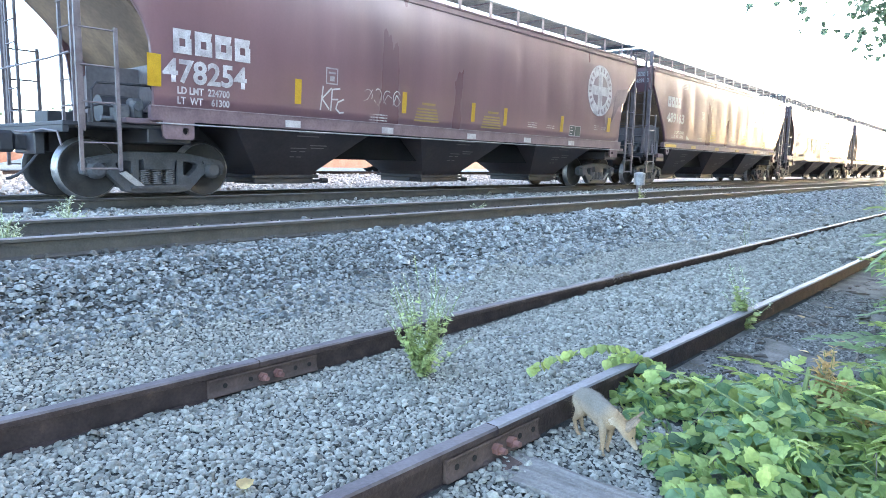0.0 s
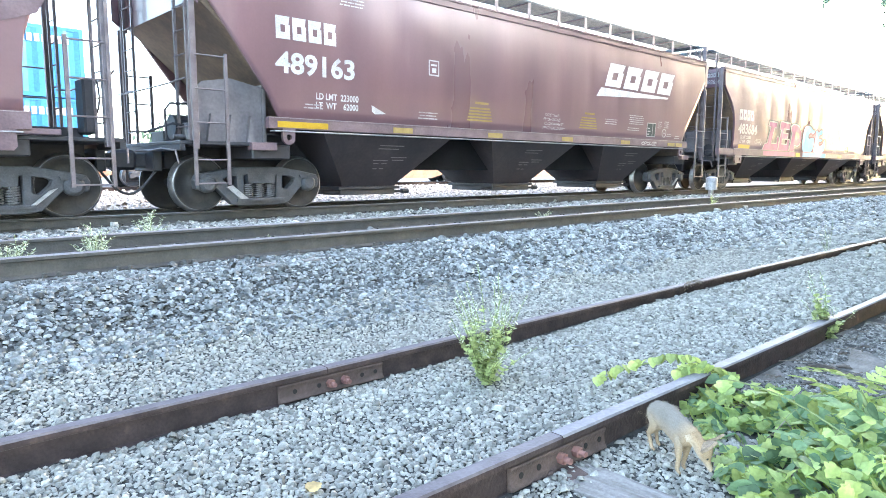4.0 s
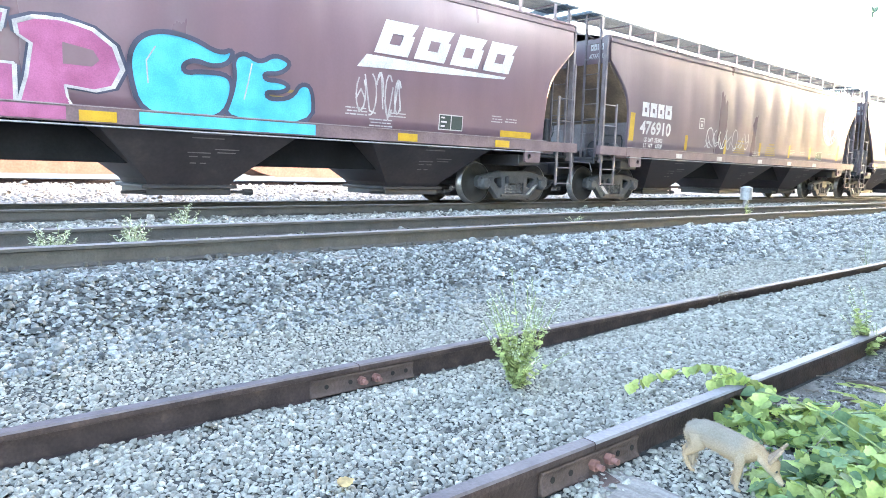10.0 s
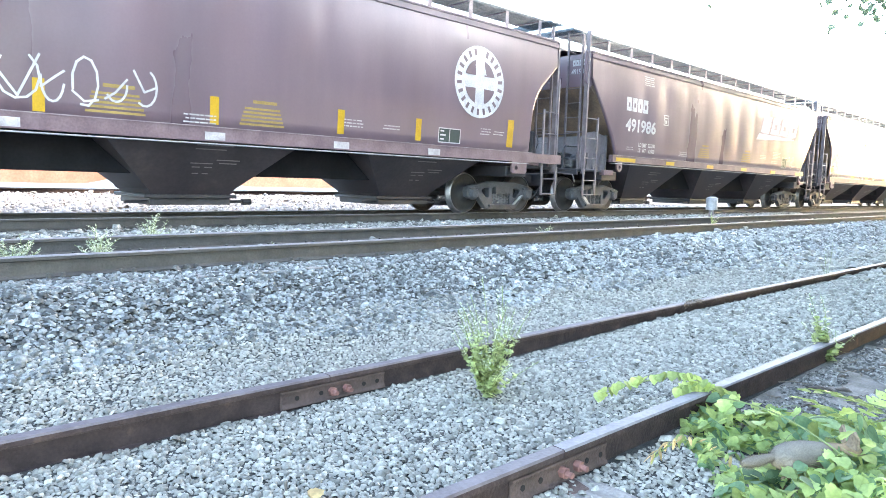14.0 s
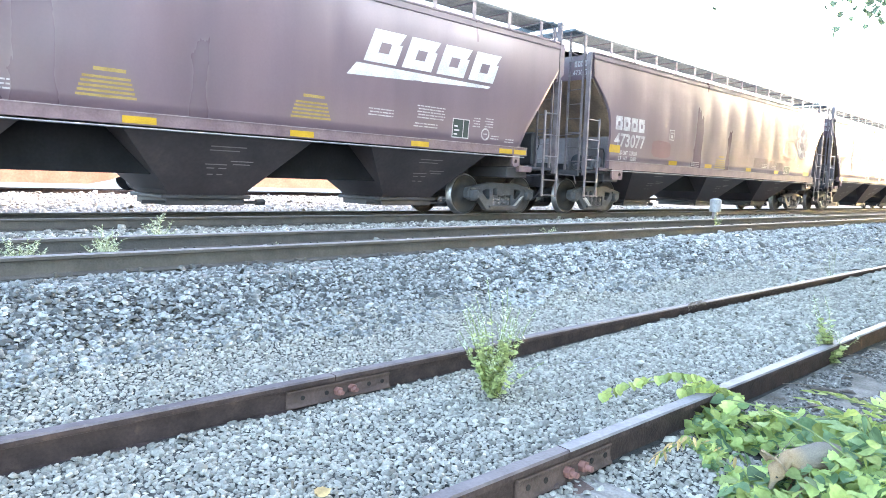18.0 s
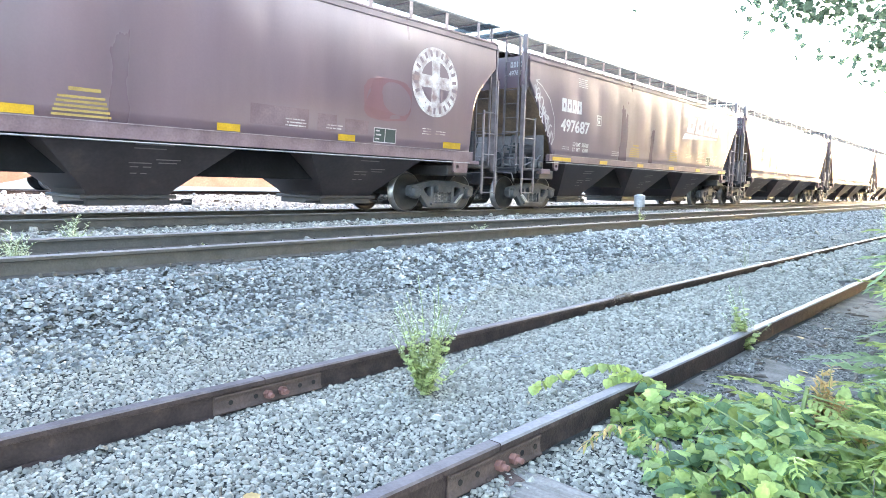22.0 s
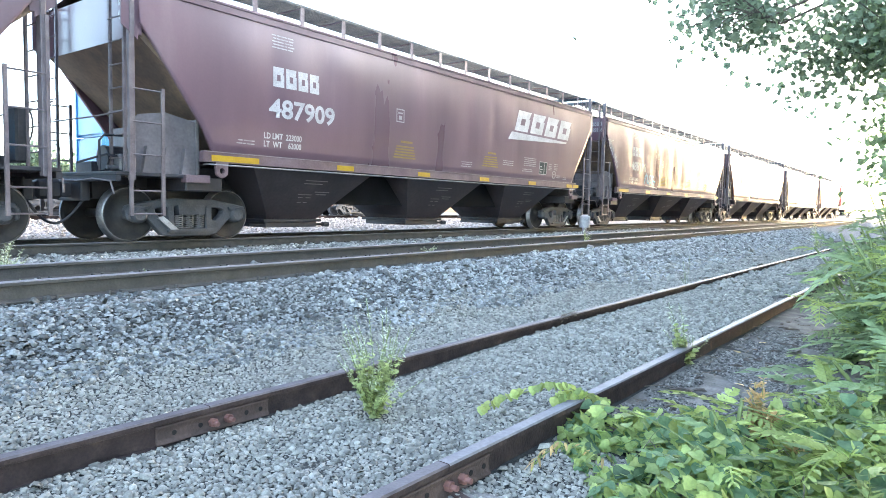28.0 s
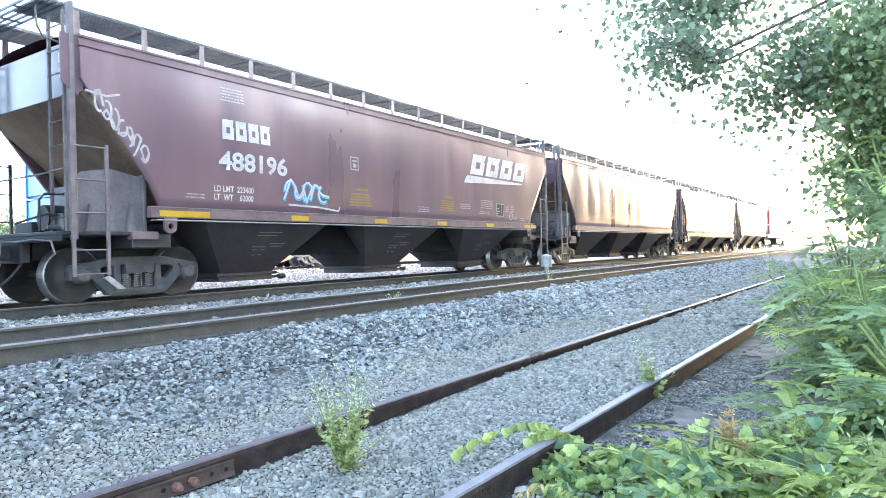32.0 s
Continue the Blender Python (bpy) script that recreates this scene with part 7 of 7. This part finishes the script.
fox = empty("fox", "young grey-tan fox nosing among the vine leaves", "fox")
fox.scale = (0.66, 0.66, 0.66)
part("body", furry(loft([(-0.215, 0.235, 0.012, 0.014), (-0.198, 0.242, 0.05, 0.056), (-0.150, 0.25, 0.07, 0.076), (-0.080, 0.262, 0.070, 0.083), (0.000, 0.261, 0.068, 0.084), (0.070, 0.252, 0.068, 0.087), (0.130, 0.249, 0.064, 0.084), (0.170, 0.259, 0.056, 0.07), (0.205, 0.27, 0.048, 0.056), (0.228, 0.275, 0.03, 0.036)]), 0.014, 1), F_BODY, fox, "grey back and buff belly", True)
fox_head = part("head", furry(loft([(-0.03, -0.005, 0.04, 0.046), (0.03, 0.008, 0.036, 0.042), (0.07, 0.02, 0.046, 0.045), (0.10, 0.024, 0.056, 0.046), (0.13, 0.018, 0.046, 0.038), (0.152, 0.008, 0.026, 0.026), (0.185, 0.0, 0.017, 0.018), (0.215, -0.002, 0.012, 0.013), (0.225, -0.002, 0.006, 0.006)]), 0.012, 2), F_HEAD, fox, "buff face with a pale muzzle", True)
for s in (-1, 1):
    bm = bmesh.new()
    rim = [(0.058, s * 0.010, 0.05), (0.060, s * 0.024, 0.122), (0.060, s * 0.056, 0.162), (0.072, s * 0.088, 0.12), (0.088, s * 0.078, 0.045)]
    a = [bm.verts.new(p) for p in rim]
    b = [bm.verts.new((x - 0.016, y, z - 0.004)) for x, y, z in rim]
    c0 = bm.verts.new((0.052, s * 0.046, 0.095))
    for i in range(4):
        bm.faces.new((a[i], a[i + 1], c0))
        bm.faces.new((b[i + 1], b[i], a[i], a[i + 1]))
    bm.faces.new(b)
    bmesh.ops.recalc_face_normals(bm, faces=bm.faces[:])
    part("ear", bm, F_EAR, fox_head, "large pointed brown ear")
    bm = bmesh.new()
    bmesh.ops.create_uvsphere(bm, u_segments=10, v_segments=8, radius=0.008)
    e = part("eye", bm, F_NOSE, fox_head, "", True)
    e.matrix_basis = pose(0.137, s * 0.032, 0.032)
bm = bmesh.new()
bmesh.ops.create_uvsphere(bm, u_segments=10, v_segments=8, radius=0.010)
e = part("nose", bm, F_NOSE, fox_head, "", True)
e.matrix_basis = pose(0.222, 0, 0.002)
fox_tail = part("tail", furry(loft([(0.02, 0.0, 0.015, 0.016), (-0.03, -0.002, 0.02, 0.022), (-0.09, -0.006, 0.029, 0.031), (-0.15, -0.008, 0.031, 0.033), (-0.20, -0.006, 0.022, 0.024), (-0.235, -0.004, 0.006, 0.006)]), 0.03, 3), F_TAIL, fox, "bushy grey tail", True)
fox_legs = []
for nm, x, s in (("front_leg", 0.13, -1), ("front_leg", 0.13, 1), ("hind_leg", -0.14, -1), ("hind_leg", -0.14, 1)):
    bm = bmesh.new()
    if nm == "front_leg":
        pts = [((0, 0, 0.03), 0.042), ((0.0, 0, -0.06), 0.029), ((0.004, 0, -0.13), 0.017), ((0.0, 0, -0.198), 0.0135), ((0.012, 0, -0.215), 0.012), ((0.03, 0, -0.217), 0.008)]
    else:
        pts = [((0, 0, 0.03), 0.055), ((0.02, 0, -0.05), 0.045), ((-0.024, 0, -0.10), 0.025), ((-0.052, 0, -0.135), 0.017), ((-0.02, 0, -0.198), 0.0135), ((0.0, 0, -0.215), 0.012), ((0.02, 0, -0.217), 0.008)]
    rings = []
    for i, (c, rr) in enumerate(pts):
        d = (Vector(pts[min(i + 1, len(pts) - 1)][0]) - Vector(pts[max(i - 1, 0)][0])).normalized()
        u = Vector((0, 1, 0))
        v = d.cross(u).normalized()
        rings.append([bm.verts.new(Vector(c) + (u * math.cos(k * math.tau / 10) * 0.85 + v * math.sin(k * math.tau / 10)) * rr) for k in range(10)])
    for p, q in zip(rings[:-1], rings[1:]):
        for k in range(10):
            bm.faces.new((p[k], p[(k + 1) % 10], q[(k + 1) % 10], q[k]))
    bm.faces.new(rings[0][::-1])
    bm.faces.new(rings[-1])
    bmesh.ops.recalc_face_normals(bm, faces=bm.faces[:])
    lg = part(nm, furry(bm, 0.010, 9, 2.0), F_LEG, fox, "", True)
    lg.matrix_basis = pose(x, s * 0.036, 0.225)
    fox_legs.append((lg, x, s))

# shoot that springs up once the fox steps off it
spring_shoot = vine_shoot("vine_shoot", [(0.3, 0.0, 0.02), (0.2, 0.04, 0.08), (0.08, 0.03, 0.10), (0.0, 0.0, 0.07), (-0.06, -0.02, 0.03)], "dry yellowish vine shoot at the edge of the gravel", 30, 0.06, [leaf_mesh("leaf", "lance", 0.06, L_VINEY), leaf_mesh("leaf", "lance", 0.055, L_DRY)])



# ---- behind the train ----
BACK_Y, BACK_Z = 29.6, 0.50
back_track = empty("back_track", "yard track behind the grain train", "railway track", kind="structure")
for g in (0, GAUGE):
    rail("rail", back_track, BACK_Y - GAUGE / 2 + g, BACK_Z, 0, -60, 140, (M_RUST, M_HEADR))


def container(x, z, hgt, mat, label):
    """A 40-foot steel box with ribbed sides, corner posts and end frames."""
    th = empty("shipping_container", label, "shipping container", "stacked containers")
    th.matrix_basis = pose(x, BACK_Y, z)
    L, w = 12.19, 1.22
    bm = bmesh.new()
    n = 68
    for s in (-1, 1):
        prev = None
        for k in range(n + 1):
            xx = 0.16 + (L - 0.32) * k / n
            off = 0.04 if (k // 2) % 2 else 0.0
            cur = [bm.verts.new((xx, s * (w - off), 0.15)), bm.verts.new((xx, s * (w - off), hgt - 0.12))]
            if prev:
                bm.faces.new((prev[0], cur[0], cur[1], prev[1]) if s < 0 else (prev[1], cur[1], cur[0], prev[0]))
            prev = cur
    part("side_panel", bm, mat, th)
    for xx in (0, L - 0.16):
        for s in (-1, 1):
            bm = bmesh.new()
            box(bm, xx, xx + 0.16, min(s * w, s * (w - 0.14)), max(s * w, s * (w - 0.14)), 0, hgt, 0, 0.01)
            part("corner_post", bm, mat, th)
        bm = bmesh.new()
        box(bm, xx + 0.05, xx + 0.09, -w + 0.14, w - 0.14, 0.1, hgt - 0.1)
        part("end_panel", bm, mat, th)
    for z0, z1 in ((0, 0.15), (hgt - 0.12, hgt)):
        bm = bmesh.new()
        box(bm, 0.16, L - 0.16, -w, w, z0, z1)
        part("rail_frame", bm, mat, th)
    bm = bmesh.new()
    for k in range(9):
        box(bm, L - 2.6 + 0.24 * k, L - 2.6 + 0.24 * k + 0.17, -w - 0.012, -w - 0.004, hgt - 0.62, hgt - 0.34)
    part("marking", bm, M_WHITE, th, "plain white marking bars")
    return th


def well_car(x):
    th = empty("well_car", "orange-brown container well car on the yard track", "rail car", "well cars")
    th.matrix_basis = pose(x, BACK_Y, BACK_Z)
    for s in (-1, 1):
        bm = bmesh.new()
        prism(bm, [(-0.9, 0.62), (-0.3, 0.72), (0.6, 0.95), (11.6, 0.95), (12.5, 0.72), (13.1, 0.62), (12.6, 0.42), (11.8, 0.24), (0.4, 0.24), (-0.4, 0.42)], min(s * 1.42, s * 1.3), max(s * 1.42, s * 1.3))
        part("side_sill", bm, M_ORANGE, th)
        bm = bmesh.new()
        box(bm, -0.4, 12.6, min(s * 1.47, s * 1.25), max(s * 1.47, s * 1.25), 0.95, 1.0, 0, 0.01)
        part("top_flange", bm, M_ORANGE, th)
    for e in (-2.6, 14.8):
        bm = bmesh.new()
        box(bm, e - 1.6, e + 1.6, -0.5, 0.5, 0.72, 0.98, 0, 0.03)
        part("end_deck", bm, M_ORANGE, th)
        fr = part("truck", side_frame(1), M_STEEL, th)
        fr.matrix_basis = pose(e, -1.0, 0)
        for a in (-AXLE, AXLE):
            ws = part("wheelset", wheelset_mesh(), (M_WHEEL, M_TREAD), th)
            ws.matrix_basis = pose(e + a, 0, 0.457)
    return th


for k in range(-2, 6):
    x0 = 13.55 + 18.0 * k - (0.12 if k < 0 else 0)
    well_car(x0)
    pale = k in (1, 4)
    container(x0, 1.28, 2.6, M_BLUE, "blue corrugated shipping container in a well car")
    container(x0, 3.92, 2.6, M_LBLUE if pale else M_BLUE, "pale blue corrugated shipping container stacked on another" if pale else "blue corrugated shipping container stacked on another")

# signal mast beyond the train
sg = empty("signal_mast", "railway signal head on a tall mast beyond the train", "railway signal")
sg.matrix_basis = pose(66.0, 15.0, 0.35)
bm = bmesh.new()
tube(bm, (0, 0, 0), (0, 0, 6.2), 0.09, 10)
part("mast", bm, M_GREY, sg)
bm = bmesh.new()
tube(bm, (-0.1, 0, 6.1), (0.1, 0, 6.1), 0.42, 16)
part("signal_head", bm, M_UNDER, sg)

far_tree = tree(24.0, 62.0, 6.0, [(0, 0, 4.2, 3.2, 2.4, 2.0), (2.4, 0.5, 3.2, 2.4, 2.0, 1.6)], 2500, 0.5, 51, 0.2, "card")
far_tree["label"] = "sunlit green tree on the far side of the yard"
far_tree["group"] = "far trees"
for k, (x, y) in enumerate(((15.0, 66.0), (34.0, 68.0), (6.0, 70.0), (46.0, 66.0), (-8, 72), (60, 70))):
    copy_thing(far_tree, pose(x, y, 0.2, 0, 0, 60 * (k + 1)))



# ---- what moves ----
SPEED = ((0, 4.433), (4, 4.389), (8, 4.409), (12, 4.401), (16, 4.419), (20, 4.466), (24, 4.459), (28, 4.425), (32, 4.456))


def travelled(t):
    s = 0.0
    for (a, va), (b, vb) in zip(SPEED[:-1], SPEED[1:]):
        if t <= a:
            break
        e = min(t, b)
        ve = va + (vb - va) * (e - a) / (b - a)
        s += (va + ve) / 2 * (e - a)
    return s


def motions():
    ts = [2.0 * k for k in range(17)]
    spin = [32.0 * k / 270 for k in range(271)]
    for car, xc in train:
        walk(car, [(t, pose(xc - travelled(t), TRAIN_Y + GAUGE / 2, TRAIN_Z)) for t in ts])
        for ob in car.children:
            if ob.name.startswith("wheelset"):
                p = ob.matrix_basis.translation.copy()
                walk(ob, [(t, pose(p.x, p.y, p.z, 0, -math.degrees(travelled(t) / 0.457), 0)) for t in spin])

    # the fox: seconds, x, y, heading, pitch, height
    go = [(0, 2.60, 1.35, -116, 6, 0.03), (1.5, 2.59, 1.33, -118, 9, 0.03), (4.5, 2.58, 1.31, -117, 8, 0.03), (5.3, 2.58, 1.31, -118, 8, 0.03), (6.1, 2.585, 1.305, -124, 8, 0.03), (6.6, 2.58, 1.30, -118, 8, 0.03), (7.0, 2.57, 1.29, -104, 9, 0.03), (7.5, 2.55, 1.27, -88, 2, 0.03),
          (8.0, 2.55, 1.26, -82, 9, 0.03), (10.0, 2.55, 1.25, -80, 9, 0.03), (10.5, 2.55, 1.25, -76, 3, 0.03), (11.3, 2.55, 1.24, -74, 3, 0.03), (11.7, 2.57, 1.20, -60, 0, 0.03), (12.0, 2.66, 1.12, -48, -9, 0.03),
          (12.25, 2.83, 1.01, -46, -3, 0.04), (12.5, 2.94, 0.95, -44, 0, 0.01), (13.0, 2.94, 0.90, -43, -2, 0.0), (13.4, 2.93, 0.88, -42, -2, 0.0), (15.5, 2.94, 0.92, -32, 4, 0.0), (16.0, 2.98, 0.92, -32, 5, 0.0), (16.35, 2.98, 0.91, -60, 4, -0.01), (16.6, 2.97, 0.89, -120, 2, -0.01),
          (16.8, 2.95, 0.86, -170, -4, -0.02), (17.0, 2.95, 0.86, -200, -6, -0.02), (17.5, 2.95, 0.86, -206, -6, -0.02), (18.0, 2.93, 0.87, -206, 2, 0.0), (18.5, 2.94, 0.87, -204, 2, 0.0), (19.0, 2.93, 0.875, -200, -20, 0.01), (19.5, 2.94, 0.875, -204, -28, 0.02), (19.75, 2.98, 0.87, -268, -12, 0.01), (20.0, 3.01, 0.88, -330, 2, 0.0),
          (20.25, 2.99, 0.84, -368, 0, 0.0), (20.5, 2.97, 0.81, -400, -3, 0.0), (21.0, 3.12, 0.77, -400, 8, -0.01), (21.5, 3.24, 0.76, -392, 8, -0.05), (22.1, 3.6, 0.66, -384, 8, -0.10), (32.0, 3.6, 0.66, -384, 8, -0.10)]
    walk(fox, [(t, pose(x, y, z, 0, p, h)) for t, x, y, h, p, z in go])
    nod = [(0, 46, 40), (1.5, 58, 24), (3.5, 58, 24), (4.6, 44, 46), (5.3, 46, 44), (6.0, 56, 16), (6.5, 54, 22), (7.1, 50, 26), (7.5, 12, 35), (7.9, 38, 10), (8.5, 36, 0), (10.1, 36, 0), (10.5, -4, 30), (11.0, 6, -55), (11.3, 6, -50), (11.7, -6, 10), (12.1, -18, 25), (12.6, -10, 10),
           (13.4, -14, 5), (15.5, 82, -20), (16.2, 82, -20), (16.6, 60, 0), (16.9, 0, 15), (17.5, -4, 12), (18.0, 52, 0), (18.5, 44, 0), (18.8, 18, -45), (19.0, 24, -88), (19.5, 22, -92), (20.0, 60, -20), (20.25, 25, -10), (20.5, -4, 0), (21.0, 50, 0), (32, 55, 0)]
    walk(fox_head, [(t, pose(0.205, 0, 0.275, 0, p, y)) for t, p, y in nod])
    walk(fox_tail, [(0, pose(-0.2, 0, 0.25, 0, -14, -76)), (6.5, pose(-0.2, 0, 0.25, 0, -14, -72)), (7.4, pose(-0.19, 0, 0.25, 0, -60, -20)), (8.0, pose(-0.18, 0, 0.25, 0, -100, -10)), (11.0, pose(-0.18, 0, 0.25, 0, -100, -10)), (11.6, pose(-0.2, 0, 0.25, 0, -50, 0)), (12.1, pose(-0.2, 0, 0.255, 0, 4, 0)),
                    (13.0, pose(-0.2, 0, 0.255, 0, -8, 8)), (16.2, pose(-0.2, 0, 0.255, 0, -2, 6)), (17.0, pose(-0.2, 0, 0.25, 0, -30, 20)), (20.0, pose(-0.2, 0, 0.25, 0, -20, -40)), (32, pose(-0.2, 0, 0.25, 0, -20, -40))])
    swing = [(0, 0), (6.8, 0), (7.1, 16), (7.5, 0), (7.9, -12), (8.3, 0), (11.5, 0), (11.8, 26), (12.1, -34), (12.4, 30), (12.7, -26), (13.1, 10), (13.6, 0), (16.2, 0), (16.5, 20), (16.9, -20), (17.3, 0), (19.6, 0), (20.2, 18), (20.8, -18), (21.5, 0), (32, 0)]
    for lg, x, s in fox_legs:
        k = s if x > 0 else -s
        rest_angle = (6 if s > 0 else -6)
        walk(lg, [(t, pose(x, s * 0.036, 0.225, 0, a * k + rest_angle, 0)) for t, a in swing])
    walk(spring_shoot, [(0, pose(2.90, 0.98, -0.06, 0, 0, -30)), (12.0, pose(2.90, 0.98, -0.06, 0, 0, -30)), (12.5, pose(2.61, 1.35, 0.06, 0, 0, -40)), (32, pose(2.61, 1.35, 0.06, 0, 0, -40))])


motions()
